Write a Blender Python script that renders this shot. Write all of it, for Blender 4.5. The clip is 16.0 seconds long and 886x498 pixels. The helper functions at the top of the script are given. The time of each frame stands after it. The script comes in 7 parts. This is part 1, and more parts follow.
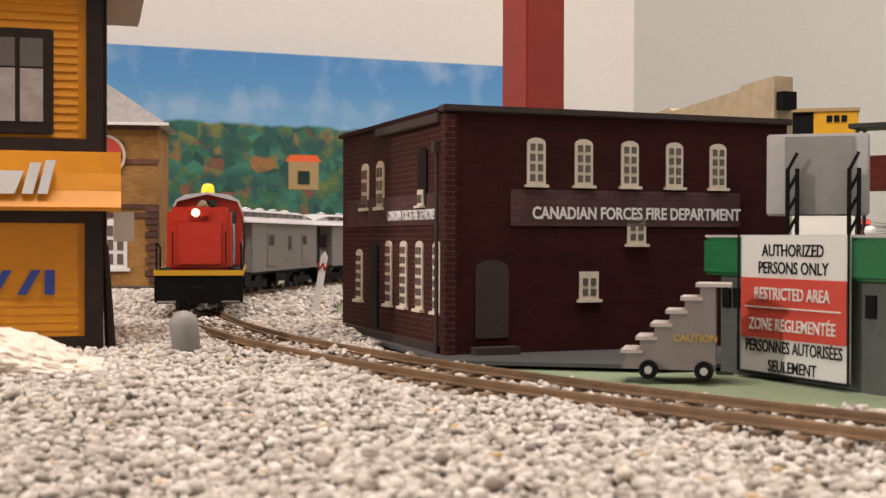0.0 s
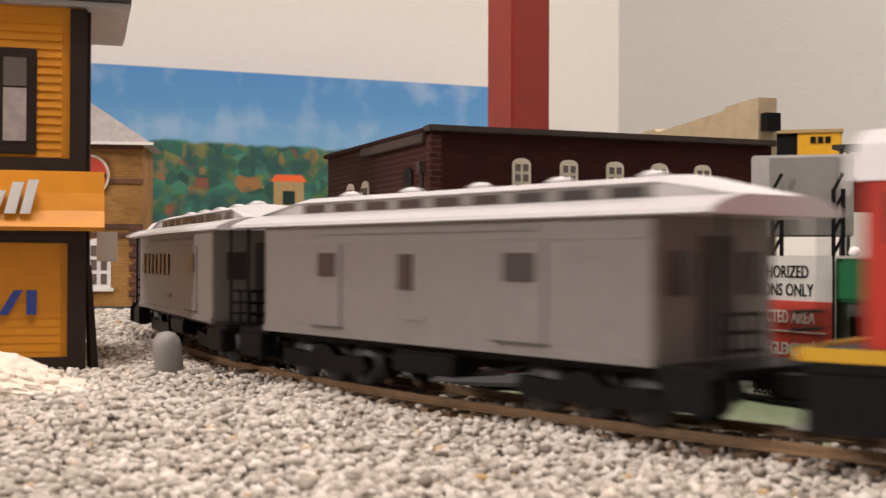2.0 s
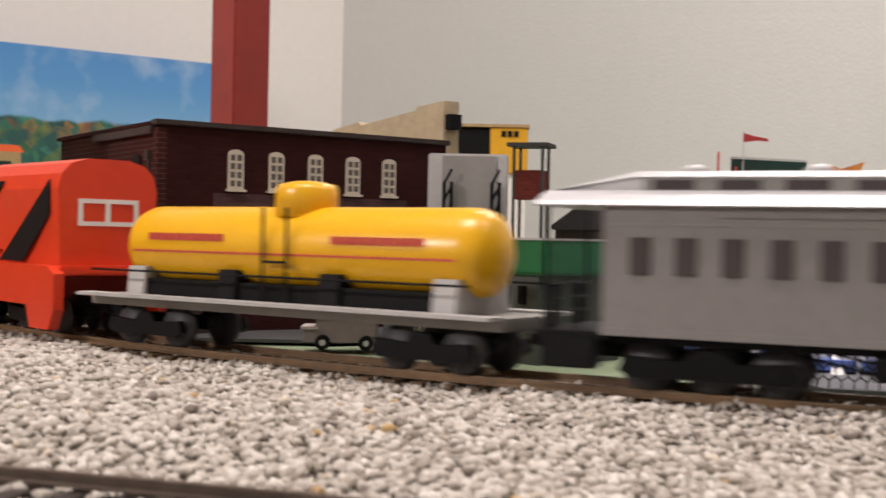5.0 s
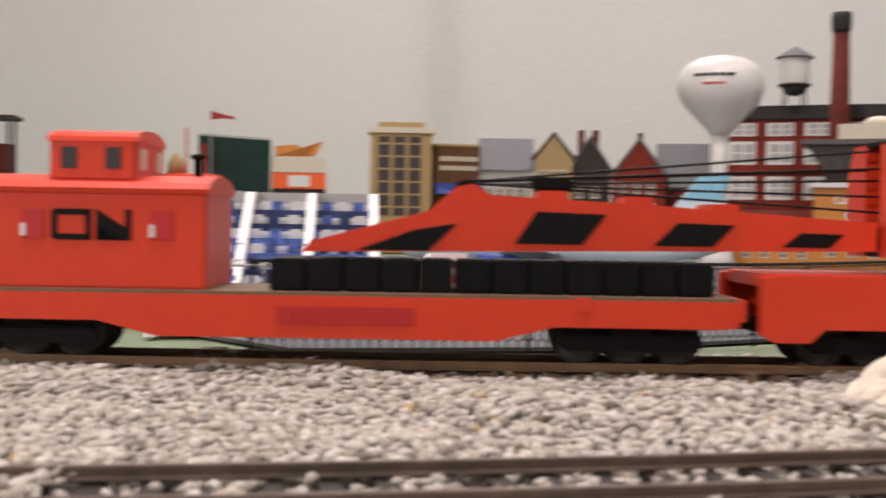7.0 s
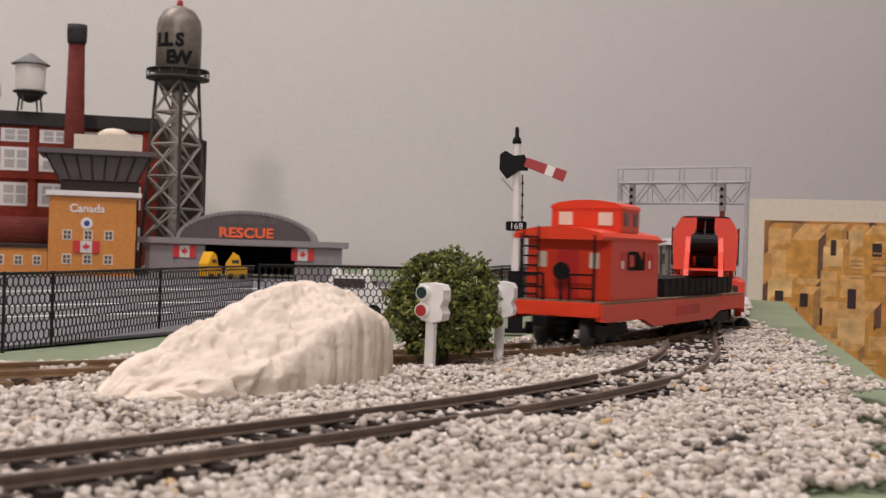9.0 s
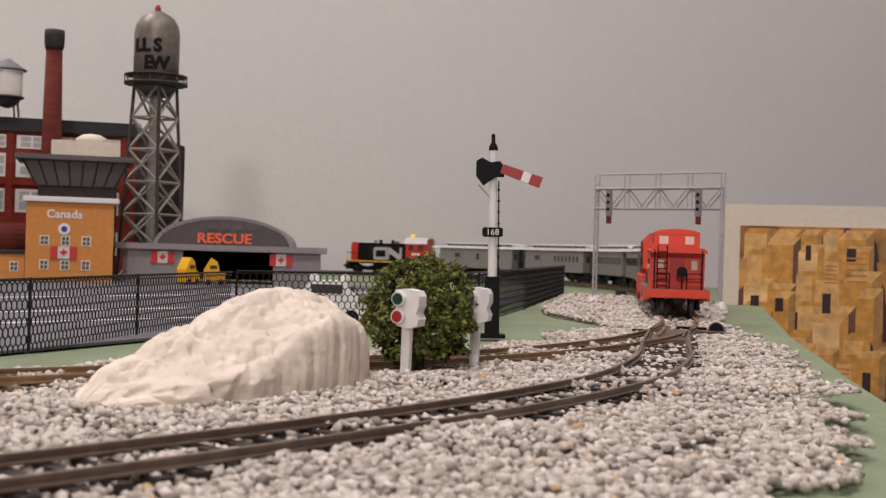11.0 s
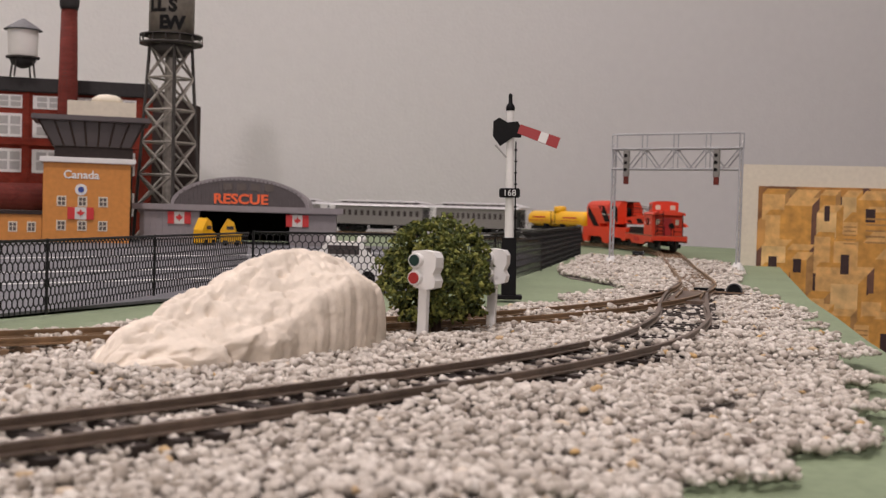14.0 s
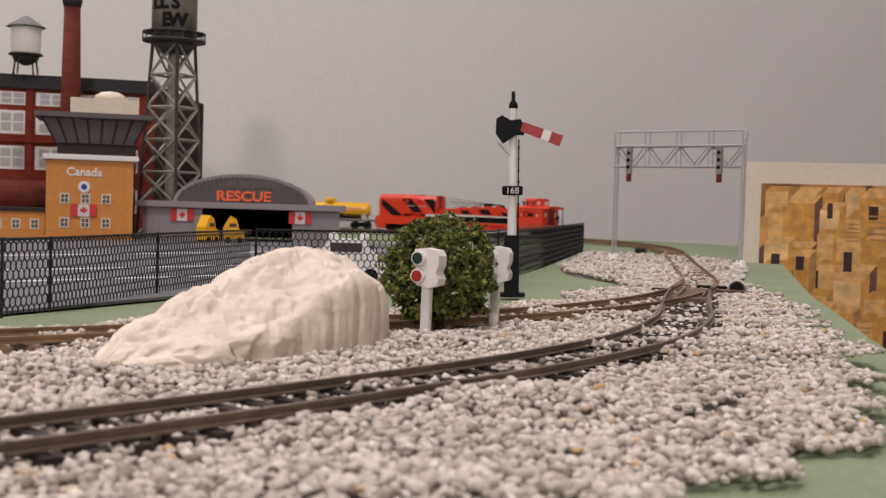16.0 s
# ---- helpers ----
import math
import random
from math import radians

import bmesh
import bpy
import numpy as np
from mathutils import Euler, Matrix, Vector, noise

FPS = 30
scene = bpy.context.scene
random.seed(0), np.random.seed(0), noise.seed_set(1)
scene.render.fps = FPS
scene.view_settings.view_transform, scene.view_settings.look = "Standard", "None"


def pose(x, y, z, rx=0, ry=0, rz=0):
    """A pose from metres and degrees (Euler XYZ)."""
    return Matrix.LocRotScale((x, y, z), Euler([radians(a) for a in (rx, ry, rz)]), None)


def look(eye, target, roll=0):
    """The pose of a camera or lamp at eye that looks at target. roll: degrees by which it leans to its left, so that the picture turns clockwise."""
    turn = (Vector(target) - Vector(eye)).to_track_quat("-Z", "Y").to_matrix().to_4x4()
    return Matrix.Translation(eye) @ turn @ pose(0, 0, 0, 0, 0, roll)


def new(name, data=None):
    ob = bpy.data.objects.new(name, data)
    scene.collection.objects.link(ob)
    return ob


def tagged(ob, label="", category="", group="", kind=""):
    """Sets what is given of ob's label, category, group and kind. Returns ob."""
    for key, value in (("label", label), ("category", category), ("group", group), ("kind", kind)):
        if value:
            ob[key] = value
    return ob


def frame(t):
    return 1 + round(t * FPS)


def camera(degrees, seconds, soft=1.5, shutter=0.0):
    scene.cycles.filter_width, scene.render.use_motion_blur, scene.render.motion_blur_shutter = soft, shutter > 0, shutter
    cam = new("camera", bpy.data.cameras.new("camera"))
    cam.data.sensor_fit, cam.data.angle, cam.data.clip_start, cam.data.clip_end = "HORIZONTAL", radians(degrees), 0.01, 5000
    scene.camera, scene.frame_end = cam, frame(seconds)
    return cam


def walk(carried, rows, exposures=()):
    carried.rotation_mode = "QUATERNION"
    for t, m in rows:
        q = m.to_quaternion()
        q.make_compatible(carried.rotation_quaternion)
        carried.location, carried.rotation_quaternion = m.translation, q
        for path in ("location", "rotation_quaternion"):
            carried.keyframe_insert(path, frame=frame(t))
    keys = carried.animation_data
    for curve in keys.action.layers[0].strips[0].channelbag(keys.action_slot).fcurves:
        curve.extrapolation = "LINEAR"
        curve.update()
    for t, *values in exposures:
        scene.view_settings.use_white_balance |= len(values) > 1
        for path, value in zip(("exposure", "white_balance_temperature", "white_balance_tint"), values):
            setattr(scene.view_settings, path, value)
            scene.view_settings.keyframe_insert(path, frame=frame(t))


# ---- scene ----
# camera: seconds, eye, turn to the left of +y, pitch, roll (degrees)
cam = camera(40.09, 16.0, 1.3, 0.5)
CAMERA_ROWS = [
    (0, 0.0008, 0.0860, 0.0324, 32.14, -0.53, 0.16),
    (0.5, 0.0009, 0.0858, 0.0320, 32.15, -0.51, 0.07),
    (1, 0.0004, 0.0868, 0.0325, 32.16, -0.65, 0.16),
    (1.5, -0.0006, 0.0882, 0.0325, 32.16, -0.61, 0.15),
    (2, 0.0004, 0.0868, 0.0325, 31.45, 0.42, 0.23),
    (2.5, 0.0030, 0.0824, 0.0331, 28.07, -0.95, 0.32),
    (3, 0.0078, 0.0733, 0.0326, 24.09, -1.01, 0.23),
    (3.5, 0.0122, 0.0647, 0.0325, 23.82, -0.10, 0.16),
    (5.8, 0.0407, 0.0211, 0.0329, 10.87, -1.39, 0.67),
    (6, 0.0401, 0.0228, 0.0322, 8.24, -1.75, 0.30),
    (6.5, 0.0370, 0.0155, 0.0324, 0.04, -1.83, 0.67),
    (7, 0.0346, 0.0117, 0.0325, -6.21, -1.22, 0.94),
    (7.5, 0.0316, 0.0075, 0.0334, -19.10, -0.79, 1.64),
    (8, 0.0254, 0.0017, 0.0341, -31.91, -0.79, 1.77),
    (8.5, 0.0226, -0.0030, 0.0341, -40.51, -0.40, 1.81),
    (11, 0.0200, -0.0088, 0.0346, -42.39, 0.12, 1.69),
    (11.5, 0.0205, -0.0079, 0.0347, -42.29, -0.22, 1.71),
    (12, 0.0199, -0.0085, 0.0346, -42.18, -0.37, 1.67),
    (12.5, 0.0207, -0.0080, 0.0349, -41.96, -0.96, 1.62),
    (13, 0.0211, -0.0073, 0.0348, -41.76, -1.60, 1.69),
    (13.5, 0.0209, -0.0074, 0.0348, -41.69, -1.85, 1.68),
    (14, 0.0209, -0.0074, 0.0348, -41.69, -1.77, 1.69),
    (14.5, 0.0210, -0.0073, 0.0349, -41.65, -1.78, 1.66),
    (15, 0.0212, -0.0070, 0.0350, -41.62, -2.10, 1.67),
    (15.5, 0.0207, -0.0076, 0.0348, -41.58, -2.14, 1.68),
    (16, 0.0207, -0.0075, 0.0351, -41.57, -1.92, 1.71),
]


def camera_pose(x, y, z, yaw, pitch, roll):
    a, p = radians(yaw), radians(pitch)
    way = Vector((-math.sin(a) * math.cos(p), math.cos(a) * math.cos(p), math.sin(p)))
    return look((x, y, z), Vector((x, y, z)) + way, roll)


walk(cam, [(r[0], camera_pose(*r[1:])) for r in CAMERA_ROWS],
     exposures=[(0.0, 0.16, 6750, 6), (3.5, 0.14, 6800, 6), (6.0, -0.02, 6300, 6), (7.5, -0.08, 6500, 8), (8.5, -0.18, 6450, 9), (11.0, -0.27, 6400, 9), (16.0, -0.29, 6400, 9)])
cam.data.dof.use_dof = True
cam.data.dof.focus_distance = 0.45
cam.data.dof.aperture_fstop = 58.0

# ---- light ----
world = bpy.data.worlds.new("world")
scene.world = world
world.use_nodes = True
world.node_tree.nodes["Background"].inputs[0].default_value = (1.0, 0.89, 0.86, 1)
world.node_tree.nodes["Background"].inputs[1].default_value = 0.015


def room_lamp(x, y, z, w, h, watts, aim):
    data = bpy.data.lights.new("ceiling_light", "AREA")
    data.shape, data.size, data.size_y, data.energy = "RECTANGLE", w, h, watts
    data.color = (1.0, 0.875, 0.885)
    ob = new("ceiling_light", data)
    ob.matrix_world = look((x, y, z), aim)
    return ob


# three lamps close under the ceiling
room_lamp(-0.10, 0.05, 1.42, 0.7, 0.25, 18.0, (-0.10, 0.051, 0))
room_lamp(1.1, 0.5, 1.42, 0.9, 0.25, 8.0, (1.1, 0.501, 0))
room_lamp(0.2, 1.6, 1.42, 0.9, 0.25, 16.0, (0.2, 1.601, 0))

# low unseen lamp, placed where the water tower's shadow on the wall points
room_lamp(-1.2, -1.01, 0.72, 0.10, 0.10, 15.0, (0.4, 0.9, 0.15))

# ---- materials ----
def material(name, color, rough=0.6, metal=0.0, grain=0.0, scale=400.0, bump=0.0, stain=0.0, stain_scale=25.0, bump_scale=0.0, spread=0.0):
    """grain: fine variation; stain: broad variation; bump in metres; spread: per-object variation."""
    m = bpy.data.materials.new(name)
    m.use_nodes = True
    nt = m.node_tree
    bsdf = nt.nodes["Principled BSDF"]
    bsdf.inputs["Specular IOR Level"].default_value = 0.5 if max(color) > 0.05 or rough < 0.3 else 0.28
    bsdf.inputs["Roughness"].default_value, bsdf.inputs["Metallic"].default_value = rough, metal
    rgb = nt.nodes.new("ShaderNodeRGB")
    rgb.outputs[0].default_value = (*color, 1)
    out = rgb.outputs[0]
    tex = nt.nodes.new("ShaderNodeTexCoord")

    def vary(out, amount, size, socket=None):
        if socket is None:
            n = nt.nodes.new("ShaderNodeTexNoise")
            n.inputs["Scale"].default_value, n.inputs["Detail"].default_value = size, 4
            nt.links.new(tex.outputs["Object"], n.inputs["Vector"])
            socket = n.outputs["Fac"]
        r = nt.nodes.new("ShaderNodeMapRange")
        r.inputs["From Min"].default_value, r.inputs["From Max"].default_value = 0.25, 0.75
        r.inputs["To Min"].default_value, r.inputs["To Max"].default_value = 1 - amount, 1 + amount
        nt.links.new(socket, r.inputs["Value"])
        mix = nt.nodes.new("ShaderNodeVectorMath")
        mix.operation = "SCALE"
        nt.links.new(out, mix.inputs[0])
        nt.links.new(r.outputs[0], mix.inputs["Scale"])
        return mix.outputs[0]

    if grain:
        out = vary(out, grain, scale)
    if stain:
        out = vary(out, stain, stain_scale)
    if spread:
        info = nt.nodes.new("ShaderNodeObjectInfo")
        out = vary(out, spread, 1, info.outputs["Random"])
    nt.links.new(out, bsdf.inputs["Base Color"])
    if bump:
        n = nt.nodes.new("ShaderNodeTexNoise")
        n.inputs["Scale"].default_value, n.inputs["Detail"].default_value = bump_scale or scale, 5
        nt.links.new(tex.outputs["Object"], n.inputs["Vector"])
        b = nt.nodes.new("ShaderNodeBump")
        b.inputs["Strength"].default_value, b.inputs["Distance"].default_value = 0.8, bump
        nt.links.new(n.outputs["Fac"], b.inputs["Height"])
        nt.links.new(b.outputs[0], bsdf.inputs["Normal"])
    return m


def brick_material(name, brick, mortar, row=0.0016, length=0.0042, mortar_size=0.00016, depth=0.0002, stain=0.25):
    m = material(name, brick, 0.7, stain=stain, stain_scale=60)
    nt = m.node_tree
    bsdf = nt.nodes["Principled BSDF"]
    bsdf.inputs["Specular IOR Level"].default_value = 0.12
    tex = nt.nodes["Texture Coordinate"]
    sep, comb, add = nt.nodes.new("ShaderNodeSeparateXYZ"), nt.nodes.new("ShaderNodeCombineXYZ"), nt.nodes.new("ShaderNodeMath")
    nt.links.new(tex.outputs["Object"], sep.inputs[0])
    nt.links.new(sep.outputs[0], add.inputs[0])
    nt.links.new(sep.outputs[1], add.inputs[1])
    nt.links.new(add.outputs[0], comb.inputs[0])
    nt.links.new(sep.outputs[2], comb.inputs[1])
    b = nt.nodes.new("ShaderNodeTexBrick")
    b.inputs["Scale"].default_value = 1.0
    b.inputs["Brick Width"].default_value, b.inputs["Row Height"].default_value = length, row
    b.inputs["Mortar Size"].default_value = mortar_size
    b.inputs["Color1"].default_value = (*brick, 1)
    b.inputs["Color2"].default_value = (*[c * 0.75 for c in brick], 1)
    b.inputs["Mortar"].default_value = (*mortar, 1)
    nt.links.new(comb.outputs[0], b.inputs["Vector"])
    scale = [n for n in nt.nodes if n.bl_idname == "ShaderNodeVectorMath"][0]
    nt.links.new(b.outputs["Color"], scale.inputs[0])
    bu = nt.nodes.new("ShaderNodeBump")
    bu.inputs["Distance"].default_value, bu.invert = depth, True
    nt.links.new(b.outputs["Fac"], bu.inputs["Height"])
    nt.links.new(bu.outputs[0], bsdf.inputs["Normal"])
    return m


def glow(name, color, strength):
    m = material(name, color, 0.4)
    b = m.node_tree.nodes["Principled BSDF"]
    b.inputs["Emission Color"].default_value = (*color, 1)
    b.inputs["Emission Strength"].default_value = strength
    return m


def glass(name, tint=(0.9, 0.95, 0.95)):
    m = material(name, tint, 0.08)
    m.node_tree.nodes["Principled BSDF"].inputs["Transmission Weight"].default_value = 0.9
    return m


M = {
    "wall": material("wall_paint", (0.70, 0.69, 0.67), 0.9, grain=0.02, scale=60, bump=0.0006, bump_scale=180, stain=0.03, stain_scale=2),
    "wall_white": material("white_wall_paint", (0.80, 0.765, 0.72), 0.9, grain=0.02, scale=60, bump=0.0006, bump_scale=180),
    "floor": material("dark_floor", (0.12, 0.1, 0.09), 0.7, grain=0.1, scale=20),
    # bed colour lowered so that the gaps between stones look more shaded
    "base": material("gravel_bed", (0.13, 0.112, 0.095), 0.95, grain=0.5, scale=600, bump=0.0008, bump_scale=500, stain=0.2, stain_scale=20),
    "green": material("green_painted_board", (0.185, 0.235, 0.135), 0.75, grain=0.12, scale=500, bump=0.0002, stain=0.12, stain_scale=18),
    "asphalt": material("grey_tarmac", (0.12, 0.12, 0.13), 0.8, grain=0.2, scale=900, stain=0.2, stain_scale=15, bump=0.0001),
    "line": material("white_line_paint", (0.7, 0.7, 0.68), 0.7, grain=0.15, scale=300),
    "rail_grey": material("rail_grey_metal", (0.135, 0.10, 0.075), 0.5, 0.25, grain=0.25, scale=300, stain=0.35, stain_scale=30),
    "rail": material("rail_brown_metal", (0.20, 0.125, 0.065), 0.5, 0.2, grain=0.2, scale=300, stain=0.3, stain_scale=30),
    "tie": material("dark_plastic_tie", (0.032, 0.024, 0.02), 0.7, grain=0.25, scale=800, spread=0.2),
    "tie_brown": material("brown_plastic_tie", (0.17, 0.108, 0.06), 0.7, grain=0.25, scale=800, spread=0.2),
    "tie_frog": material("umber_plastic_plate", (0.085, 0.055, 0.036), 0.6, grain=0.3, scale=500, stain=0.3, stain_scale=70),
    "rock": material("cream_rock", (0.70, 0.62, 0.515), 0.8, grain=0.10, scale=350, bump=0.0005, bump_scale=420, stain=0.10, stain_scale=60),
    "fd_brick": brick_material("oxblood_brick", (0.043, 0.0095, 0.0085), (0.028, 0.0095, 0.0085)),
    # same oxblood brick, its colour lightened for the side that catches more light
    "fd_brick_lit_side": brick_material("oxblood_brick_lit_side", (0.055, 0.014, 0.011), (0.075, 0.045, 0.038), mortar_size=0.00016),
    "fd_trim": material("dark_brown_trim", (0.045, 0.032, 0.028), 0.55, grain=0.15, scale=300),
    "fd_sign": brick_material("faded_painted_brick", (0.10, 0.055, 0.055), (0.075, 0.04, 0.04)),
    "cream": material("cream_plastic", (0.66, 0.60, 0.48), 0.5, grain=0.06, scale=300),
    "white": material("white_plastic", (0.74, 0.73, 0.70), 0.45, grain=0.04, scale=300),
    "white_print": material("white_lettering", (0.75, 0.75, 0.73), 0.6),
    "black_print": material("black_lettering", (0.007, 0.007, 0.007), 0.7),
    "black": material("black_plastic", (0.005, 0.005, 0.0054), 0.55, grain=0.2, scale=300),
    "grey_dark": material("dark_grey_plastic", (0.06, 0.06, 0.06), 0.55, grain=0.15, scale=300),
    "grey": material("grey_plastic", (0.24, 0.23, 0.21), 0.55, grain=0.08, scale=250, stain=0.1, stain_scale=40),
    "grey_light": material("pale_grey_plastic", (0.42, 0.41, 0.39), 0.55, grain=0.08, scale=250, stain=0.08, stain_scale=40),
    "loco_red": material("red_orange_paint", (0.50, 0.034, 0.018), 0.34, grain=0.05, scale=300),
    "crane_red": material("bright_red_plastic", (0.66, 0.044, 0.012), 0.38, grain=0.05, scale=250),
    "mark_red": material("darker_red_panel", (0.5, 0.02, 0.02), 0.4),
    "yellow": material("yellow_paint", (0.62, 0.36, 0.02), 0.35, grain=0.05, scale=300),
    "tank_yellow": material("yellow_gloss", (0.78, 0.42, 0.01), 0.28, grain=0.04, scale=250),
    "silver": material("silver_paint", (0.225, 0.21, 0.20), 0.45, 0.15, grain=0.05, scale=400, stain=0.05, stain_scale=50),
    "roof_silver": material("bright_silver_roof", (0.62, 0.61, 0.61), 0.36, 0.25, grain=0.04, scale=300),
    "window_dark": material("dark_window", (0.06, 0.05, 0.05), 0.2),
    "beacon": glow("amber_beacon", (0.9, 0.55, 0.02), 0.5),
    "headlight": glow("headlight_bulb", (1.0, 0.62, 0.35), 9.0),
    "steel": material("steel", (0.5, 0.5, 0.5), 0.35, 0.9),
    "orange_wood": material("orange_clapboard", (0.66, 0.255, 0.006), 0.5, grain=0.06, scale=200, stain=0.06, stain_scale=40),
    "brown_trim": material("umber_trim", (0.025, 0.015, 0.011), 0.45, grain=0.2, scale=300),
    "shingle": material("glossy_dark_shingle", (0.035, 0.03, 0.03), 0.2, grain=0.3, scale=300, bump=0.0004, bump_scale=500),
    "curtain": material("net_curtain", (0.36, 0.31, 0.29), 0.9, grain=0.2, scale=400),
    "blue": material("blue_print", (0.02, 0.05, 0.26), 0.5),
    "tan_brick": brick_material("tan_brick", (0.36, 0.19, 0.06), (0.28, 0.15, 0.06)),
    "quoin": material("brown_quoin", (0.10, 0.04, 0.022), 0.7, grain=0.3, scale=300, spread=0.3),
    "slate_light": material("pale_slate", (0.48, 0.45, 0.43), 0.6, grain=0.15, scale=400, bump=0.0003, bump_scale=600),
    "post_red": material("red_painted_timber", (0.27, 0.028, 0.018), 0.4, grain=0.12, scale=60, stain=0.1, stain_scale=12, bump=0.0004, bump_scale=80),
    "hut_green": material("green_gloss_roof", (0.015, 0.13, 0.05), 0.3, grain=0.1, scale=200),
    "hut_grey": material("greenish_grey_board", (0.075, 0.085, 0.075), 0.6, grain=0.15, scale=250),
    "sign_white": material("sign_white", (0.62, 0.62, 0.58), 0.5),
    "sign_red": material("sign_red", (0.50, 0.055, 0.035), 0.5),
    "stair": material("stair_grey", (0.20, 0.17, 0.16), 0.55, grain=0.1, scale=250),
    "tread": material("worn_pale_tread", (0.42, 0.36, 0.33), 0.6, grain=0.2, scale=300),
    "bush": material("moss_green_foliage", (0.075, 0.10, 0.013), 0.8, grain=0.5, scale=250, spread=0.3),
    "trunk": material("dark_twig", (0.05, 0.03, 0.02), 0.8),
    "fence": material("black_fence_wire", (0.009, 0.009, 0.010), 0.5),
    "semaphore_red": material("semaphore_red", (0.32, 0.012, 0.012), 0.4),
    "gantry": material("galvanised_grey", (0.42, 0.42, 0.43), 0.45, 0.3, grain=0.1, scale=300),
    "orange": material("orange_stucco", (0.58, 0.235, 0.045), 0.6, grain=0.1, scale=250),
    "factory": brick_material("red_brick", (0.27, 0.038, 0.021), (0.20, 0.055, 0.04)),
    "chimney": brick_material("dark_red_brick", (0.17, 0.032, 0.024), (0.12, 0.04, 0.03)),
    "roof_dark": material("dark_roof_felt", (0.03, 0.027, 0.027), 0.6, grain=0.2, scale=200),
    "roof_grey": material("grey_slate_roof", (0.13, 0.13, 0.135), 0.65, grain=0.2, scale=350),
    "tower_metal": material("weathered_silver_tank", (0.19, 0.17, 0.14), 0.45, 0.4, grain=0.25, scale=150, stain=0.3, stain_scale=30),
    "tower_dark": material("dark_tower_iron", (0.05, 0.045, 0.04), 0.6, grain=0.2, scale=200),
    "tower_grey": material("weathered_grey_steel", (0.27, 0.25, 0.215), 0.55, 0.2, grain=0.25, scale=250, stain=0.3, stain_scale=40),
    "print_light": material("print_pale_gold", (0.64, 0.37, 0.12), 0.6, grain=0.3, scale=160),
    "print_pale": material("print_buff", (0.66, 0.43, 0.17), 0.6, grain=0.3, scale=90, stain=0.3, stain_scale=60),
    "print_gold": material("print_gold", (0.55, 0.27, 0.045), 0.6, grain=0.3, scale=160),
    "print_mid": material("print_ochre", (0.36, 0.19, 0.055), 0.6, grain=0.3, scale=160),
    "print_dark": material("print_umber", (0.13, 0.055, 0.03), 0.6, grain=0.3, scale=160),
    "print_shadow": material("print_shadow_brown", (0.045, 0.024, 0.022), 0.6, grain=0.3, scale=160),
    "balloon": material("white_gloss_tank", (0.74, 0.72, 0.68), 0.3, grain=0.03, scale=200),
    "hangar": material("corrugated_mauve_grey", (0.26, 0.235, 0.24), 0.5, grain=0.08, scale=200),
    "hangar_dark": material("corrugated_brown_grey", (0.085, 0.07, 0.07), 0.5, grain=0.08, scale=200),
    "plane": material("pale_blue_white_gloss", (0.62, 0.72, 0.76), 0.25),
    "tail": material("sky_blue_gloss", (0.25, 0.52, 0.66), 0.3),
    "flag_red": material("flag_red", (0.55, 0.03, 0.03), 0.6),
    "rescue": material("orange_red_lettering", (0.85, 0.13, 0.03), 0.5),
    "tan": material("tan_stucco", (0.40, 0.27, 0.12), 0.6, grain=0.1, scale=200),
    "brown_brick": brick_material("brown_brick", (0.17, 0.085, 0.04), (0.13, 0.07, 0.04)),
    "board_green": material("dark_green_board", (0.012, 0.035, 0.028), 0.4, grain=0.2, scale=100),
    "bleacher": material("blue_seat", (0.05, 0.085, 0.24), 0.5, grain=0.8, scale=420, spread=0.6),
    "sandstone": material("pale_sandstone_foam", (0.46, 0.36, 0.23), 0.8, grain=0.12, scale=120, bump=0.0006, bump_scale=200),
    "bus_yellow": material("container_yellow", (0.70, 0.36, 0.015), 0.45, grain=0.05, scale=150),
    "glass": glass("clear_pane"),
}
for dull in ("black", "black_print"):
    M[dull].node_tree.nodes["Principled BSDF"].inputs["Specular IOR Level"].default_value = 0.15


# ---- building helpers ----
def part(name, bm, mat, parent=None, label="", m=None):
    me = bpy.data.meshes.new(name)
    bm.to_mesh(me)
    bm.free()
    me.materials.append(M[mat])
    ob = new(name, me)
    ob.parent = parent
    if m is not None:
        ob.matrix_local = m
    if label:
        tagged(ob, label)
    return ob


def share(name, ob, m, parent=None):
    o = new(name, ob.data)
    o.parent = parent
    o.matrix_local = m
    return o


def thing(name, label, category, m, group="", kind=""):
    ob = new(name)
    ob.empty_display_size = 0.01
    ob.matrix_world = m
    return tagged(ob, label, category, group, kind)


def box(bm, x0, x1, y0, y1, z0, z1, bevel=0.0):
    c = [bm.verts.new((x, y, z)) for z in (z0, z1) for y in (y0, y1) for x in (x0, x1)]
    f = [bm.faces.new([c[i] for i in q]) for q in ((0, 2, 3, 1), (4, 5, 7, 6), (0, 1, 5, 4), (2, 6, 7, 3), (0, 4, 6, 2), (1, 3, 7, 5))]
    if bevel:
        bmesh.ops.bevel(bm, geom=list({e for q in f for e in q.edges}), offset=bevel, segments=2, affect="EDGES", clamp_overlap=True)
    return bm


def B(x0, x1, y0, y1, z0, z1, bevel=0.0):
    return box(bmesh.new(), x0, x1, y0, y1, z0, z1, bevel)


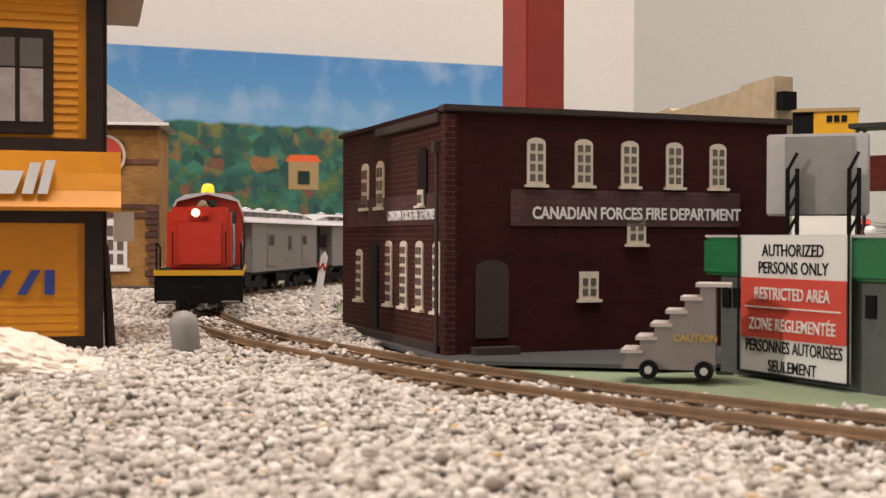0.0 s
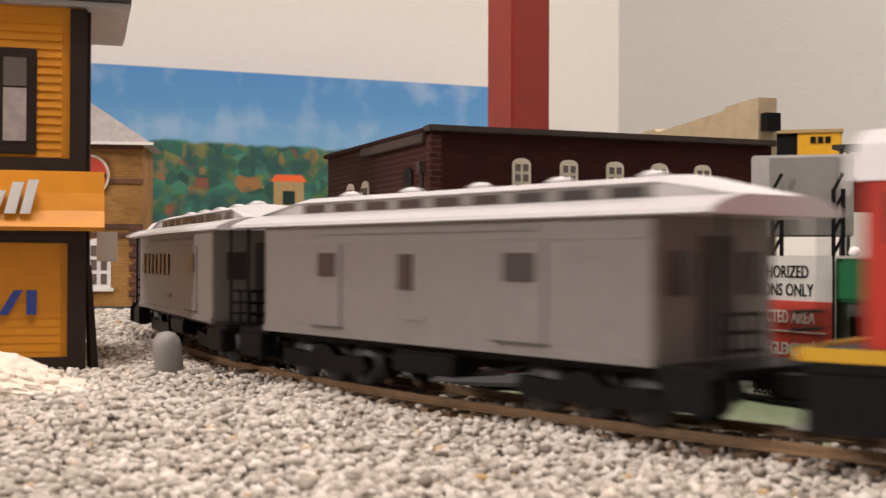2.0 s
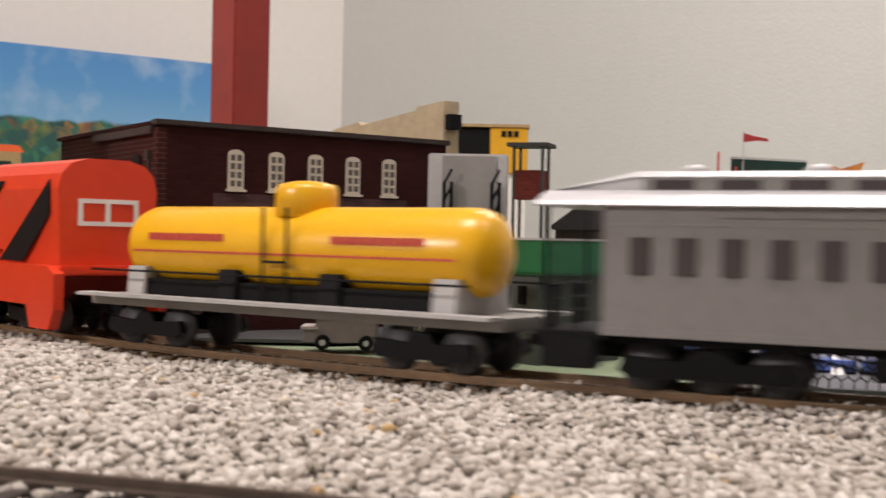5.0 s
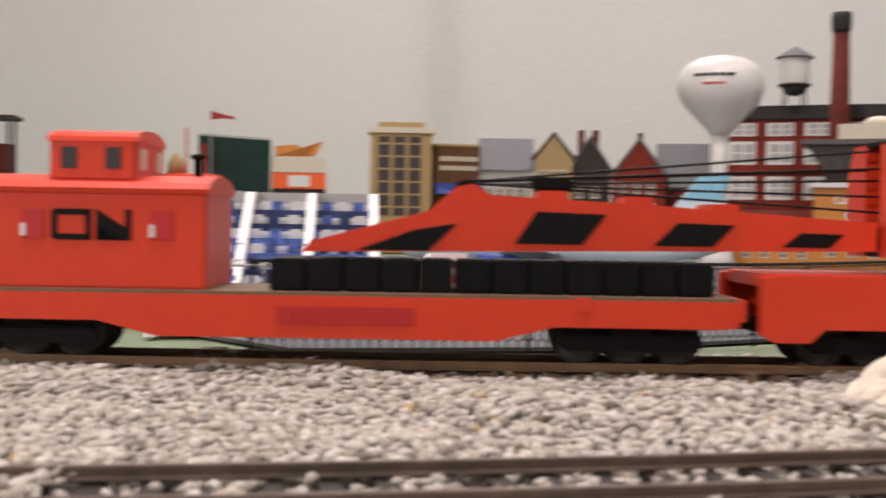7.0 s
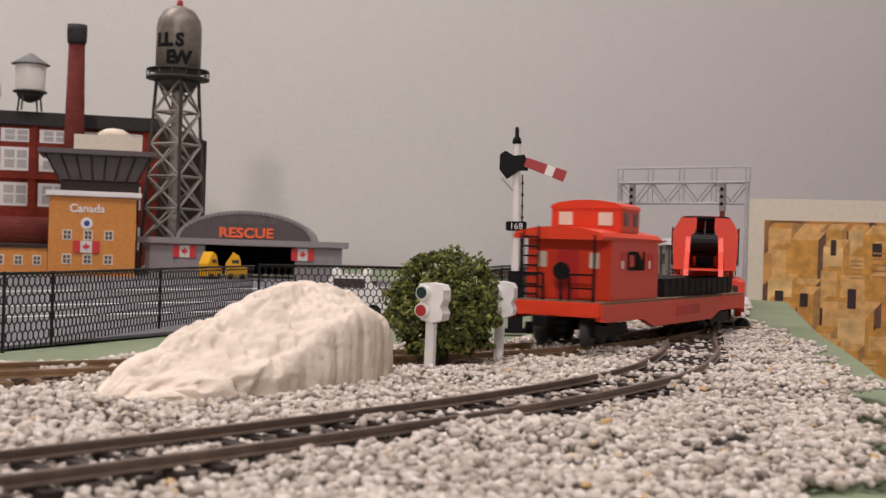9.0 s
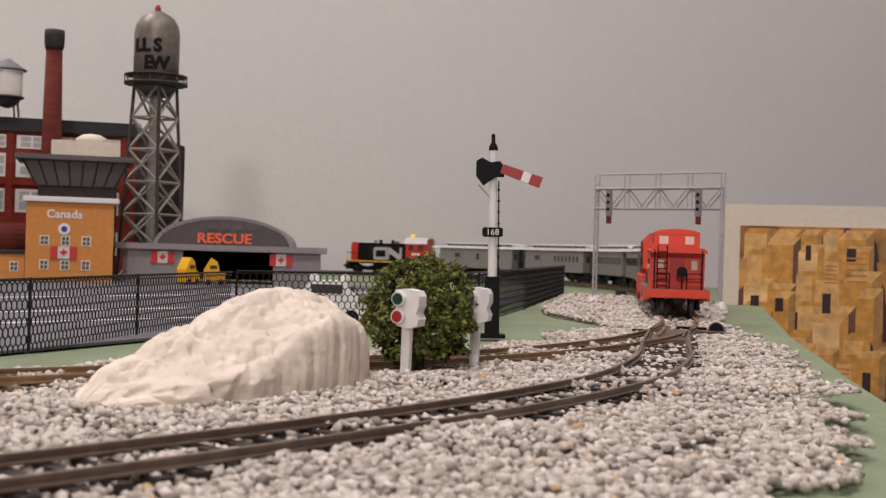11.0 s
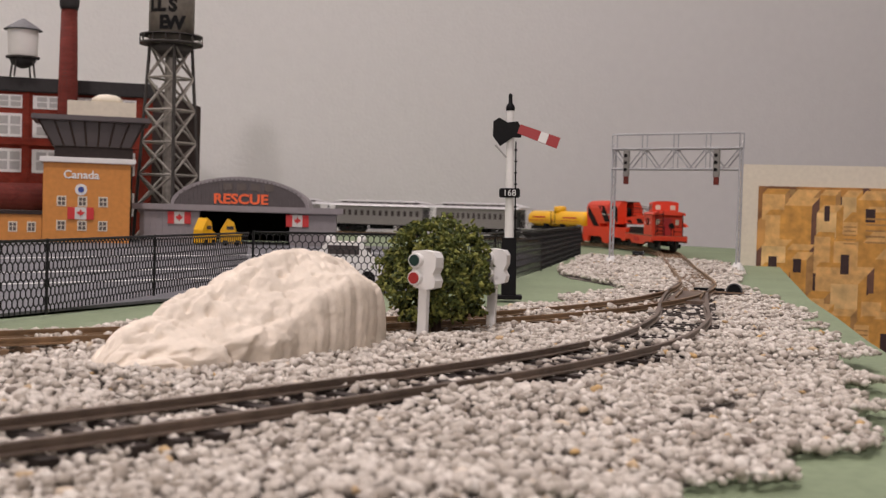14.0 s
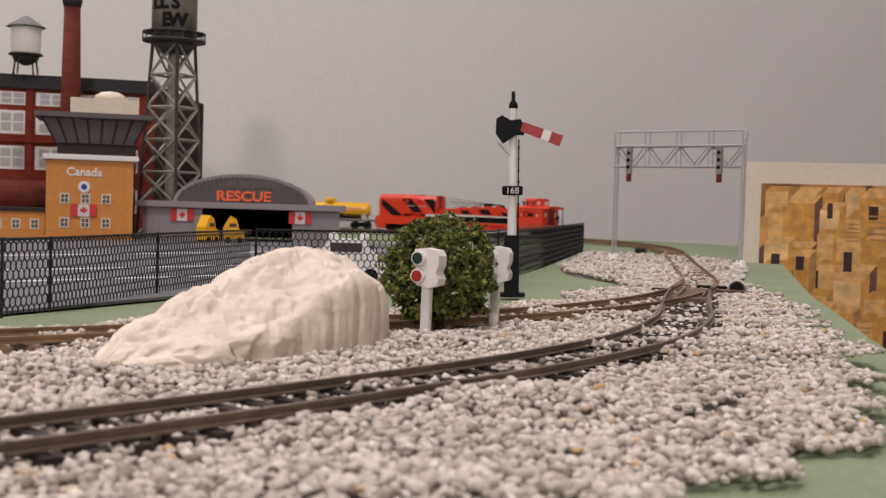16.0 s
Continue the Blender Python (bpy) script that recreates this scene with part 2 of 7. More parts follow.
def rod(bm, a, b, r, n=8, r2=None):
    """A round bar from a to b."""
    a, b = Vector(a), Vector(b)
    q = (b - a).to_track_quat("Z", "Y")
    rings = []
    for p, rr in ((a, r), (b, r if r2 is None else r2)):
        rings.append([bm.verts.new(p + q @ Vector((rr * math.cos(t), rr * math.sin(t), 0))) for t in [2 * math.pi * k / n for k in range(n)]])
    for k in range(n):
        bm.faces.new((rings[0][k], rings[0][(k + 1) % n], rings[1][(k + 1) % n], rings[1][k]))
    bm.faces.new(rings[0][::-1])
    bm.faces.new(rings[1])
    return bm


def R(a, b, r, n=10, r2=None):
    return rod(bmesh.new(), a, b, r, n, r2)


def spin(profile, n=24):
    """A turned body from (radius, z) pairs."""
    bm = bmesh.new()
    rings = [[bm.verts.new((r * math.cos(t), r * math.sin(t), z)) for t in [2 * math.pi * k / n for k in range(n)]] for r, z in profile]
    for a, b in zip(rings, rings[1:]):
        for k in range(n):
            f = bm.faces.new((a[k], a[(k + 1) % n], b[(k + 1) % n], b[k]))
            f.smooth = True
    bm.faces.new(rings[0][::-1])
    bm.faces.new(rings[-1])
    return bm


def prism(outline, y0, y1, bm=None, axis="y"):
    """An outline of (x, z) pairs drawn out along y (or of (y, z) pairs along x)."""
    bm = bm or bmesh.new()
    def P(a, b, c):
        return (a, c, b) if axis == "y" else (c, a, b)
    u = [bm.verts.new(P(a, b, y0)) for a, b in outline]
    v = [bm.verts.new(P(a, b, y1)) for a, b in outline]
    n = len(outline)
    for k in range(n):
        bm.faces.new((u[k], u[(k + 1) % n], v[(k + 1) % n], v[k]))
    bm.faces.new(u[::-1])
    bm.faces.new(v)
    bmesh.ops.recalc_face_normals(bm, faces=bm.faces)
    return bm


def letters(words, size, mat, parent, m, name="lettering", bold=0.0, label="", squeeze=1.0):
    """Words in the built-in font as a thin mesh in the local x-y plane, standing out along z, centred."""
    cu = bpy.data.curves.new(name, "FONT")
    cu.body, cu.size, cu.align_x, cu.align_y, cu.extrude, cu.offset = words, size, "CENTER", "CENTER", size * 0.02, bold
    cu.resolution_u = 3
    tmp = bpy.data.objects.new("tmp", cu)
    me = bpy.data.meshes.new_from_object(tmp)
    bpy.data.objects.remove(tmp)
    bpy.data.curves.remove(cu)
    me.transform(Matrix.Diagonal((squeeze, 1, 1, 1)))
    me.materials.append(M[mat])
    ob = new(name, me)
    ob.parent = parent
    ob.matrix_local = m
    if label:
        tagged(ob, label)
    return ob


def upright(x, y, z, rz=0.0):
    """A pose whose local x-y plane stands upright and faces the local -y of a turn rz."""
    return pose(x, y, z, 0, 0, rz) @ pose(0, 0, 0, 90, 0, 0)


# ---- track plan ----
TRACK = [(-0.462, 0.655), (-0.43, 0.572), (-0.388, 0.505), (-0.343, 0.448), (-0.297, 0.4055), (-0.252, 0.371), (-0.206, 0.3428), (-0.14, 0.3118), (-0.07, 0.2893), (0, 0.2755), (0.07, 0.268), (0.14, 0.263), (0.21, 0.257), (0.285, 0.2575), (0.361, 0.2735), (0.4355, 0.3055), (0.504, 0.349), (0.58, 0.41), (0.657, 0.474), (0.736, 0.538), (0.806, 0.5965), (0.897, 0.67), (0.985, 0.757), (1.06, 0.86), (1.102, 0.985), (1.108, 1.13), (1.062, 1.275), (0.95, 1.395), (0.8, 1.46), (0.64, 1.5), (0.48, 1.51), (0.3, 1.5), (0.1, 1.47), (-0.08, 1.42), (-0.25, 1.32), (-0.38, 1.17), (-0.455, 1), (-0.488, 0.85), (-0.482, 0.74)]
SIDING = [(-.30, .155), (-.2, .147), (-.1, .144), (-.03, .145), (.03, .147), (.09, .152), (.15, .160), (.21, .172), (.27, .192), (.328, .225), (.382, .265), (.443, .309), (.504, .349)]


def smooth_line(points, closed, n=16):
    pts, out = [Vector(p) for p in points], []
    last = len(pts) if closed else len(pts) - 1
    for i in range(last):
        a = pts[i - 1] if closed or i else pts[0] * 2 - pts[1]
        b, c = pts[i], pts[(i + 1) % len(pts)]
        d = pts[(i + 2) % len(pts)] if closed or i + 2 < len(pts) else c * 2 - b
        for k in range(n):
            t = k / n
            out.append(0.5 * (2 * b + (c - a) * t + (2 * a - 5 * b + 4 * c - d) * t * t + (3 * b - a - 3 * c + d) * t ** 3))
    out.append(pts[0] if closed else pts[-1])
    arr = np.array(out)
    return arr, np.concatenate([[0], np.cumsum(np.linalg.norm(np.diff(arr, axis=0), axis=1))])


MAIN, MAIN_S = smooth_line(TRACK, True)
SIDE, SIDE_S = smooth_line(SIDING, False)


def along(s, line=MAIN, run=MAIN_S, closed=True):
    """Place and heading at s metres along a track."""
    def P(s):
        s = s % run[-1] if closed else min(max(s, 0), run[-1])
        return Vector((np.interp(s, run, line[:, 0]), np.interp(s, run, line[:, 1])))
    q = P(s + 0.003) - P(s - 0.003)
    return P(s), math.atan2(q.y, q.x)


RAIL_TOP = 0.004
RUN_START = 0.0558

# ---- room ----
def wall(name, x0, y0, x1, y1, z0, z1, mat, label):
    d = Vector((x1 - x0, y1 - y0))
    ob = part(name, B(0, d.length, 0, 0.1, z0, z1), mat)
    ob.matrix_world = pose(x0, y0, 0, 0, 0, math.degrees(math.atan2(d.y, d.x)))
    return tagged(ob, label, "wall", kind="structure")


wall("wall_mural", -1.85, 0.75, -0.95, 2.3, -0.8, 1.5, "wall_white", "plain off-white painted room wall")
wall("wall_grey", -0.95, 2.3, 2.6, 0.84, -0.8, 1.5, "wall", "plain pale grey painted room wall")
wall("wall_right", 2.6, 0.84, 2.2, -1.6, -0.8, 1.5, "wall", "plain pale grey painted room wall")
wall("wall_back", 2.2, -1.6, -1.9, -1.6, -0.8, 1.5, "wall", "plain pale grey painted room wall")
wall("wall_left", -1.9, -1.6, -1.85, 0.75, -0.8, 1.5, "wall", "plain pale grey painted room wall")
tagged(part("floor", B(-2.2, 2.9, -1.8, 2.6, -0.85, -0.8), "floor"), "dark room floor under the layout table", "floor", kind="structure")
tagged(part("ceiling", B(-2.2, 2.9, -1.8, 2.6, 1.5, 1.6), "wall_white"), "plain white room ceiling", "ceiling", kind="structure")
TABLE = [(-1.35, -.35), (.16, -.35), (.31, .06), (0.3165, 0.1447), (0.3676, 0.1839), (0.4358, 0.2335), (0.5225, 0.2987), (.92, .575), (1.32, .86), (1.32, 1.33), (-.9, 2.24), (-1.35, 1.55)]
table = bmesh.new()
top = table.faces.new([table.verts.new((x, y, -0.0012)) for x, y in TABLE])
side = bmesh.ops.extrude_face_region(table, geom=[top])
bmesh.ops.translate(table, vec=(0, 0, -0.03), verts=[v for v in side["geom"] if isinstance(v, bmesh.types.BMVert)])
bmesh.ops.recalc_face_normals(table, faces=table.faces)
tagged(part("ground", table, "green"), "green painted layout board", "ground", kind="structure")

# ---- ground of the layout ----
random.seed(4)


def flat(name, outline, z, mat, label, kind="structure", category="ground"):
    bm = bmesh.new()
    f = bm.faces.new([bm.verts.new((x, y, z)) for x, y in outline])
    if f.normal.z < 0:
        f.normal_flip()
    g = bmesh.ops.extrude_face_region(bm, geom=[f])
    bmesh.ops.translate(bm, vec=(0, 0, -0.001), verts=[v for v in g["geom"] if isinstance(v, bmesh.types.BMVert)])
    bmesh.ops.recalc_face_normals(bm, faces=bm.faces)
    return tagged(part(name, bm, mat), label, category, kind=kind)


GRAVEL_EDGE = [(.03, -.2), (.075, .05), (.12, .08), (0.1649, 0.0856), (0.1775, 0.0890), (0.1874, 0.0884), (0.2009, 0.0903), (0.2161, 0.0977), (0.2341, 0.1092), (0.2591, 0.1244), (0.2826, 0.1390), (0.2989, 0.1467), (0.3105, 0.1589), (0.3378, 0.1829), (0.3931, 0.2208), (0.4334, 0.2532), (0.4845, 0.3015), (0.5711, 0.3756), (.68, .447), (.76, .51), (.83, .57)]
GRAVEL_FAR = [(.80, .685), (.70, .602), (.62, .540), (.56, .492), (.53, .455), (.505, .405), (.475, .368), (.42, .338), (.36, .312), (.28, .302), (.2, .296), (.12, .290), (.05, .290), (-.02, .296), (-.06, .303), (-.10, .316),
              (-.135, .331), (-.185, .356), (-.255, .432), (-.32, .50), (-.37, .58), (-.40, .66), (-.41, .8), (-.66, .8), (-.75, .3), (-.5, -.2)]
GRAVEL = GRAVEL_EDGE + GRAVEL_FAR
flat("gravel_bed", [(x - .006, y + .006) for x, y in GRAVEL_EDGE] + GRAVEL_FAR, -0.0007, "base", "grey-brown bed under loose ballast gravel")
flat("tarmac", [(.03, .318), (.11, .325), (.27, .40), (.38, .385), (.78, .71), (.72, .92), (.45, 1.15), (-.05, 1.2), (-.06, .45)], 0.0005, "asphalt", "dark grey airport tarmac behind the fence", category="pavement")
for k, (x, y, a, w, h) in enumerate(((.30, .55, 8, .5, .004), (.22, .47, 8, .3, .003), (.42, .70, 10, .4, .004), (.2, .62, 60, .2, .003))):
    ob = part("pavement_marking", B(-w / 2, w / 2, -h / 2, h / 2, 0.0006, 0.0009), "line", m=pose(x, y, 0, 0, 0, a))
    tagged(ob, "worn white line painted on the tarmac", "marking", kind="structure")
flat("fire_hall_apron", [(-.24, .412), (-.18, .362), (-.165, .352), (-.115, .37), (-.06, .43), (-.11, .47), (-.172, .37), (-.25, .43)], 0.0008, "grey_dark", "dark grey apron slab round the fire hall", category="pavement")


def inside(px, py, outline):
    r = np.zeros(len(px), bool)
    for (x0, y0), (x1, y1) in zip(outline, outline[1:] + outline[:1]):
        c = ((y0 > py) != (y1 > py)) & (px < (x1 - x0) * (py - y0) / (y1 - y0 + 1e-12) + x0)
        r ^= c
    return r


def distance_to(px, py, line):
    d = np.full(len(px), 9.0)
    for q in line[::6]:
        d = np.minimum(d, np.hypot(px - q[0], py - q[1]))
    return d


def stones(name, px, py, size, base_z, mat, label, heap=None):
    """Many small angular stones in one mesh."""
    n = len(px)
    bm = bmesh.new()
    bmesh.ops.create_icosphere(bm, subdivisions=1, radius=1)
    v0 = np.array([v.co for v in bm.verts])
    f0 = np.array([[v.index for v in f.verts] for f in bm.faces])
    bm.free()
    rng = np.random.default_rng(7)
    r = size * rng.uniform(0.6, 1.3, n)
    sc = np.stack([r * rng.uniform(0.8, 1.45, n), r * rng.uniform(0.7, 1.1, n), r * rng.uniform(0.5, 0.85, n)], 1)
    v = v0[None] * (1 + rng.uniform(-0.42, 0.34, (n, len(v0), 1))) * sc[:, None]
    a, b = rng.uniform(0, 6.283, n), rng.normal(0, 0.45, n)
    cb, sb, ca, sa = np.cos(b)[:, None], np.sin(b)[:, None], np.cos(a)[:, None], np.sin(a)[:, None]
    x, y, z = v[..., 0], v[..., 1] * cb - v[..., 2] * sb, v[..., 1] * sb + v[..., 2] * cb
    v = np.stack([x * ca - y * sa + px[:, None], x * sa + y * ca + py[:, None], z + (base_z + sc[:, 2] * rng.uniform(-0.3, 1.3, n))[:, None]], -1)
    f = f0[None] + (np.arange(n) * len(v0))[:, None, None]
    me = bpy.data.meshes.new(name)
    nv, nf = n * len(v0), n * len(f0)
    me.vertices.add(nv)
    me.vertices.foreach_set("co", v.astype(np.float32).ravel())
    me.loops.add(nf * 3)
    me.loops.foreach_set("vertex_index", f.astype(np.int32).ravel())
    me.polygons.add(nf)
    me.polygons.foreach_set("loop_start", np.arange(0, nf * 3, 3, dtype=np.int32))
    me.update(calc_edges=True)
    me.materials.append(M[mat])
    return tagged(new(name, me), label, "gravel", kind="stuff")


def stone_material():
    m = material("pale_mixed_ballast", (0.5, 0.46, 0.41), 0.85, grain=0.18, scale=1500)
    nt = m.node_tree
    geo = nt.nodes.new("ShaderNodeNewGeometry")
    ramp = nt.nodes.new("ShaderNodeValToRGB")
    cols = [(0.0, (0.17, 0.14, 0.115)), (0.07, (0.32, 0.28, 0.23)), (0.28, (0.43, 0.387, 0.33)), (0.6, (0.51, 0.465, 0.405)), (0.85, (0.59, 0.545, 0.48)), (0.985, (0.66, 0.62, 0.555)), (0.997, (0.46, 0.30, 0.12))]
    ramp.color_ramp.elements[0].position, ramp.color_ramp.elements[1].position = cols[0][0], cols[-1][0]
    ramp.color_ramp.elements[0].color, ramp.color_ramp.elements[1].color = (*cols[0][1], 1), (*cols[-1][1], 1)
    for p, c in cols[1:-1]:
        ramp.color_ramp.elements.new(p).color = (*c, 1)
    nt.links.new(geo.outputs["Random Per Island"], ramp.inputs[0])
    scale = [n for n in nt.nodes if n.bl_idname == "ShaderNodeVectorMath"][0]
    nt.links.new(ramp.outputs[0], scale.inputs[0])
    return m


M["stone"] = stone_material()


def scatter(step, keep, seed):
    rng = np.random.default_rng(seed)
    gx, gy = np.meshgrid(np.arange(-.62, .85, step), np.arange(0.0, .80, step))
    px, py = gx.ravel() + rng.uniform(-.6, .6, gx.size) * step, gy.ravel() + rng.uniform(-.6, .6, gx.size) * step
    k = keep(px, py)
    return px[k], py[k]


def bed(px, py):
    edge = inside(px + 0.004 * np.sin(px * 260) * np.cos(py * 210), py + 0.004 * np.cos(px * 190), GRAVEL)
    dm, ds = distance_to(px, py, MAIN), distance_to(px, py, SIDE)
    under = (dm < 0.0098) | (ds < 0.0098)
    return edge, dm, ds, under


# bare dark splits in the bed: place, turn, half length and half width
CRACKS = [(0.2051, 0.123, 0.28, 0.0167, 0.0022), (0.16, 0.1229, -0.08, 0.0051, 0.0022), (0.2475, 0.153, 0.06, 0.0026, 0.0012)]


def near_part(px, py):
    edge, dm, ds, under = bed(px, py)
    d = np.hypot(px - .02, py - .02)
    ang = np.degrees(np.arctan2(px - .02, py - .03))
    crack = np.zeros(len(px), bool)
    for x, y, turn, long, wide in CRACKS:
        u, w = (px - x) * math.cos(turn) + (py - y) * math.sin(turn), (py - y) * math.cos(turn) - (px - x) * math.sin(turn)
        crack |= (u / long) ** 2 + ((w + .0012 * np.sin(u * 700)) / wide) ** 2 < 1
    return edge & ~under & ~crack & (d < .56) & (d > .085) & (ang > -60) & (ang < 72)


def far_part(px, py):
    edge, dm, ds, under = bed(px, py)
    d = np.hypot(px - .02, py - .02)
    return edge & ~under & (d >= .55) & (d < 1.05)


def tie_part(px, py):
    edge, dm, ds, under = bed(px, py)
    d = np.hypot(px - .02, py - .02)
    return edge & under & (d < .62) & (np.minimum(dm, ds) > 0.0)


def hump(px, py):
    """Height of the bed: low waves and a dip or two."""
    z = 0.0008 + 0.0012 * np.sin(px * 41 + 1) * np.sin(py * 53) + 0.0008 * np.sin(px * 113 + py * 87)
    for x, y, r, h in ((.205, .128, .012, -.0018), (.165, .115, .010, -.0014), (.235, .14, .010, -.0016), (-.2, .245, .03, .003), (.12, .10, .02, .002), (.3, .17, .03, .002)):
        z = z + h * np.exp(-((px - x) ** 2 + (py - y) ** 2) / (2 * r * r))
    return np.maximum(z, 0.0003)


px, py = scatter(0.00138, near_part, 1)
stones("gravel", px, py, 0.00096, hump(px, py), "stone", "loose pale grey and tan ballast gravel")
px, py = scatter(0.0023, far_part, 2)
stones("gravel", px, py, 0.00145, 0.0008, "stone", "loose pale grey and tan ballast gravel")
px, py = scatter(0.0026, tie_part, 3)
stones("gravel", px, py, 0.0010, 0.0010, "stone", "ballast gravel between the ties")


# ---- railway tracks ----
def rail_mesh(line, run, s0, s1, side, gap=0.004):
    """A rail with foot, web and head, side metres left of the centre line."""
    sect = [(-.0011, .0007), (.0011, .0007), (.0011, .0010), (.00035, .0011), (.00035, .0017), (.00055, .0018), (.00055, .0024), (-.00055, .0024), (-.00055, .0018), (-.00035, .0017), (-.00035, .0011), (-.0011, .0010)]
    bm, prev = bmesh.new(), None
    for s in np.arange(s0, s1 + 1e-6, 0.008):
        p, a = along(s, line, run, line is MAIN)
        n = Vector((-math.sin(a), math.cos(a)))
        ring = [bm.verts.new((*(p + n * (side + y)), RAIL_TOP - .0024 + z)) for y, z in sect]
        if prev:
            for k in range(len(sect)):
                bm.faces.new((prev[k], prev[(k + 1) % len(sect)], ring[(k + 1) % len(sect)], ring[k]))
        else:
            bm.faces.new(ring[::-1])
        prev = ring
    bm.faces.new(prev)
    bmesh.ops.recalc_face_normals(bm, faces=bm.faces)
    return bm


def track(name, line, run, s0, s1, label, mat):
    t = thing(name, label, "railway track", Matrix.Identity(4), kind="structure")
    for side in (-.00825, .00825):
        part("rail", rail_mesh(line, run, s0, s1, side), mat, t)
    return t


main_track = track("railway_track", MAIN, MAIN_S, 0, MAIN_S[-1], "single railway track loop with brown rails on ties", "rail")
siding_track = track("railway_track", SIDE, SIDE_S, 0, SIDE_S[-1], "siding track with weathered rails joining the loop", "rail_grey")


def ties(t, line, run, s0, s1, mat, step=0.0068):
    first = part("tie", B(-.0014, .0014, -.0118, .0118, 0.0002, .0019), mat, t)
    for k, s in enumerate(np.arange(s0, s1, step)):
        p, a = along(s, line, run, line is MAIN)
        m = pose(p.x, p.y, 0, 0, 0, math.degrees(a))
        if k == 0:
            first.matrix_local = m
        else:
            share("tie", first, m, t)


far_ties = bmesh.new()
for s in np.arange(1.56, MAIN_S[-1], 0.0068):
    p, a = along(s)
    k = len(far_ties.verts)
    box(far_ties, -.0014, .0014, -.0118, .0118, 0.0002, .0019)
    far_ties.verts.ensure_lookup_table()
    bmesh.ops.transform(far_ties, matrix=pose(p.x, p.y, 0, 0, 0, math.degrees(a)), verts=far_ties.verts[k:])
tagged(part("far_tie", far_ties, "tie_brown", main_track), kind="stuff")
# turnout: frog plate, check rails, throw rod and switch motors
turnout = thing("turnout", "railway turnout with brown frog plate where the siding joins", "railway switch", pose(.432, .299, 0, 0, 0, 34), kind="structure")
part("frog_plate", B(-.034, .034, -.0078, .0078, .0012, .0030, .0004), "tie_frog", turnout)
part("check_rail", B(-.022, .022, -.0052, -.0044, .0022, .0040), "rail", turnout)
part("check_rail", B(-.022, .022, .0044, .0052, .0022, .0040), "rail", turnout)
part("throw_rod", B(.036, .039, -.028, .02, .0012, .0024), "tie", turnout)
for x, y, turn, lab in ((.487, .316, -56, "small dark switch machine on a brown plate beside the turnout"), (.842, .662, 35, "small black switch machine beside the loop")):
    sm = thing("switch_machine", lab, "switch machine", pose(x, y, 0.0, 0, 0, turn), "switch machines")
    part("base_plate", B(-.020, .0048, -.0055, .0055, .0004, .0022, .0004), "tie_brown", sm)
    hood = [(.0034 * math.cos(a), .0022 + .0036 * math.sin(a)) for a in [math.pi * k / 10 for k in range(11)]]
    part("housing", prism(hood, -.0045, .0045), "black", sm)
    part("housing_rim", prism([(a * 1.12, b * 1.08) for a, b in hood] + [(a * .9, b) for a, b in hood[::-1]], -.0053, -.0044), "grey_dark", sm)
    part("lever", B(-.018, -.0042, -.0012, .0012, .0022, .0034), "black", sm)



# ---- train ----
# seconds and metres along the loop of the rear sill of the locomotive
RUN = [(0, 0.094), (.5, .206), (1, .315), (1.5, .424), (2, .533), (2.5, .645), (3, .754), (3.5, .858), (6, 1.382), (6.5, 1.486), (7, 1.579), (7.5, 1.672),
       (8, 1.762), (8.5, 1.848), (11, 2.203), (12, 2.36), (12.5, 2.441), (13.5, 2.606), (14.5, 2.782), (16, 3.066)]


def run_at(t):
    """A smooth way through the rows of RUN."""
    ts, ss = [r[0] for r in RUN], [r[1] for r in RUN]
    slope = [(ss[min(i + 1, len(ts) - 1)] - ss[max(i - 1, 0)]) / (ts[min(i + 1, len(ts) - 1)] - ts[max(i - 1, 0)]) for i in range(len(ts))]
    i = min(max(sum(1 for q in ts if q <= t) - 1, 0), len(ts) - 2)
    h = ts[i + 1] - ts[i]
    u = (t - ts[i]) / h
    return ((2 * u ** 3 - 3 * u * u + 1) * ss[i] + (u ** 3 - 2 * u * u + u) * h * slope[i] + (3 * u * u - 2 * u ** 3) * ss[i + 1] + (u ** 3 - u * u) * h * slope[i + 1])


def car_pose(s, reach):
    s += RUN_START
    a, b = along(s - reach)[0], along(s + reach)[0]
    c = (a + b) / 2
    return pose(c.x, c.y, RAIL_TOP, 0, 0, math.degrees(math.atan2(b.y - a.y, b.x - a.x)))


def truck(parent, x, axles, spread, r=.0048, mat="black", cover=False):
    """A bogie: side frames, axles and wheels."""
    t = part("truck", B(x - spread - .004, x + spread + .004, -.0028, .0028, .0045, .0075, .0006), mat, parent)
    for side in (-1, 1):
        y = side * .0112
        bm = prism([(x - spread - .005, .0040), (x - spread - .003, .0028), (x + spread + .003, .0028), (x + spread + .005, .0040), (x + spread + .004, .0068),
                    (x + spread * .45, .0062), (x + .002, .0085), (x - .002, .0085), (x - spread * .45, .0062), (x - spread - .004, .0068)], y - .0009, y + .0009)
        part("side_frame", bm, mat, t)
    for k in range(axles):
        ax = x + (-spread + 2 * spread * k / (axles - 1))
        for side in (-1, 1):
            bm = spin([(.0004, -.0011), (r, -.0011), (r, .0002), (r + .0006, .0005), (r + .0006, .0011), (.0004, .0011)], 16)
            bmesh.ops.rotate(bm, matrix=Matrix.Rotation(math.pi / 2 * side, 3, "X"), verts=bm.verts)
            bmesh.ops.translate(bm, vec=(ax, side * .0080, r), verts=bm.verts)
            part("wheel", bm, "grey_dark", t)
    return t


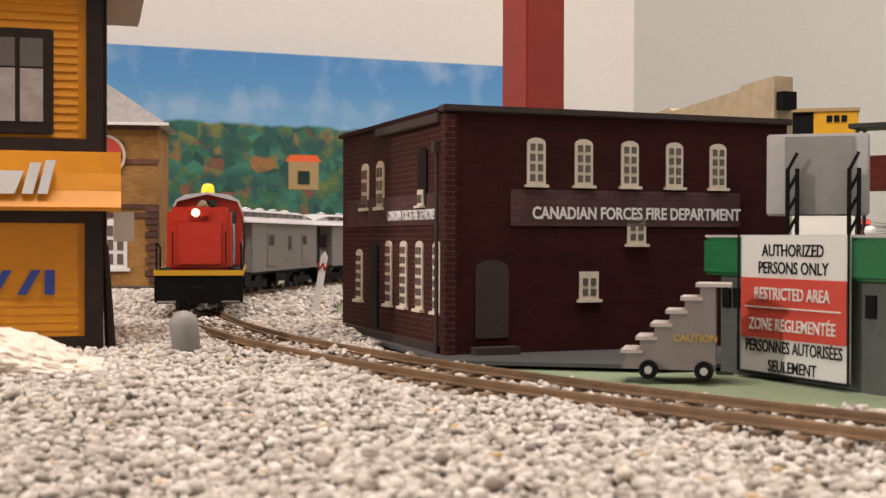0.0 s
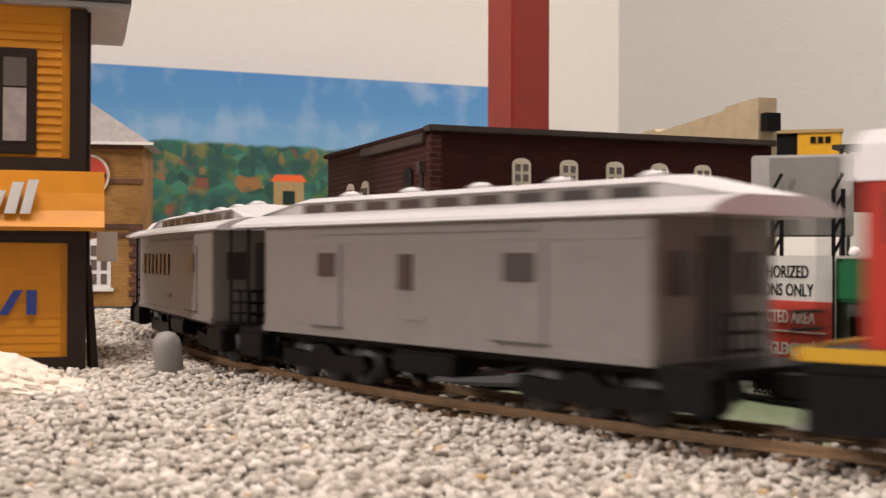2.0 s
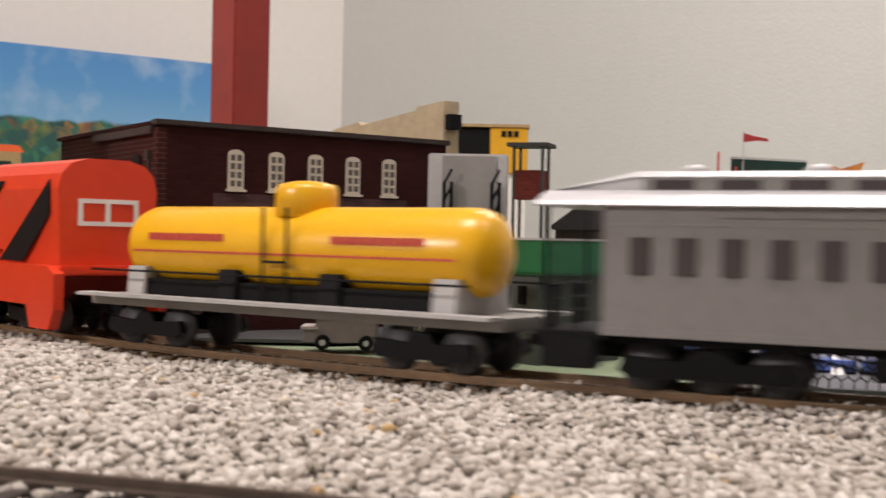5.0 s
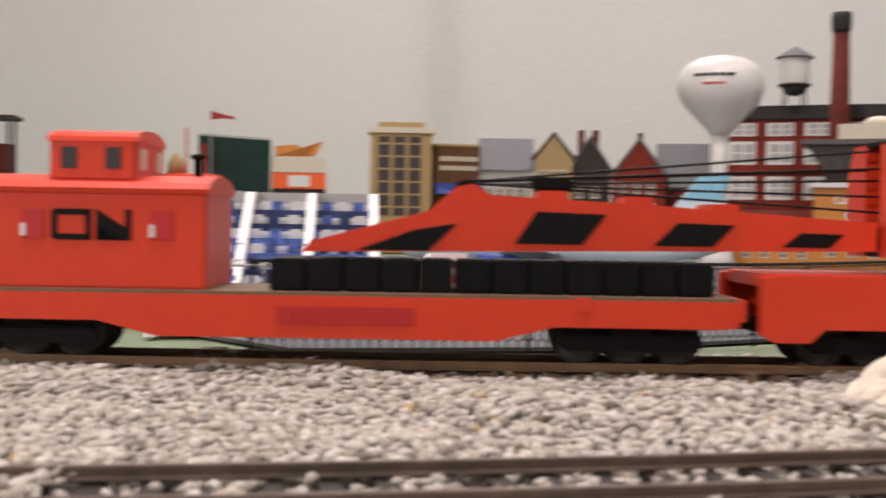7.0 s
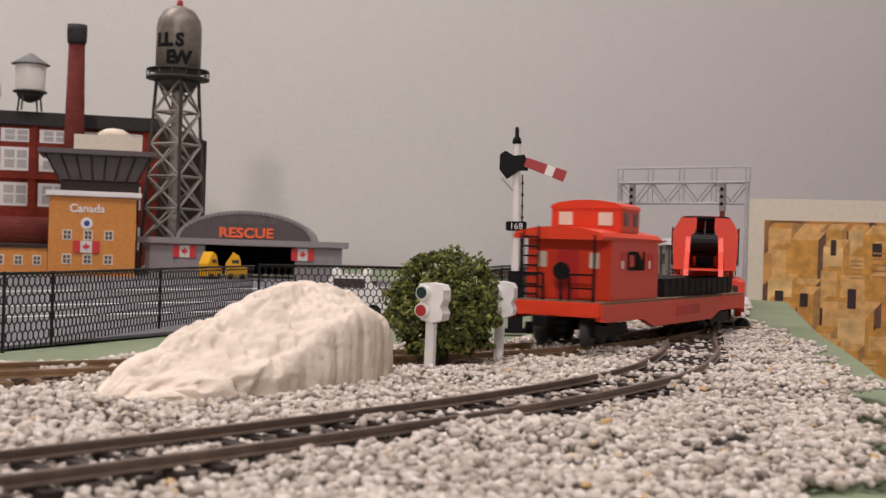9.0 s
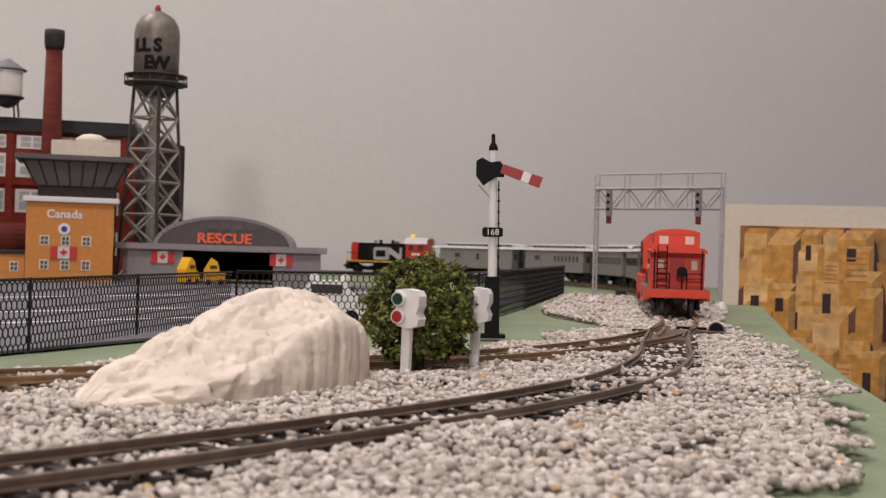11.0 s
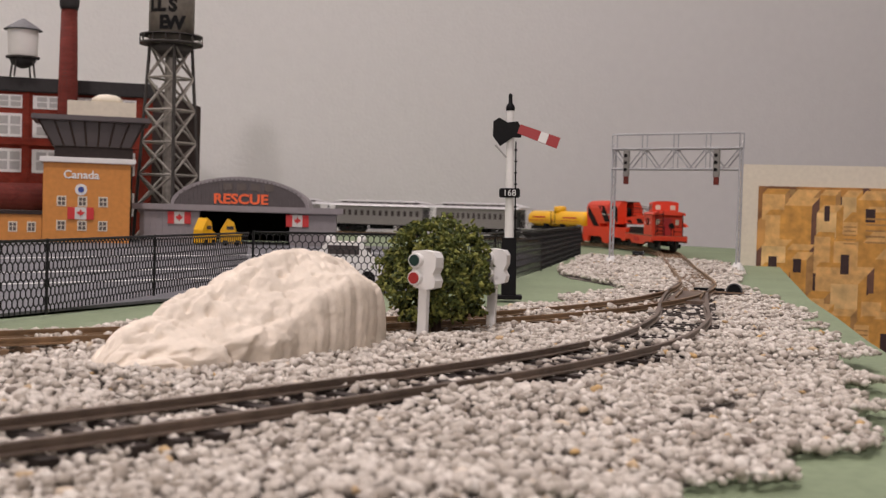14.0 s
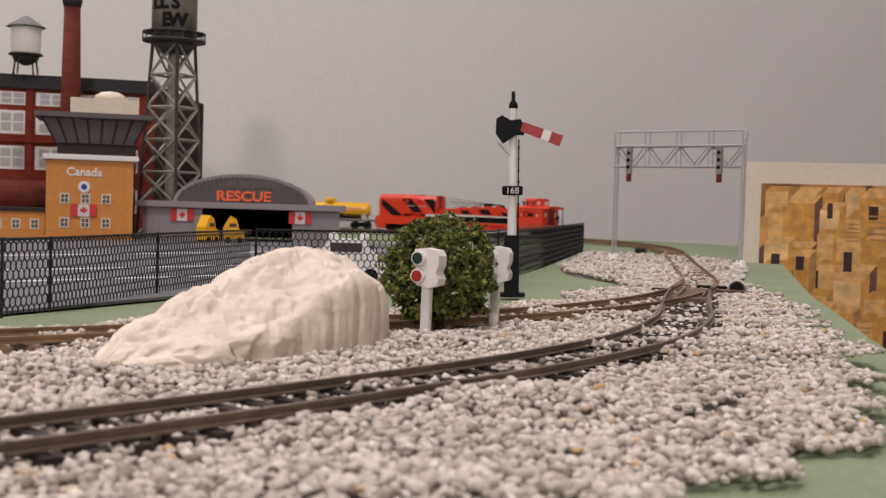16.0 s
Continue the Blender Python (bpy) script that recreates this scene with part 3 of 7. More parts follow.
def coupler(parent, x, d):
    part("coupler", box(B(min(x, x + .008 * d), max(x, x + .008 * d), -.0012, .0012, .0070, .0092), x + .006 * d if d > 0 else x - .010, x + .010 * d if d > 0 else x - .006, -.0022, .0022, .0066, .0098), "black", parent)


def window(parent, x, y, z, w, h, side, mat="window_dark", frame="silver", name="window"):
    d = .0004 * side
    ob = part(name, B(x - w / 2, x + w / 2, min(y, y + d), max(y, y + d), z - h / 2, z + h / 2), mat, parent)
    return ob


def letter_mark(parent, x, y, z, size, side, mat, name="emblem", wide=1.30):
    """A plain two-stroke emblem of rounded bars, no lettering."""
    t, w, h, d = size * .19 * wide / 1.3, size * wide, size, .0003
    y0, y1 = (y, y + d) if side > 0 else (y - d, y)
    strokes = [[(0, t * .5), (t * .5, 0), (w, 0), (w, t), (t, t), (t, h - t), (w, h - t), (w, h), (t * .5, h), (0, h - t * .5)],
               [(w - t, 0), (w, 0), (w, h), (w - t, h)],
               [(w + .001, 0), (w + t * .8, 0), (w + t * .8, h * .55), (w * 1.98 - t, 0), (w * 2.0, 0), (w * 2.0, h), (w * 2.0 - t, h), (w * 2.0 - t, h * .42), (w + t, h), (w + .001, h)]]
    for out in strokes:
        if side > 0:
            out = [(-a, b) for a, b in out][::-1]
        o = x + (w if side > 0 else -w)
        part(name + "_stroke", prism([(a + o, b + z) for a, b in out], y0, y1), mat, parent)


def bars(parent, x, y, z, widths, h, side, mat, name="lettering_bar"):
    d = .0003 * side
    cx = x
    bm = bmesh.new()
    for w in widths:
        box(bm, cx, cx + w * .82, min(y, y + d), max(y, y + d), z, z + h)
        cx += w
    return part(name, bm, mat, parent)


def locomotive():
    t = thing("locomotive", "red and black diesel switcher locomotive with yellow sill", "locomotive", Matrix.Identity(4), "train")
    part("sill", B(-.079, .079, -.0165, .0165, .0118, .0152, .0004), "black", t)
    for s in (-1, 1):
        part("sill_stripe", B(-.0792, .0792, s * .0166 - .0002, s * .0166 + .0002, .0138, .0158), "yellow", t)
        part("fuel_tank", B(-.018, .018, s * .009 - .004, s * .009 + .004, .0045, .0118, .001), "black", t)
        part("running_board", B(-.078, .078, s * .0135 - .003, s * .0135 + .003, .0150, .0158), "black", t)
        part("step_well", prism([(.066, .0035), (.0785, .0035), (.0785, .0120), (.066, .0120)], s * .0155 - .001, s * .0155 + .001), "black", t)
        part("step_well", prism([(-.0785, .0035), (-.066, .0035), (-.066, .0120), (-.0785, .0120)], s * .0155 - .001, s * .0155 + .001), "black", t)
    for s in (-1, 1):
        part("end_stripe", B(s * .0796 - .0004, s * .0796 + .0004, -.0166, .0166, .0138, .0158), "yellow", t)
        part("pilot", B(s * .0780 - .0012, s * .0780 + .0012, -.0160, .0160, .0032, .0125, .0004), "black", t)
        part("pilot_step", B(s * .0797 - .0012, s * .0797 + .0012, -.0155, -.0085, .0036, .0042), "steel", t)
        part("pilot_step", B(s * .0797 - .0012, s * .0797 + .0012, .0085, .0155, .0036, .0042), "steel", t)
    part("hood", B(-.0425, .046, -.0120, .0120, .0152, .0370, .0012), "black", t)
    part("hood_nose", B(.046, .0690, -.0122, .0122, .0152, .0375, .0016), "loco_red", t, "red hood nose")
    part("front_grille", B(.0698, .0704, -.0085, .0085, .0175, .0325, .0003), "loco_red", t)
    hl = part("headlight_box", B(.0690, .0712, -.0038, .0038, .0335, .0375, .0008), "loco_red", t)
    for y in (-.0014,):
        part("lamp", spin([(.0004, 0), (.0015, 0), (.0013, .0006), (.0004, .0008)], 14), "headlight", hl, "lit headlight", m=pose(.0712, y, .0355, 0, 90, 0))
    cab = part("cab", prism([(-.0150, .0152), (.0150, .0152), (.0155, .0370), (.0135, .0415), (.0095, .0436), (0, .0446), (-.0095, .0436), (-.0135, .0415), (-.0155, .0370)], -.0705, -.0425, axis="x"), "loco_red", t, "red cab with arched roof")
    # the highlight on the cab roof's slopes is put into its silver colour
    part("cab_roof", prism([(-.0160, .0372), (-.0139, .0420), (-.0097, .0442), (0, .0452), (.0097, .0442), (.0139, .0420), (.0160, .0372), (.0152, .0372), (.0132, .0415), (0, .0444), (-.0132, .0415), (-.0152, .0372)], -.0725, -.0405, axis="x"), "roof_silver", cab)
    for s in (-1, 1):
        y = s * .01545
        for x in (-.0635, -.0500):
            window(cab, x, y, .0325, .007, .0065, s, "window_dark", name="cab_window")
        letter_mark(t, -.0089, s * .01205, .0168, .0154, s, "grey_light", "emblem", 1.66)
        bars(cab, -.0620, s * .0152, .0232, [.0028] * 4, .0030, s, "white_print", "number_bar")
        for k in range(5):
            part("hood_door_seam", B(-.03 + k * .013, -.0298 + k * .013, s * .01195 - .0002, s * .01195 + .0002, .0165, .0350), "grey_dark", t)
        for a, b in (((-.076, s * .0158, .0158), (-.076, s * .0158, .0250)), ((.076, s * .0158, .0158), (.076, s * .0158, .0250)), ((.04, s * .0158, .0158), (.04, s * .0158, .0235))):
            part("stanchion", R(a, b, .0004, 6), "black", t)
        part("handrail", R((.040, s * .0158, .0235), (.076, s * .0158, .0250), .0004, 6), "black", t)
        part("grab_iron", R((.071, s * .0100, .0290), (.071, s * .0100, .0170), .00025, 6), "black", t)
    part("cab_front_window", B(-.0427, -.0421, -.0128, -.0090, .0318, .0378), "window_dark", cab)
    part("cab_front_window", B(-.0427, -.0421, .0090, .0128, .0318, .0378), "window_dark", cab)
    part("cab_front_window", B(-.0427, -.0421, -.004, .004, .0392, .0420), "window_dark", cab)
    part("beacon", spin([(.0030, 0), (.0030, .0004), (.0027, .0030), (.0018, .0042), (.0003, .0044)], 14), "beacon", t, "amber roof beacon", m=pose(-.0470, 0, .0450))
    part("bell", spin([(.0026, 0), (.0022, .0016), (.0012, .0032), (.0004, .0036)], 14), "rail", t, "brass bell", m=pose(.020, 0, .0375))
    for x in (-.012, .010):
        part("exhaust_stack", spin([(.0022, 0), (.0020, .003), (.0026, .0036), (.0026, .0046), (.0005, .0046)], 12), "black", t, m=pose(x, 0, .0368))
    part("horn", R((-.026, .003, .0385), (-.018, .003, .0385), .0007, 8, .0012), "black", t)
    # short hood end and tall upper works
    bpy.context.view_layer.update()
    for ob in t.children_recursive:
        turned = ob.matrix_local.translation.length > 1e-6
        for p in ([ob.matrix_local.translation.copy()] if turned else [v.co for v in ob.data.vertices]):
            if p.x > -.0405:
                p.x = -.0405 + (p.x + .0405) * .791
            if p.x > .0279:
                p.x = .0279 + (p.x - .0279) * .58
            if p.z > .0160:
                p.z = .0152 + (p.z - .0152) * 1.11
            if turned:
                ob.location = p
    coupler(t, -.079, -1)
    coupler(t, .043, 1)
    truck(t, .0175, 2, .0145)
    truck(t, -.048, 2, .0145)
    return t


def coach(label, windows, doors, letters_row):
    """A silver clerestory coach with open end platforms. windows: (x, width, height, z)."""
    t = thing("passenger_coach", label, "railway coach", Matrix.Identity(4), "train")
    L = .062
    body = part("body", B(-L, L, -.0158, .0158, .0112, .0345, .0004), "silver", t)
    part("letter_board", B(-L + .001, L - .001, -.0160, .0160, .0306, .0310), "grey", t)
    part("side_sill", B(-L, L, -.0162, .0162, .0104, .0118), "silver", t)
    part("underframe", B(-L - .012, L + .012, -.0120, .0120, .0088, .0106), "black", t)
    for s in (-1, 1):
        part("truss_rod", prism([(-.03, .0092), (-.012, .0056), (.012, .0056), (.03, .0092), (.03, .0088), (.012, .0050), (-.012, .0050), (-.03, .0088)], s * .009 - .0004, s * .009 + .0004), "black", t)
    part("battery_box", B(-.013, .008, -.0135, -.006, .0045, .0090, .0006), "black", t)
    part("battery_box", B(-.006, .013, .006, .0135, .0045, .0090, .0006), "black", t)
    roof = bmesh.new()
    outer = [(-.0178, .0342), (-.0172, .0350), (-.0140, .0362), (-.0096, .0372), (.0096, .0372), (.0140, .0362), (.0172, .0350), (.0178, .0342), (.0165, .0340), (-.0165, .0340)]
    prism(outer, -L - .013, L + .013, roof, axis="x")
    part("roof", roof, "roof_silver", t, "bright silver roof")
    # clerestory with sloped ends
    cl = bmesh.new()
    xs = ((-L - .012, .0090, .0370, .0372), (-L + .004, .0088, .0365, .0412), (L - .004, .0088, .0365, .0412), (L + .012, .0090, .0370, .0372))
    rings = []
    for x, w, z0, z1 in xs:
        h = z1 - z0
        rings.append([cl.verts.new((x, y, z)) for y, z in ((-w, z0), (-w, z0 + .62 * h), (-w * 1.12, z0 + .68 * h), (-w * .6, z0 + .95 * h), (0, z1), (w * .6, z0 + .95 * h), (w * 1.12, z0 + .68 * h), (w, z0 + .62 * h), (w, z0))])
    for a, b in zip(rings, rings[1:]):
        for k in range(8):
            cl.faces.new((a[k], b[k], b[k + 1], a[k + 1]))
    cl.faces.new(rings[0])
    cl.faces.new(rings[-1][::-1])
    bmesh.ops.recalc_face_normals(cl, faces=cl.faces)
    cle = part("clerestory", cl, "roof_silver", t)
    for s in (-1, 1):
        for k in range(9):
            x = -L + .012 + k * (2 * L - .024) / 8
            part("clerestory_light", B(x - .0040, x + .0040, s * .00905 - .0002, s * .00905 + .0002, .0374, .0391), "window_dark", cle)
        part("clerestory_band", B(-L + .006, L - .006, s * .00885 - .0002, s * .00885 + .0002, .0370, .0393), "grey", cle)
    for k in range(5):
        x = -.048 + .024 * k
        part("roof_vent", spin([(.0022, 0), (.0028, .0005), (.0012, .0013), (.0002, .0014)], 10), "roof_silver", t, m=pose(x, 0, .0411))
    for s in (-1, 1):
        for x, w, h, z in windows:
            y = s * .0159
            wp = part("window", B(x - w / 2, x + w / 2, min(y, y + s * .0003), max(y, y + s * .0003), z - h / 2, z + h / 2), "window_dark", body)
        for x, w in doors:
            part("baggage_door", B(x - w / 2, x + w / 2, s * .0160 - .0002, s * .0160 + .0002, .0122, .0300), "silver", body)
            part("door_window", B(x - w * .32, x + w * .32, s * .0163 - .0002, s * .0163 + .0002, .0232, .0282), "window_dark", body)
            part("door_rail", B(x - w * .6, x + w * .6, s * .0163 - .0002, s * .0163 + .0002, .0124, .0127), "grey_dark", body)
        bars(body, -.040 if letters_row else -.02, s * .0160, .0321, [.0022] * 34, .0008, s, "grey")
        bars(body, -.006, s * .0159, .0152, [.0015] * 5, .0011, s, "grey", "number_bar")
    for d in (-1, 1):
        x = d * (L + .0065)
        part("platform", B(x - .0068, x + .0068, -.0150, .0150, .0094, .0108), "black", t)
        part("end_door", B(d * (L + .0002) - .0003, d * (L + .0002) + .0003, -.0042, .0042, .0115, .0310), "grey_dark", t)
        for s in (-1, 1):
            part("platform_post", R((d * (L + .012), s * .0135, .0108), (d * (L + .012), s * .0135, .0345), .0004, 6), "black", t)
            part("end_window", B(d * (L + .0003) - .0003, d * (L + .0003) + .0003, s * .0095 - .0026, s * .0095 + .0026, .0215, .0285), "window_dark", t)
            rail = bmesh.new()
            for z in (.0135, .0162, .0190):
                rod(rail, (d * (L + .012), s * .0035, z), (d * (L + .012), s * .0135, z), .00035, 6)
            for y in (.0035, .0060, .0085, .0110):
                rod(rail, (d * (L + .012), s * y, .0106), (d * (L + .012), s * y, .0190), .0003, 6)
            part("platform_rail", rail, "black", t)
            part("platform_steps", B(x - .0055, x + .0055, s * .0140 - .0020, s * .0140 + .0020, .0040, .0098, .0004), "black", t)
        coupler(t, d * (L + .008), d)
    for ob in t.children_recursive:
        ob.data.transform(Matrix.Diagonal((1, 1, 1.045, 1)))
        ob.location.z *= 1.045
    truck(t, .042, 3, .0125)
    truck(t, -.042, 3, .0125)
    return t


def tank_car():
    t = thing("tank_car", "yellow tank car on a grey underframe", "railway wagon", Matrix.Identity(4), "train")
    part("underframe", B(-.0635, .0635, -.0120, .0120, .0098, .0125, .0003), "grey", t)
    for s in (-1, 1):
        part("walkway", B(-.0635, .0635, s * .0145 - .0025, s * .0145 + .0025, .0122, .0130), "grey_light", t)
        part("frame_rail", R((-.058, s * .0165, .0190), (.058, s * .0165, .0190), .0003, 6), "black", t)
    bm = spin([(.0012, -.056), (.0066, -.0550), (.0090, -.0530), (.0100, -.050), (.0100, .050), (.0090, .0530), (.0066, .0550), (.0012, .056)], 32)
    bmesh.ops.rotate(bm, matrix=Matrix.Rotation(math.pi / 2, 3, "Y"), verts=bm.verts)
    bmesh.ops.translate(bm, vec=(0, 0, .0255), verts=bm.verts)
    tank = part("tank", bm, "tank_yellow", t, "glossy yellow tank")
    part("dome", spin([(.0076, 0), (.0075, .0065), (.0068, .0078), (.0034, .0086), (.0004, .0088)], 24), "tank_yellow", t, m=pose(0, 0, .0330))
    for x in (-.048, -.016, .016, .048):
        part("saddle", prism([(-.011, .0125), (.011, .0125), (.0102, .0200), (-.0102, .0200)], x - .003, x + .003, axis="x"), "grey_light" if abs(x) > .03 else "black", t)
    part("under_tank", B(-.046, .046, -.0095, .0095, .0125, .0170), "black", t)
    for s in (-1, 1):
        for x, n in ((-.044, 11), (.016, 11)):
            bars(tank, x, s * .00995, .0268, [.0024] * n, .0018, s, "sign_red", "lettering_bar")
        part("tank_stripe", B(-.050, .050, s * .01005 - .0001, s * .01005 + .0001, .0238, .0243), "sign_red", tank)
        part("ladder", box(box(B(-.004, -.0034, s * .0112 - .0003, s * .0112 + .0003, .0130, .0350), .0034, .004, s * .0112 - .0003, s * .0112 + .0003, .0130, .0350), -.004, .004, s * .0112 - .0003, s * .0112 + .0003, .0220, .0226), "black", t)
    for d in (-1, 1):
        coupler(t, d * .0635, d)
        truck(t, d * .043, 2, .0085)
    return t


def striped_plate(bm, x0, x1, lean, z0, z1, y, s):
    y0, y1 = min(y, y + s * .0003), max(y, y + s * .0003)
    prism([(x0, z0), (x1, z0), (x1 + lean, z1), (x0 + lean, z1)], y0, y1, bm)


def crane_car():
    t = thing("crane_car", "bright red railway crane with black hazard stripes and long boom", "railway crane", Matrix.Identity(4), "train")
    for s in (-1, 1):
        part("side_frame", prism([(-.059, .0070), (-.056, .0055), (-.049, .0055), (-.046, .0082), (-.018, .0082), (-.0133, .0014), (-.0005, .0014), (.0075, .0082), (.042, .0082), (.0445, .0020), (.056, .0020), (.059, .0075), (.059, .0170), (.055, .0190), (-.055, .0190), (-.059, .0185)], s * .0160 - .0015, s * .0160 + .0015), "crane_red", t)
    part("deck", B(-.058, .058, -.0150, .0150, .0165, .0192, .0005), "crane_red", t)
    part("turntable", spin([(.0115, 0), (.0115, .0035), (.010, .0045)], 24), "crane_red", t, m=pose(.004, 0, .0190))
    prof = [(-.0140, .0228), (.0140, .0228), (.0148, .0400), (.0138, .0440), (.0110, .0470), (.0060, .0484), (-.0060, .0484), (-.0110, .0470), (-.0138, .0440), (-.0148, .0400)]
    house = part("machinery_house", prism(prof, -.004, .055, axis="x"), "crane_red", t, "red machinery house with rounded roof")
    part("house_floor", prism([(-.0140, .0192), (.0140, .0192), (.0140, .0230), (-.0140, .0230)], .018, .055, axis="x"), "crane_red", t)
    part("cab", prism([(-.0140, .0228), (-.0040, .0228), (-.0040, .0470), (-.0110, .0470), (-.0148, .0400)], -.0304, -.004, axis="x"), "crane_red", t)
    part("cab", prism([(.0140, .0228), (.0040, .0228), (.0040, .0470), (.0110, .0470), (.0148, .0400)], -.0304, -.004, axis="x"), "crane_red", t)
    part("roof_frame", B(-.0304, -.004, -.0105, .0105, .0462, .0474, .0004), "black", t)
    part("winch", R((-.020, -.004, .0350), (-.020, .004, .0350), .0060, 16), "black", t)
    part("winch_bed", B(-.0300, -.002, -.0040, .0040, .0228, .0290), "black", t)
    for s in (-1, 1):
        y = s * .0149
        for x0, x1 in ((-.0295, -.0135), (-.0085, .0065), (.0185, .0330)):
            bm = bmesh.new()
            xa, xb, ln = (x0, x1, .016)
            if x0 < -.02:
                prism([(-.0297, .0250), (-.0285, .0250), (-.0125, .0425), (-.0270, .0425), (-.0297, .0400)], min(y, y + s * .0003), max(y, y + s * .0003), bm)
            elif x0 > .01:
                prism([(.0185, .0198), (.0340, .0198), (.0505, .0330), (.0505, .0425), (.0470, .0400)], min(y, y + s * .0003), max(y, y + s * .0003), bm)
            else:
                prism([(-.0110, .0250), (.0030, .0250), (.0205, .0425), (.0060, .0425)], min(y, y + s * .0003), max(y, y + s * .0003), bm)
            part("hazard_stripe", bm, "black_print", house, "black slanted stripe")
        part("side_panel", B(-.010, -.004, y - .0004, y + .0004, .0370, .0420), "mark_red", house)
        bars(house, -.0160, s * .0153, .0322, [.0026] * 4, .0013, s, "grey_light", "number_bar")
        bars(house, .0010, s * .0153, .0325, [.0026] * 4, .0013, s, "grey_light", "number_bar")
        part("house_window", B(.0100, .0150, y - .0004, y + .0006, .0365, .0420), "mark_red", house)
        # boom side plates: nose over the following wagon, hinge at the cab
        yb = s * .0062
        boom_side = [(-.1525, .0222), (-.0320, .0240), (-.0320, .0300), (-.080, .0330), (-.1130, .0345), (-.1165, .0368), (-.1200, .0362), (-.1260, .0310), (-.1500, .0245)]
        bs = part("boom_side", prism(boom_side, yb - .0009, yb + .0009), "crane_red", t, "red boom side plate")
        for q in ([(-.1405, .0228), (-.1260, .0228), (-.1200, .0285), (-.1290, .0270)], [(-.1080, .0245), (-.0940, .0245), (-.0890, .0308), (-.1035, .0312)], [(-.0790, .0245), (-.0665, .0245), (-.0620, .0290), (-.0740, .0293)], [(-.0520, .0246), (-.0420, .0246), (-.0390, .0274), (-.0480, .0276)]):
            part("boom_opening", prism(q, min(yb + s * .0008, yb + s * .0012), max(yb + s * .0008, yb + s * .0012)), "black_print", bs)
    part("boom_top", prism([(-.1120, .0335), (-.0320, .0290), (-.0320, .0298), (-.1120, .0343)], -.0060, .0060), "crane_red", t)
    part("boom_bottom", B(-.148, -.0320, -.0060, .0060, .0240, .0246), "crane_red", t)
    for x, z in ((-.100, .0340), (-.082, .0330), (-.064, .0318)):
        part("boom_bracket", B(x - .003, x + .003, -.007, .007, z - .0015, z + .0016, .0003), "crane_red", t)
    part("hook_block", B(-.104, -.095, -.005, .005, .0355, .0385, .0008), "black", t)
    part("sheave", R((-.118, -.005, .0345), (-.118, .005, .0345), .0032, 14), "black", t)
    for y in (-.004, 0, .004):
        part("cable", R((-.117, y, .0375), (-.030, y, .0455 - abs(y)), .00028, 5), "black", t)
        part("cable", R((-.117, y, .0370), (-.018, y, .0355 + y), .00028, 5), "black", t)
    for z0, z1, y0, y1 in ((.0300, .0312, -.009, .009), (.0362, .0374, -.009, .009), (.0312, .0362, -.009, -.0076), (.0312, .0362, -.001, .0005), (.0312, .0362, .0076, .009)):
        part("end_emblem", B(.0550, .0553, y0, y1, z0, z1), "white_print", house)
    for d in (-1, 1):
        coupler(t, d * .058, d)
        truck(t, d * .033, 3, .0105)
    return t


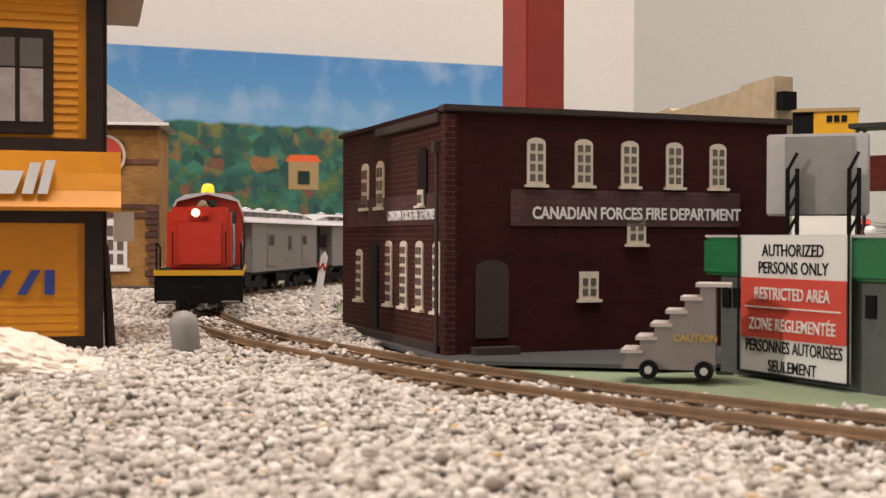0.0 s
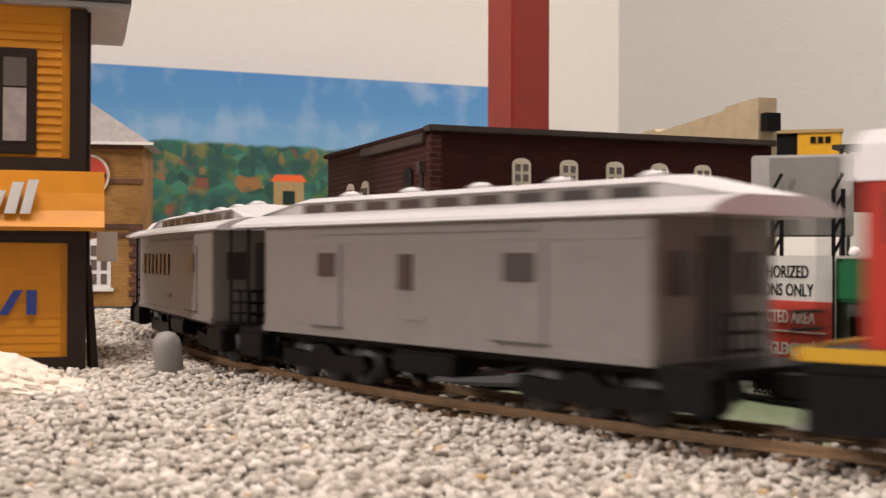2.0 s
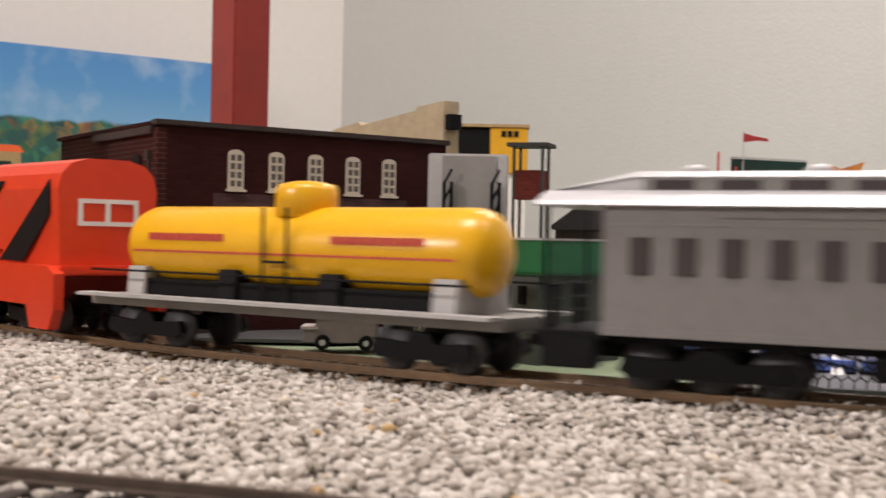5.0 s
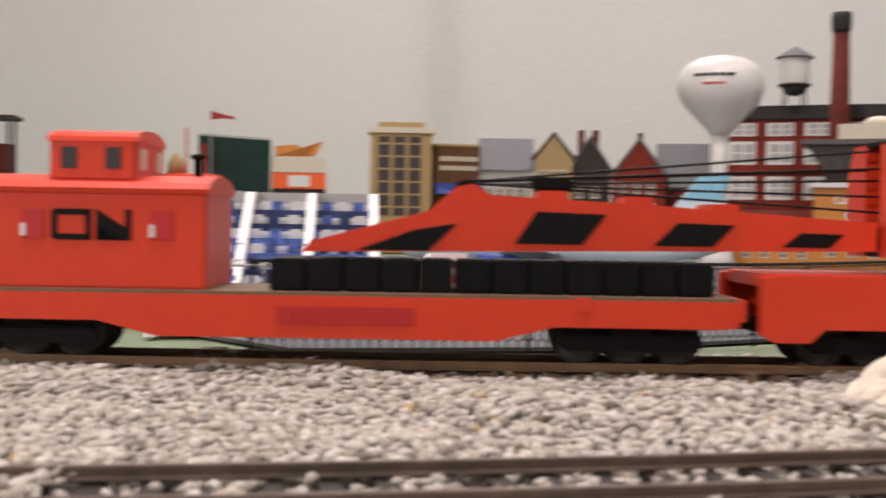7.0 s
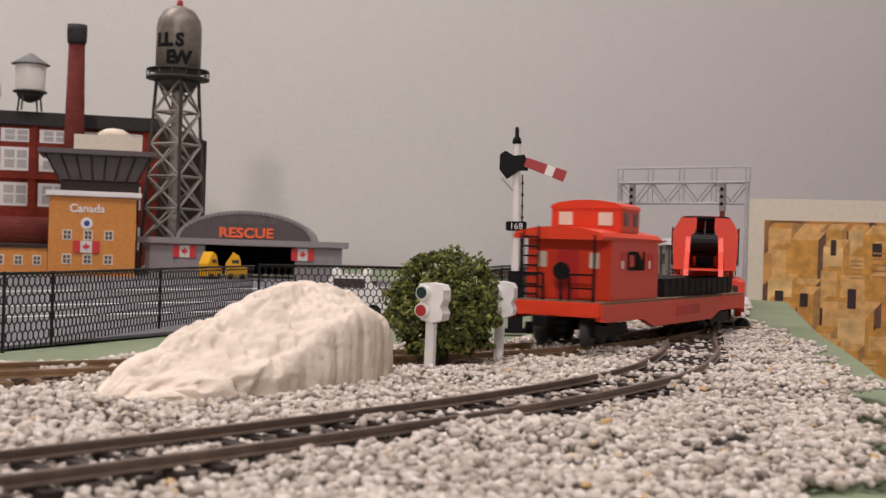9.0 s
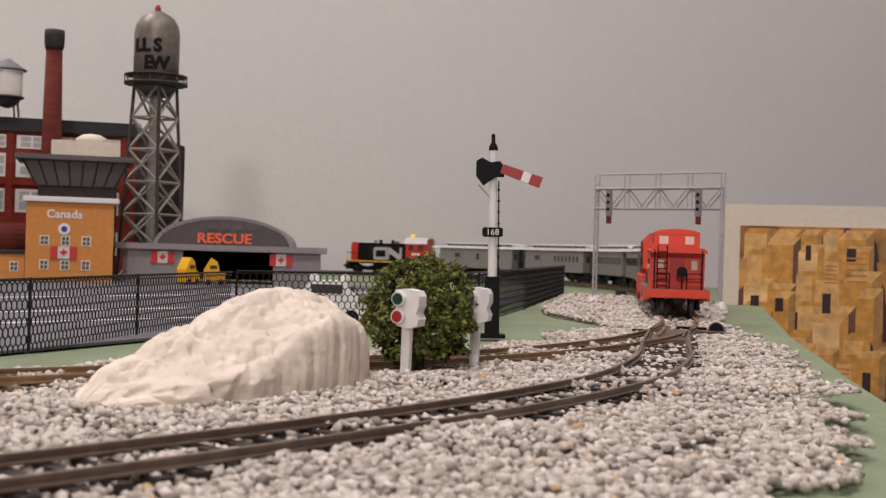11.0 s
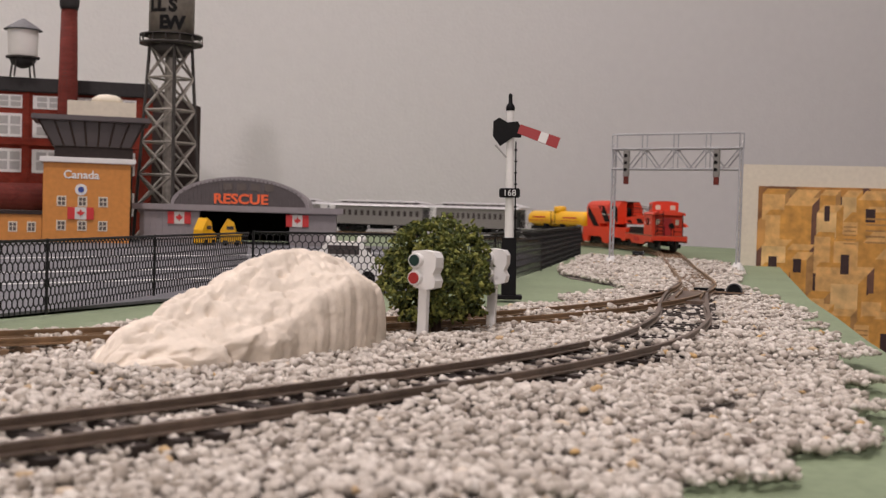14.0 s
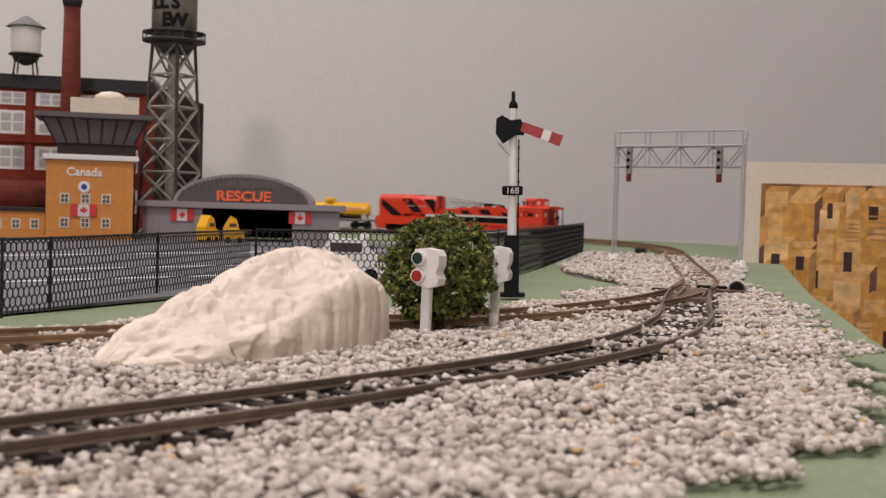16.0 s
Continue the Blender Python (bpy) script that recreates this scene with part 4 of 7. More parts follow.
def caboose_tender():
    t = thing("work_caboose", "red boom tender flatcar with caboose cabin", "caboose", Matrix.Identity(4), "train")
    for s in (-1, 1):
        part("side_sill", prism([(-.083, .0135), (-.083, .0085), (-.080, .0080), (-.046, .0080), (-.034, .0050), (.034, .0050), (.046, .0080), (.080, .0080), (.083, .0085), (.083, .0135)], s * .0158 - .0010, s * .0158 + .0010), "crane_red", t)
        bars(t, -.010, s * .0169, .0078, [.0020] * 14, .0036, s, "mark_red", "lettering_bar")
    part("deck", B(-.083, .083, -.0165, .0165, .0128, .0142, .0002), "tie_brown", t)
    part("centre_sill", B(-.080, .080, -.004, .004, .0070, .0130), "black", t)
    part("end_beam", B(-.0845, -.0825, -.0165, .0165, .0095, .0140, .0003), "crane_red", t)
    part("end_beam", B(.0825, .0845, -.0165, .0165, .0095, .0140, .0003), "crane_red", t)
    cab = part("cabin", B(-.0710, -.0245, -.0145, .0145, .0142, .0350, .0004), "crane_red", t, "red cabin with dark emblem")
    roof = prism([(-.0150, .0335), (-.0154, .0345), (-.0140, .0358), (-.0080, .0371), (0, .0376), (.0080, .0371), (.0140, .0358), (.0154, .0345), (.0150, .0335)], -.0800, -.0240, axis="x")
    part("roof", roof, "crane_red", t)
    cup = part("cupola", B(-.0570, -.0395, -.0125, .0125, .0360, .0452, .0005), "crane_red", t)
    part("cupola_roof", prism([(-.0128, .0440), (-.0124, .0450), (-.0100, .0460), (-.0050, .0467), (0, .0469), (.0050, .0467), (.0100, .0460), (.0124, .0450), (.0128, .0440)], -.0574, -.0391, axis="x"), "crane_red", t)
    for s in (-1, 1):
        for x in (-.0530, -.0440):
            part("cupola_window", B(x - .0016, x + .0016, s * .0126 - .0002, s * .0126 + .0002, .0385, .0428), "window_dark", cup)
        for d in (-.0572, -.0393):
            part("cupola_window", B(d - .0002, d + .0002, s * .007 - .0024, s * .007 + .0024, .0385, .0428), "cream", cup)
        letter_mark(cab, -.0478, s * .01455, .0240, .0062, s, "black_print", "emblem")
        for x in (-.0595, -.0335):
            wf = part("window", B(x - .0022, x + .0022, s * .0146 - .0003, s * .0146 + .0003, .0242, .0300), "mark_red", cab)
            part("pane", B(x - .0024, x - .0014, s * .0150 - .0002, s * .0150 + .0002, .0246, .0272), "white", wf)
        part("end_post", R((-.0800, s * .0125, .0142), (-.0800, s * .0125, .0350), .0004, 6), "black", t)
        part("end_railing", box(B(-.0806, -.0800, s * .0085 - .004, s * .0085 + .004, .0222, .0228), -.0806, -.0800, s * .0085 - .004, s * .0085 + .004, .0180, .0185), "black", t)
        for y in (.0045, .0125):
            part("railing_post", R((-.0803, s * y, .0142), (-.0803, s * y, .0226), .0004, 6), "black", t)
        part("stake_pocket", B(.05, .053, s * .0168 - .0004, s * .0168 + .0004, .0110, .0140), "crane_red", t)
    for k in range(7):
        part("ladder_rung", R((-.0812, .0060, .0160 + k * .003), (-.0812, .0110, .0160 + k * .003), .0003, 5), "black", t)
    for y in (.006, .011):
        part("ladder_rail", R((-.0812, y, .0145), (-.0812, y, .0375), .0003, 5), "black", t)
    part("brake_wheel", R((-.0815, -.002, .0235), (-.0807, -.002, .0235), .0028, 14), "black", t)
    part("brake_staff", R((-.0811, -.002, .0142), (-.0811, -.002, .0235), .0004, 6), "black", t)
    part("end_door", B(-.0713, -.0709, -.0038, .0038, .0145, .0305), "mark_red", cab)
    for y in (-.009, .009):
        part("end_window", B(-.0713, -.0709, y - .0016, y + .0016, .0245, .0295), "cream", cab)
    part("smoke_jack", spin([(.0009, 0), (.0009, .0045), (.0018, .0048), (.0018, .0056), (.0003, .0058)], 10), "black", t, m=pose(-.0300, .004, .0368))
    for k in range(12):
        x = -.0120 + k * .0076
        part("load_crate", B(x, x + .0072, -.0125, .0125, .0142, .0208, .0004), "black", t)
    for d in (-1, 1):
        coupler(t, d * .083, d)
        truck(t, d * .062, 3, .0100)
    return t


W7 = [(-.050 + .0076 * k, .0036, .0065, .0250) for k in range(7)]
W13 = [(-.0545 + .0087 * k, .0040, .0068, .0250) for k in range(13)]
CARS = [
    (locomotive(), .077, .036),
    (coach("silver clerestory baggage coach with sliding doors", [(-.005, .0045, .0070, .0245)], [(-.034, .0105), (.030, .0130)], True), -.087, .042),
    (coach("silver clerestory combine coach with half windows", W7, [(.034, .0150)], True), -.241, .042),
    (coach("silver clerestory passenger coach with full row of windows", W13, [], True), -.392, .042),
    (coach("silver clerestory passenger coach with full row of windows", W13, [], True), -.543, .042),
    (tank_car(), -.688, .043),
    (crane_car(), -.817, .033),
    (caboose_tender(), -.963, .062),
]


# ---- fire hall ----
def arch(bm, w, h, y0, y1, x=0, z=0, n=6):
    """An upright panel with an arched head."""
    out = [(x - w / 2, z), (x + w / 2, z), (x + w / 2, z + h - w * .28)]
    out += [(x + w / 2 * math.cos(t), z + h - w * .28 + w * .28 * math.sin(t)) for t in [math.pi * k / n for k in range(1, n)]]
    out += [(x - w / 2, z + h - w * .28)]
    return prism(out, y0, y1, bm)


def sash(parent, x, z, w, h, m, rows=4, mat="cream", arched=True):
    """A window standing out of a wall: frame, dark panes, sill. Local front is -y."""
    win = part("window", arch(bmesh.new(), w, h, -.0005, .0004, x, z) if arched else B(x - w / 2, x + w / 2, -.0005, .0004, z, z + h), mat, parent, m=m)
    t = w * .16
    pw = (w - 3 * t) / 2
    ph = (h - w * .15 - t * (rows + 1)) / rows
    for c in (0, 1):
        for r in range(rows):
            x0, z0 = x - w / 2 + t + c * (pw + t), z + t + r * (ph + t)
            part("pane", B(x0, x0 + pw, -.0008, -.0003, z0, z0 + ph), "pane_dark", win)
    part("sill", B(x - w * .62, x + w * .62, -.0014, .0002, z - w * .14, z), mat, win)
    return win


M["pane_dark"] = material("dark_pane", (0.13, 0.11, 0.10), 0.15)
FD_TURN = math.degrees(math.atan2(.0868, .0655))
FD = pose(-.1722, .3635, 0.0, 0, 0, FD_TURN)
FD_L, FD_W, FD_H = .1095, .101, .0665


def fire_hall():
    """Local x runs along the long front, y into the building."""
    t = thing("fire_hall", "oxblood brick two-storey fire hall with cream arched windows", "building", FD)
    part("front_wall", B(0, FD_L, 0, .003, 0, FD_H), "fd_brick", t)
    part("side_wall", B(0, .003, .0031, FD_W, 0, FD_H), "fd_brick_lit_side", t)
    part("back_wall", B(.0031, FD_L, FD_W - .003, FD_W, 0, FD_H), "fd_brick", t)
    part("end_wall", B(FD_L - .003, FD_L, .0031, FD_W - .0031, 0, FD_H), "fd_brick", t)
    part("roof", B(.0032, FD_L - .0032, .0032, FD_W - .0032, FD_H - .004, FD_H - .003), "roof_dark", t)
    part("parapet_cap", B(-.0015, FD_L + .001, -.0016, .0036, FD_H, FD_H + .0018, .0003), "fd_trim", t)
    part("parapet_cap", B(-.0015, .0036, .0038, FD_W + .001, FD_H, FD_H + .0014, .0003), "fd_brick", t)
    part("cornice", B(-.0022, -.0002, .002, .058, FD_H - .0028, FD_H - .0002, .0003), "fd_trim", t)
    part("corner_pilaster", B(-.0012, .0022, -.0012, .0022, 0, FD_H - .001), "fd_brick_lit_side", t)
    part("downpipe", R((-.0018, .0035, .001), (-.0018, .0035, FD_H - .010), .0006, 8), "fd_trim", t)
    part("rain_head", B(-.0030, -.0004, .0022, .0050, FD_H - .011, FD_H - .008), "fd_trim", t)
    band = part("sign_band", B(.0185, .0925, -.0005, 0, .0358, .0458), "fd_sign", t, "faded grey painted sign band")
    letters("CANADIAN FORCES FIRE DEPARTMENT", .0047, "white_print", band, upright(.0588, -.00058, .0392), squeeze=.81, bold=.00012, label="white painted lettering")
    for k in range(5):
        sash(t, .0262 + k * .0147, .0472, .0056, .0130, Matrix.Identity(4))
    for x, z, w, h in ((.0427, .0152, .0060, .0078), (.0579, .0308, .0060, .0076)):
        sash(t, x, z, w, h, Matrix.Identity(4), rows=2, arched=False)
    part("door", arch(bmesh.new(), .0098, .0215, -.0006, .0004, .0130, .0050), "fd_trim", t, "dark brown-grey arched door")
    part("door_step", B(.0065, .0195, -.005, -.0002, 0, .0028), "fd_trim", t)
    side = pose(0, 0, 0, 0, 0, -90)
    for y in (.0072, .0215, .0355, .0495):
        sash(t, -y, .0120, .0058, .0195, side, rows=6)
    part("door", arch(bmesh.new(), .0075, .0270, -.0006, .0004, -.0640, .004), "black", t, "dark side door", m=side)
    sash(t, -.0805, .0120, .0066, .0165, side, rows=5)
    for y in (.058, .074):
        sash(t, -y, .0420, .0072, .0145, side, rows=3)
    part("blind_window", arch(bmesh.new(), .0070, .0165, -.0006, .0004, -.0185, .0415), "black", t, "dark blank window", m=side)
    sash(t, -.0190, .0415, .0045, .0045, side @ pose(0, -.0006, 0), rows=1, arched=False)
    band2 = part("sign_band", B(-.0005, 0, .003, .094, .0360, .0448), "fd_sign", t, "faded painted sign band")
    letters("CANADIAN FORCES FIRE DEPARTMENT", .0040, "white_print", band2, side @ upright(-.0270, -.0008, .0388), squeeze=.62, bold=.0001, label="white painted lettering")
    part("side_plinth", B(-.0012, 0, .004, .094, 0, .0030), "fd_trim", t)
    return t


fire_hall()


# ---- restricted area hut ----
def hut():
    x0, y0, x1, y1 = -.0942, .3765, -.0641, .3585
    a = math.degrees(math.atan2(y1 - y0, x1 - x0))
    t = thing("guard_hut", "dark grey hut with green roof and restricted area sign", "hut", pose(x0, y0, -.0023, 0, 0, a))
    W = math.hypot(x1 - x0, y1 - y0)
    part("wall", B(-.0105, W + .022, .001, .034, 0, .0285), "hut_grey", t)
    part("roof", B(-.0155, W + .026, -.0010, .037, .0255, .0350, .0008), "hut_green", t, "glossy green fascia roof")
    part("roof_cap", B(-.0150, W + .0255, -.0005, .0365, .0350, .0356), "grey_light", t)
    part("knob", spin([(.0008, 0), (.0014, .0008), (.0010, .0020), (.0002, .0022)], 10), "white", t, m=pose(W * .85, .010, .0355))
    for x in (-.008, -.004, W + .004, W + .010, W + .016):
        part("window", B(x - .0014, x + .0014, .0004, .0012, .0175, .0225), "black", t)
    board = part("sign_board", B(0, W, -.0016, -.0010, .0030, .0355), "sign_white", t, "white and red bilingual warning sign")
    part("red_panel", B(.0004, W - .0004, -.0020, -.0017, .0112, .0254), "sign_red", board)
    part("divider", B(.002, W - .002, -.0022, -.0020, .0183, .0186), "sign_white", board)
    for words, z, size, mat, sq in (("AUTHORIZED", .0318, .0040, "black_print", .80), ("PERSONS ONLY", .0277, .0040, "black_print", .80), ("RESTRICTED AREA", .0216, .0040, "sign_white", .74), ("ZONE REGLEMENTÉE", .0143, .0040, "sign_white", .74), ("PERSONNES AUTORISÉES", .0091, .0040, "black_print", .70), ("SEULEMENT", .0046, .0038, "black_print", .78)):
        letters(words, size, mat, board, upright(W / 2, -.00212 if mat == "sign_white" else -.00172, z), squeeze=sq, bold=.00004)
    for s, e in (((-.0003, -.0022, .0027), (-.0003, -.0022, .0358)), ((W + .0003, -.0022, .0027), (W + .0003, -.0022, .0358)), ((0, -.0022, .0026), (W, -.0022, .0026))):
        part("sign_edge", R(s, e, .0003, 5), "black", board)
    return t


hut()


def air_stairs():
    t = thing("boarding_stairs", "grey mobile boarding stairs with pale worn treads on wheels", "stairs", pose(-.1150, .3525, 0, 0, 0, 18))
    n = 6
    for k in range(n):
        part("tread", B(k * .0034 - .001, .0240 if k == n - 1 else (k + 1) * .0034 + .0006, -.0062, .0062, .0036 + k * .0031 + .0022, .0036 + k * .0031 + .0030), "tread", t)
    out = [(-.001, .0022), (.0205, .0022), (.0205, .0212)]
    for k in range(n - 1, -1, -1):
        out += [(k * .0034, .0036 + k * .0031 + .0022), (k * .0034, .0036 + (k - 1) * .0031 + .0022)]
    out = out[:-1] + [(0, .0036)]
    body = part("body", prism(out, -.0060, .0060), "stair", t)
    letters("CAUTION", .0022, "yellow", body, upright(.0160, -.0062, .0095), squeeze=1.0)
    for x in (.0055, .0180):
        for s in (-1, 1):
            w = part("wheel", R((x, s * .0060, .0022), (x, s * .0078, .0022), .0022, 16), "black", t)
            part("hub", R((x, s * .0077, .0022), (x, s * .0081, .0022), .0009, 10), "grey_light", w)
    part("hitch", B(.0205, .0245, -.0008, .0008, .0008, .0014), "grey_dark", t)
    return t


air_stairs()


def facing(x0, y0, x1, y1, z=0.0):
    """Pose with local x from the first to the second place, local -y to the front; also the length."""
    return pose(x0, y0, z, 0, 0, math.degrees(math.atan2(y1 - y0, x1 - x0))), math.hypot(x1 - x0, y1 - y0)


def panes(parent, x0, z0, dx, dz, nx, nz, w, h, y=0.0, mat="pane_dark", frame="cream", bars_on=True):
    """A grid of windows, each a frame with its pane, on the plane y."""
    for i in range(nx):
        for j in range(nz):
            x, z = x0 + i * dx, z0 + j * dz
            win = part("window", B(x, x + w, y - .0006, y + .0004, z, z + h), frame, parent)
            part("pane", B(x + w * .14, x + w * .86, y - .0009, y - .0004, z + h * .12, z + h * .88), mat, win)
            if bars_on:
                part("glazing_bar", box(B(x + w * .46, x + w * .54, y - .0012, y - .0006, z + h * .1, z + h * .9), x + w * .12, x + w * .88, y - .0012, y - .0006, z + h * .47, z + h * .54), frame, win)


# ---- painted backdrop ----
def mural_material():
    m = material("painted_autumn_backdrop", (0.1, 0.3, 0.7), 0.75)
    nt = m.node_tree
    N, Lk = nt.nodes, nt.links
    bsdf, tex = N["Principled BSDF"], N["Texture Coordinate"]
    sep = N.new("ShaderNodeSeparateXYZ")
    Lk.new(tex.outputs["Object"], sep.inputs[0])

    def noise_of(scale, detail=4.0):
        n = N.new("ShaderNodeTexNoise")
        n.inputs["Scale"].default_value, n.inputs["Detail"].default_value = scale, detail
        Lk.new(tex.outputs["Object"], n.inputs["Vector"])
        return n.outputs["Fac"]

    def ramp(sock, stops):
        r = N.new("ShaderNodeValToRGB")
        r.color_ramp.elements[0].position, r.color_ramp.elements[1].position = stops[0][0], stops[-1][0]
        r.color_ramp.elements[0].color, r.color_ramp.elements[1].color = (*stops[0][1], 1), (*stops[-1][1], 1)
        for p, c in stops[1:-1]:
            r.color_ramp.elements.new(p).color = (*c, 1)
        Lk.new(sock, r.inputs[0])
        return r.outputs[0]

    def mixed(fac, a, b):
        x = N.new("ShaderNodeMix")
        x.data_type = "RGBA"
        Lk.new(fac, x.inputs[0])
        Lk.new(a, x.inputs[6])
        Lk.new(b, x.inputs[7])
        return x.outputs[2]

    def step(sock, lo, hi):
        r = N.new("ShaderNodeMapRange")
        r.inputs["From Min"].default_value, r.inputs["From Max"].default_value = lo, hi
        Lk.new(sock, r.inputs["Value"])
        return r.outputs[0]

    sky = ramp(step(sep.outputs[2], .21, .34), [(0, (.19, .40, .64)), (.5, (.10, .30, .60)), (1, (.075, .25, .56))])
    cloud = ramp(noise_of(11, 7), [(.0, (0, 0, 0)), (.54, (0, 0, 0)), (.80, (.55, .55, .55))])
    white = N.new("ShaderNodeRGB")
    white.outputs[0].default_value = (.62, .70, .78, 1)
    sky = mixed(cloud, sky, white.outputs[0])
    v = N.new("ShaderNodeTexVoronoi")
    v.inputs["Scale"].default_value = 62
    Lk.new(tex.outputs["Object"], v.inputs["Vector"])
    pick = N.new("ShaderNodeSeparateXYZ")
    Lk.new(v.outputs["Color"], pick.inputs[0])
    woods = ramp(pick.outputs[0], [(0, (.010, .055, .045)), (.28, (.028, .13, .10)), (.5, (.055, .23, .17)), (.66, (.04, .14, .05)), (.82, (.16, .19, .06)), (.93, (.34, .18, .05)), (1, (.24, .07, .04))])
    dark = N.new("ShaderNodeRGB")
    dark.outputs[0].default_value = (.02, .085, .075, 1)
    woods = mixed(step(noise_of(30, 5), .40, .62), woods, dark.outputs[0])
    edge = N.new("ShaderNodeMath")
    edge.operation = "MULTIPLY_ADD"
    Lk.new(noise_of(16, 5), edge.inputs[0])
    edge.inputs[1].default_value = .035
    Lk.new(sep.outputs[2], edge.inputs[2])
    Lk.new(mixed(step(edge.outputs[0], .228, .234), woods, sky), bsdf.inputs["Base Color"])
    return m


M["mural"] = mural_material()
m, n = facing(-1.4225, 1.3970, -1.0267, 1.9174)
mural = thing("mural_board", "blue sky and autumn woods painted on a backdrop board", "mural", m)
part("painted_panel", B(-.22, n, 0, .004, -.001, .3285), "mural", mural)
hs = part("painted_house", B(.275, .325, -.0012, -.0002, .11, .155), "tan", mural, "painted tan house")
part("painted_roof", prism([(.270, .155), (.330, .155), (.322, .166), (.278, .166)], -.0012, -.0002), "rescue", hs)
part("painted_window", B(.290, .310, -.0018, -.0012, .118, .140), "board_green", hs)

# ---- red timber post of the room ----
col = thing("support_post", "red painted square timber post rising from the layout", "post", pose(-.331, .712, 0, 0, 0, 62))
part("shaft", B(-.0132, .0132, -.0132, .0132, -.0012, 1.5, .001), "post_red", col)

# ---- rock slab behind the fire hall, container, billboard ----
m, n = facing(-.262, .640, -.132, .534)
slab = thing("rock_slab", "cream carved foam rock slab standing on edge", "rock", m)
part("slab", prism([(0, 0), (n, 0), (n, .0925), (n - .022, .0915), (n - .024, .0900), (n - .075, .0868), (n - .078, .0885), (n - .105, .0865), (n - .108, .0845), (n - .15, .0820), (0, .0800)], -.004, .004), "sandstone", slab)
part("ledge", B(n - .105, n - .082, -.0062, -.0035, .030, .0845, .001), "sandstone", slab)
part("clip", B(n, n + .004, -.003, .003, .080, .0865), "black", slab)

m, n = facing(-.2295, .827, -.1779, .8425)
shop = thing("shop_building", "yellow and black box-shaped shop building", "building", m)
part("dark_bay", B(0, n * .52, .001, .05, .078, .108), "black", shop)
# plinth is added in the wall's colour to carry the raised bays
part("plinth", B(.001, n - .001, .002, .048, -.001, .078), "wall_white", shop, "pale plain plinth added under the bays")
part("yellow_bay", B(n * .52, n, 0, .05, .078, .110, .0006), "bus_yellow", shop)
part("roof_edge", B(-.001, n + .001, -.001, .051, .110, .112), "tan", shop)
for x in (n * .66, n * .74, n * .82):
    part("lettering_bar", B(x, x + n * .06, -.0007, -.0001, .1035, .1075), "black_print", shop)

m, n = facing(-.1076, .4355, -.0802, .4429)
bill = thing("billboard", "pale grey billboard seen from behind on black lattice legs", "billboard", m)
part("panel", B(0, n, 0, .0016, .0390, .0627, .0005), "grey_light", bill)
part("back_sheet", B(n * .18, n * .84, -.0008, -.0001, .0395, .0618), "grey", bill)
for x in (n * .19, n * .78):
    leg = part("leg", B(x, x + .0012, -.0042, -.0028, 0, .0525), "black", bill)
    share("leg", leg, pose(.0026, 0, 0), bill)
    for k in range(9):
        z = .004 + k * .006
        part("brace", R((x + .0006, -.0035, z), (x + .0032, -.0035, z + .005), .0005, 5), "black", bill)

# ---- dark shed, lookout and low roofs behind the hut ----
m, n = facing(-.100, .600, -.015, .615)
shed = thing("engine_shed", "dark weathered shed with sloping roof behind the hut", "building", m)
part("wall", B(0, n, 0, .05, 0, .040), "fd_trim", shed)
part("roof", prism([(-.002, .040), (n * .30, .061), (n * .36, .061), (n * .62, .043), (n + .002, .041), (n + .002, .039), (-.002, .038)], -.002, .052), "roof_dark", shed)
for k in range(8):
    part("wall_batten", B(.003 + k * .0105, .0045 + k * .0105, -.0012, 0, 0, .040), "brown_trim", shed)
look_t = thing("lookout_tower", "small open-sided lookout tower with flat dark roof", "tower", pose(-.112, .598, .0))
for x, y in ((-.007, -.006), (.007, -.006), (-.007, .006), (.007, .006)):
    part("corner_post", R((x, y, 0), (x, y, .0775), .0008, 6), "grey_dark", look_t)
part("cabin", B(-.007, .007, -.006, .006, .052, .066), "chimney", look_t)
part("roof", B(-.010, .010, -.009, .009, .0772, .0790), "roof_dark", look_t)

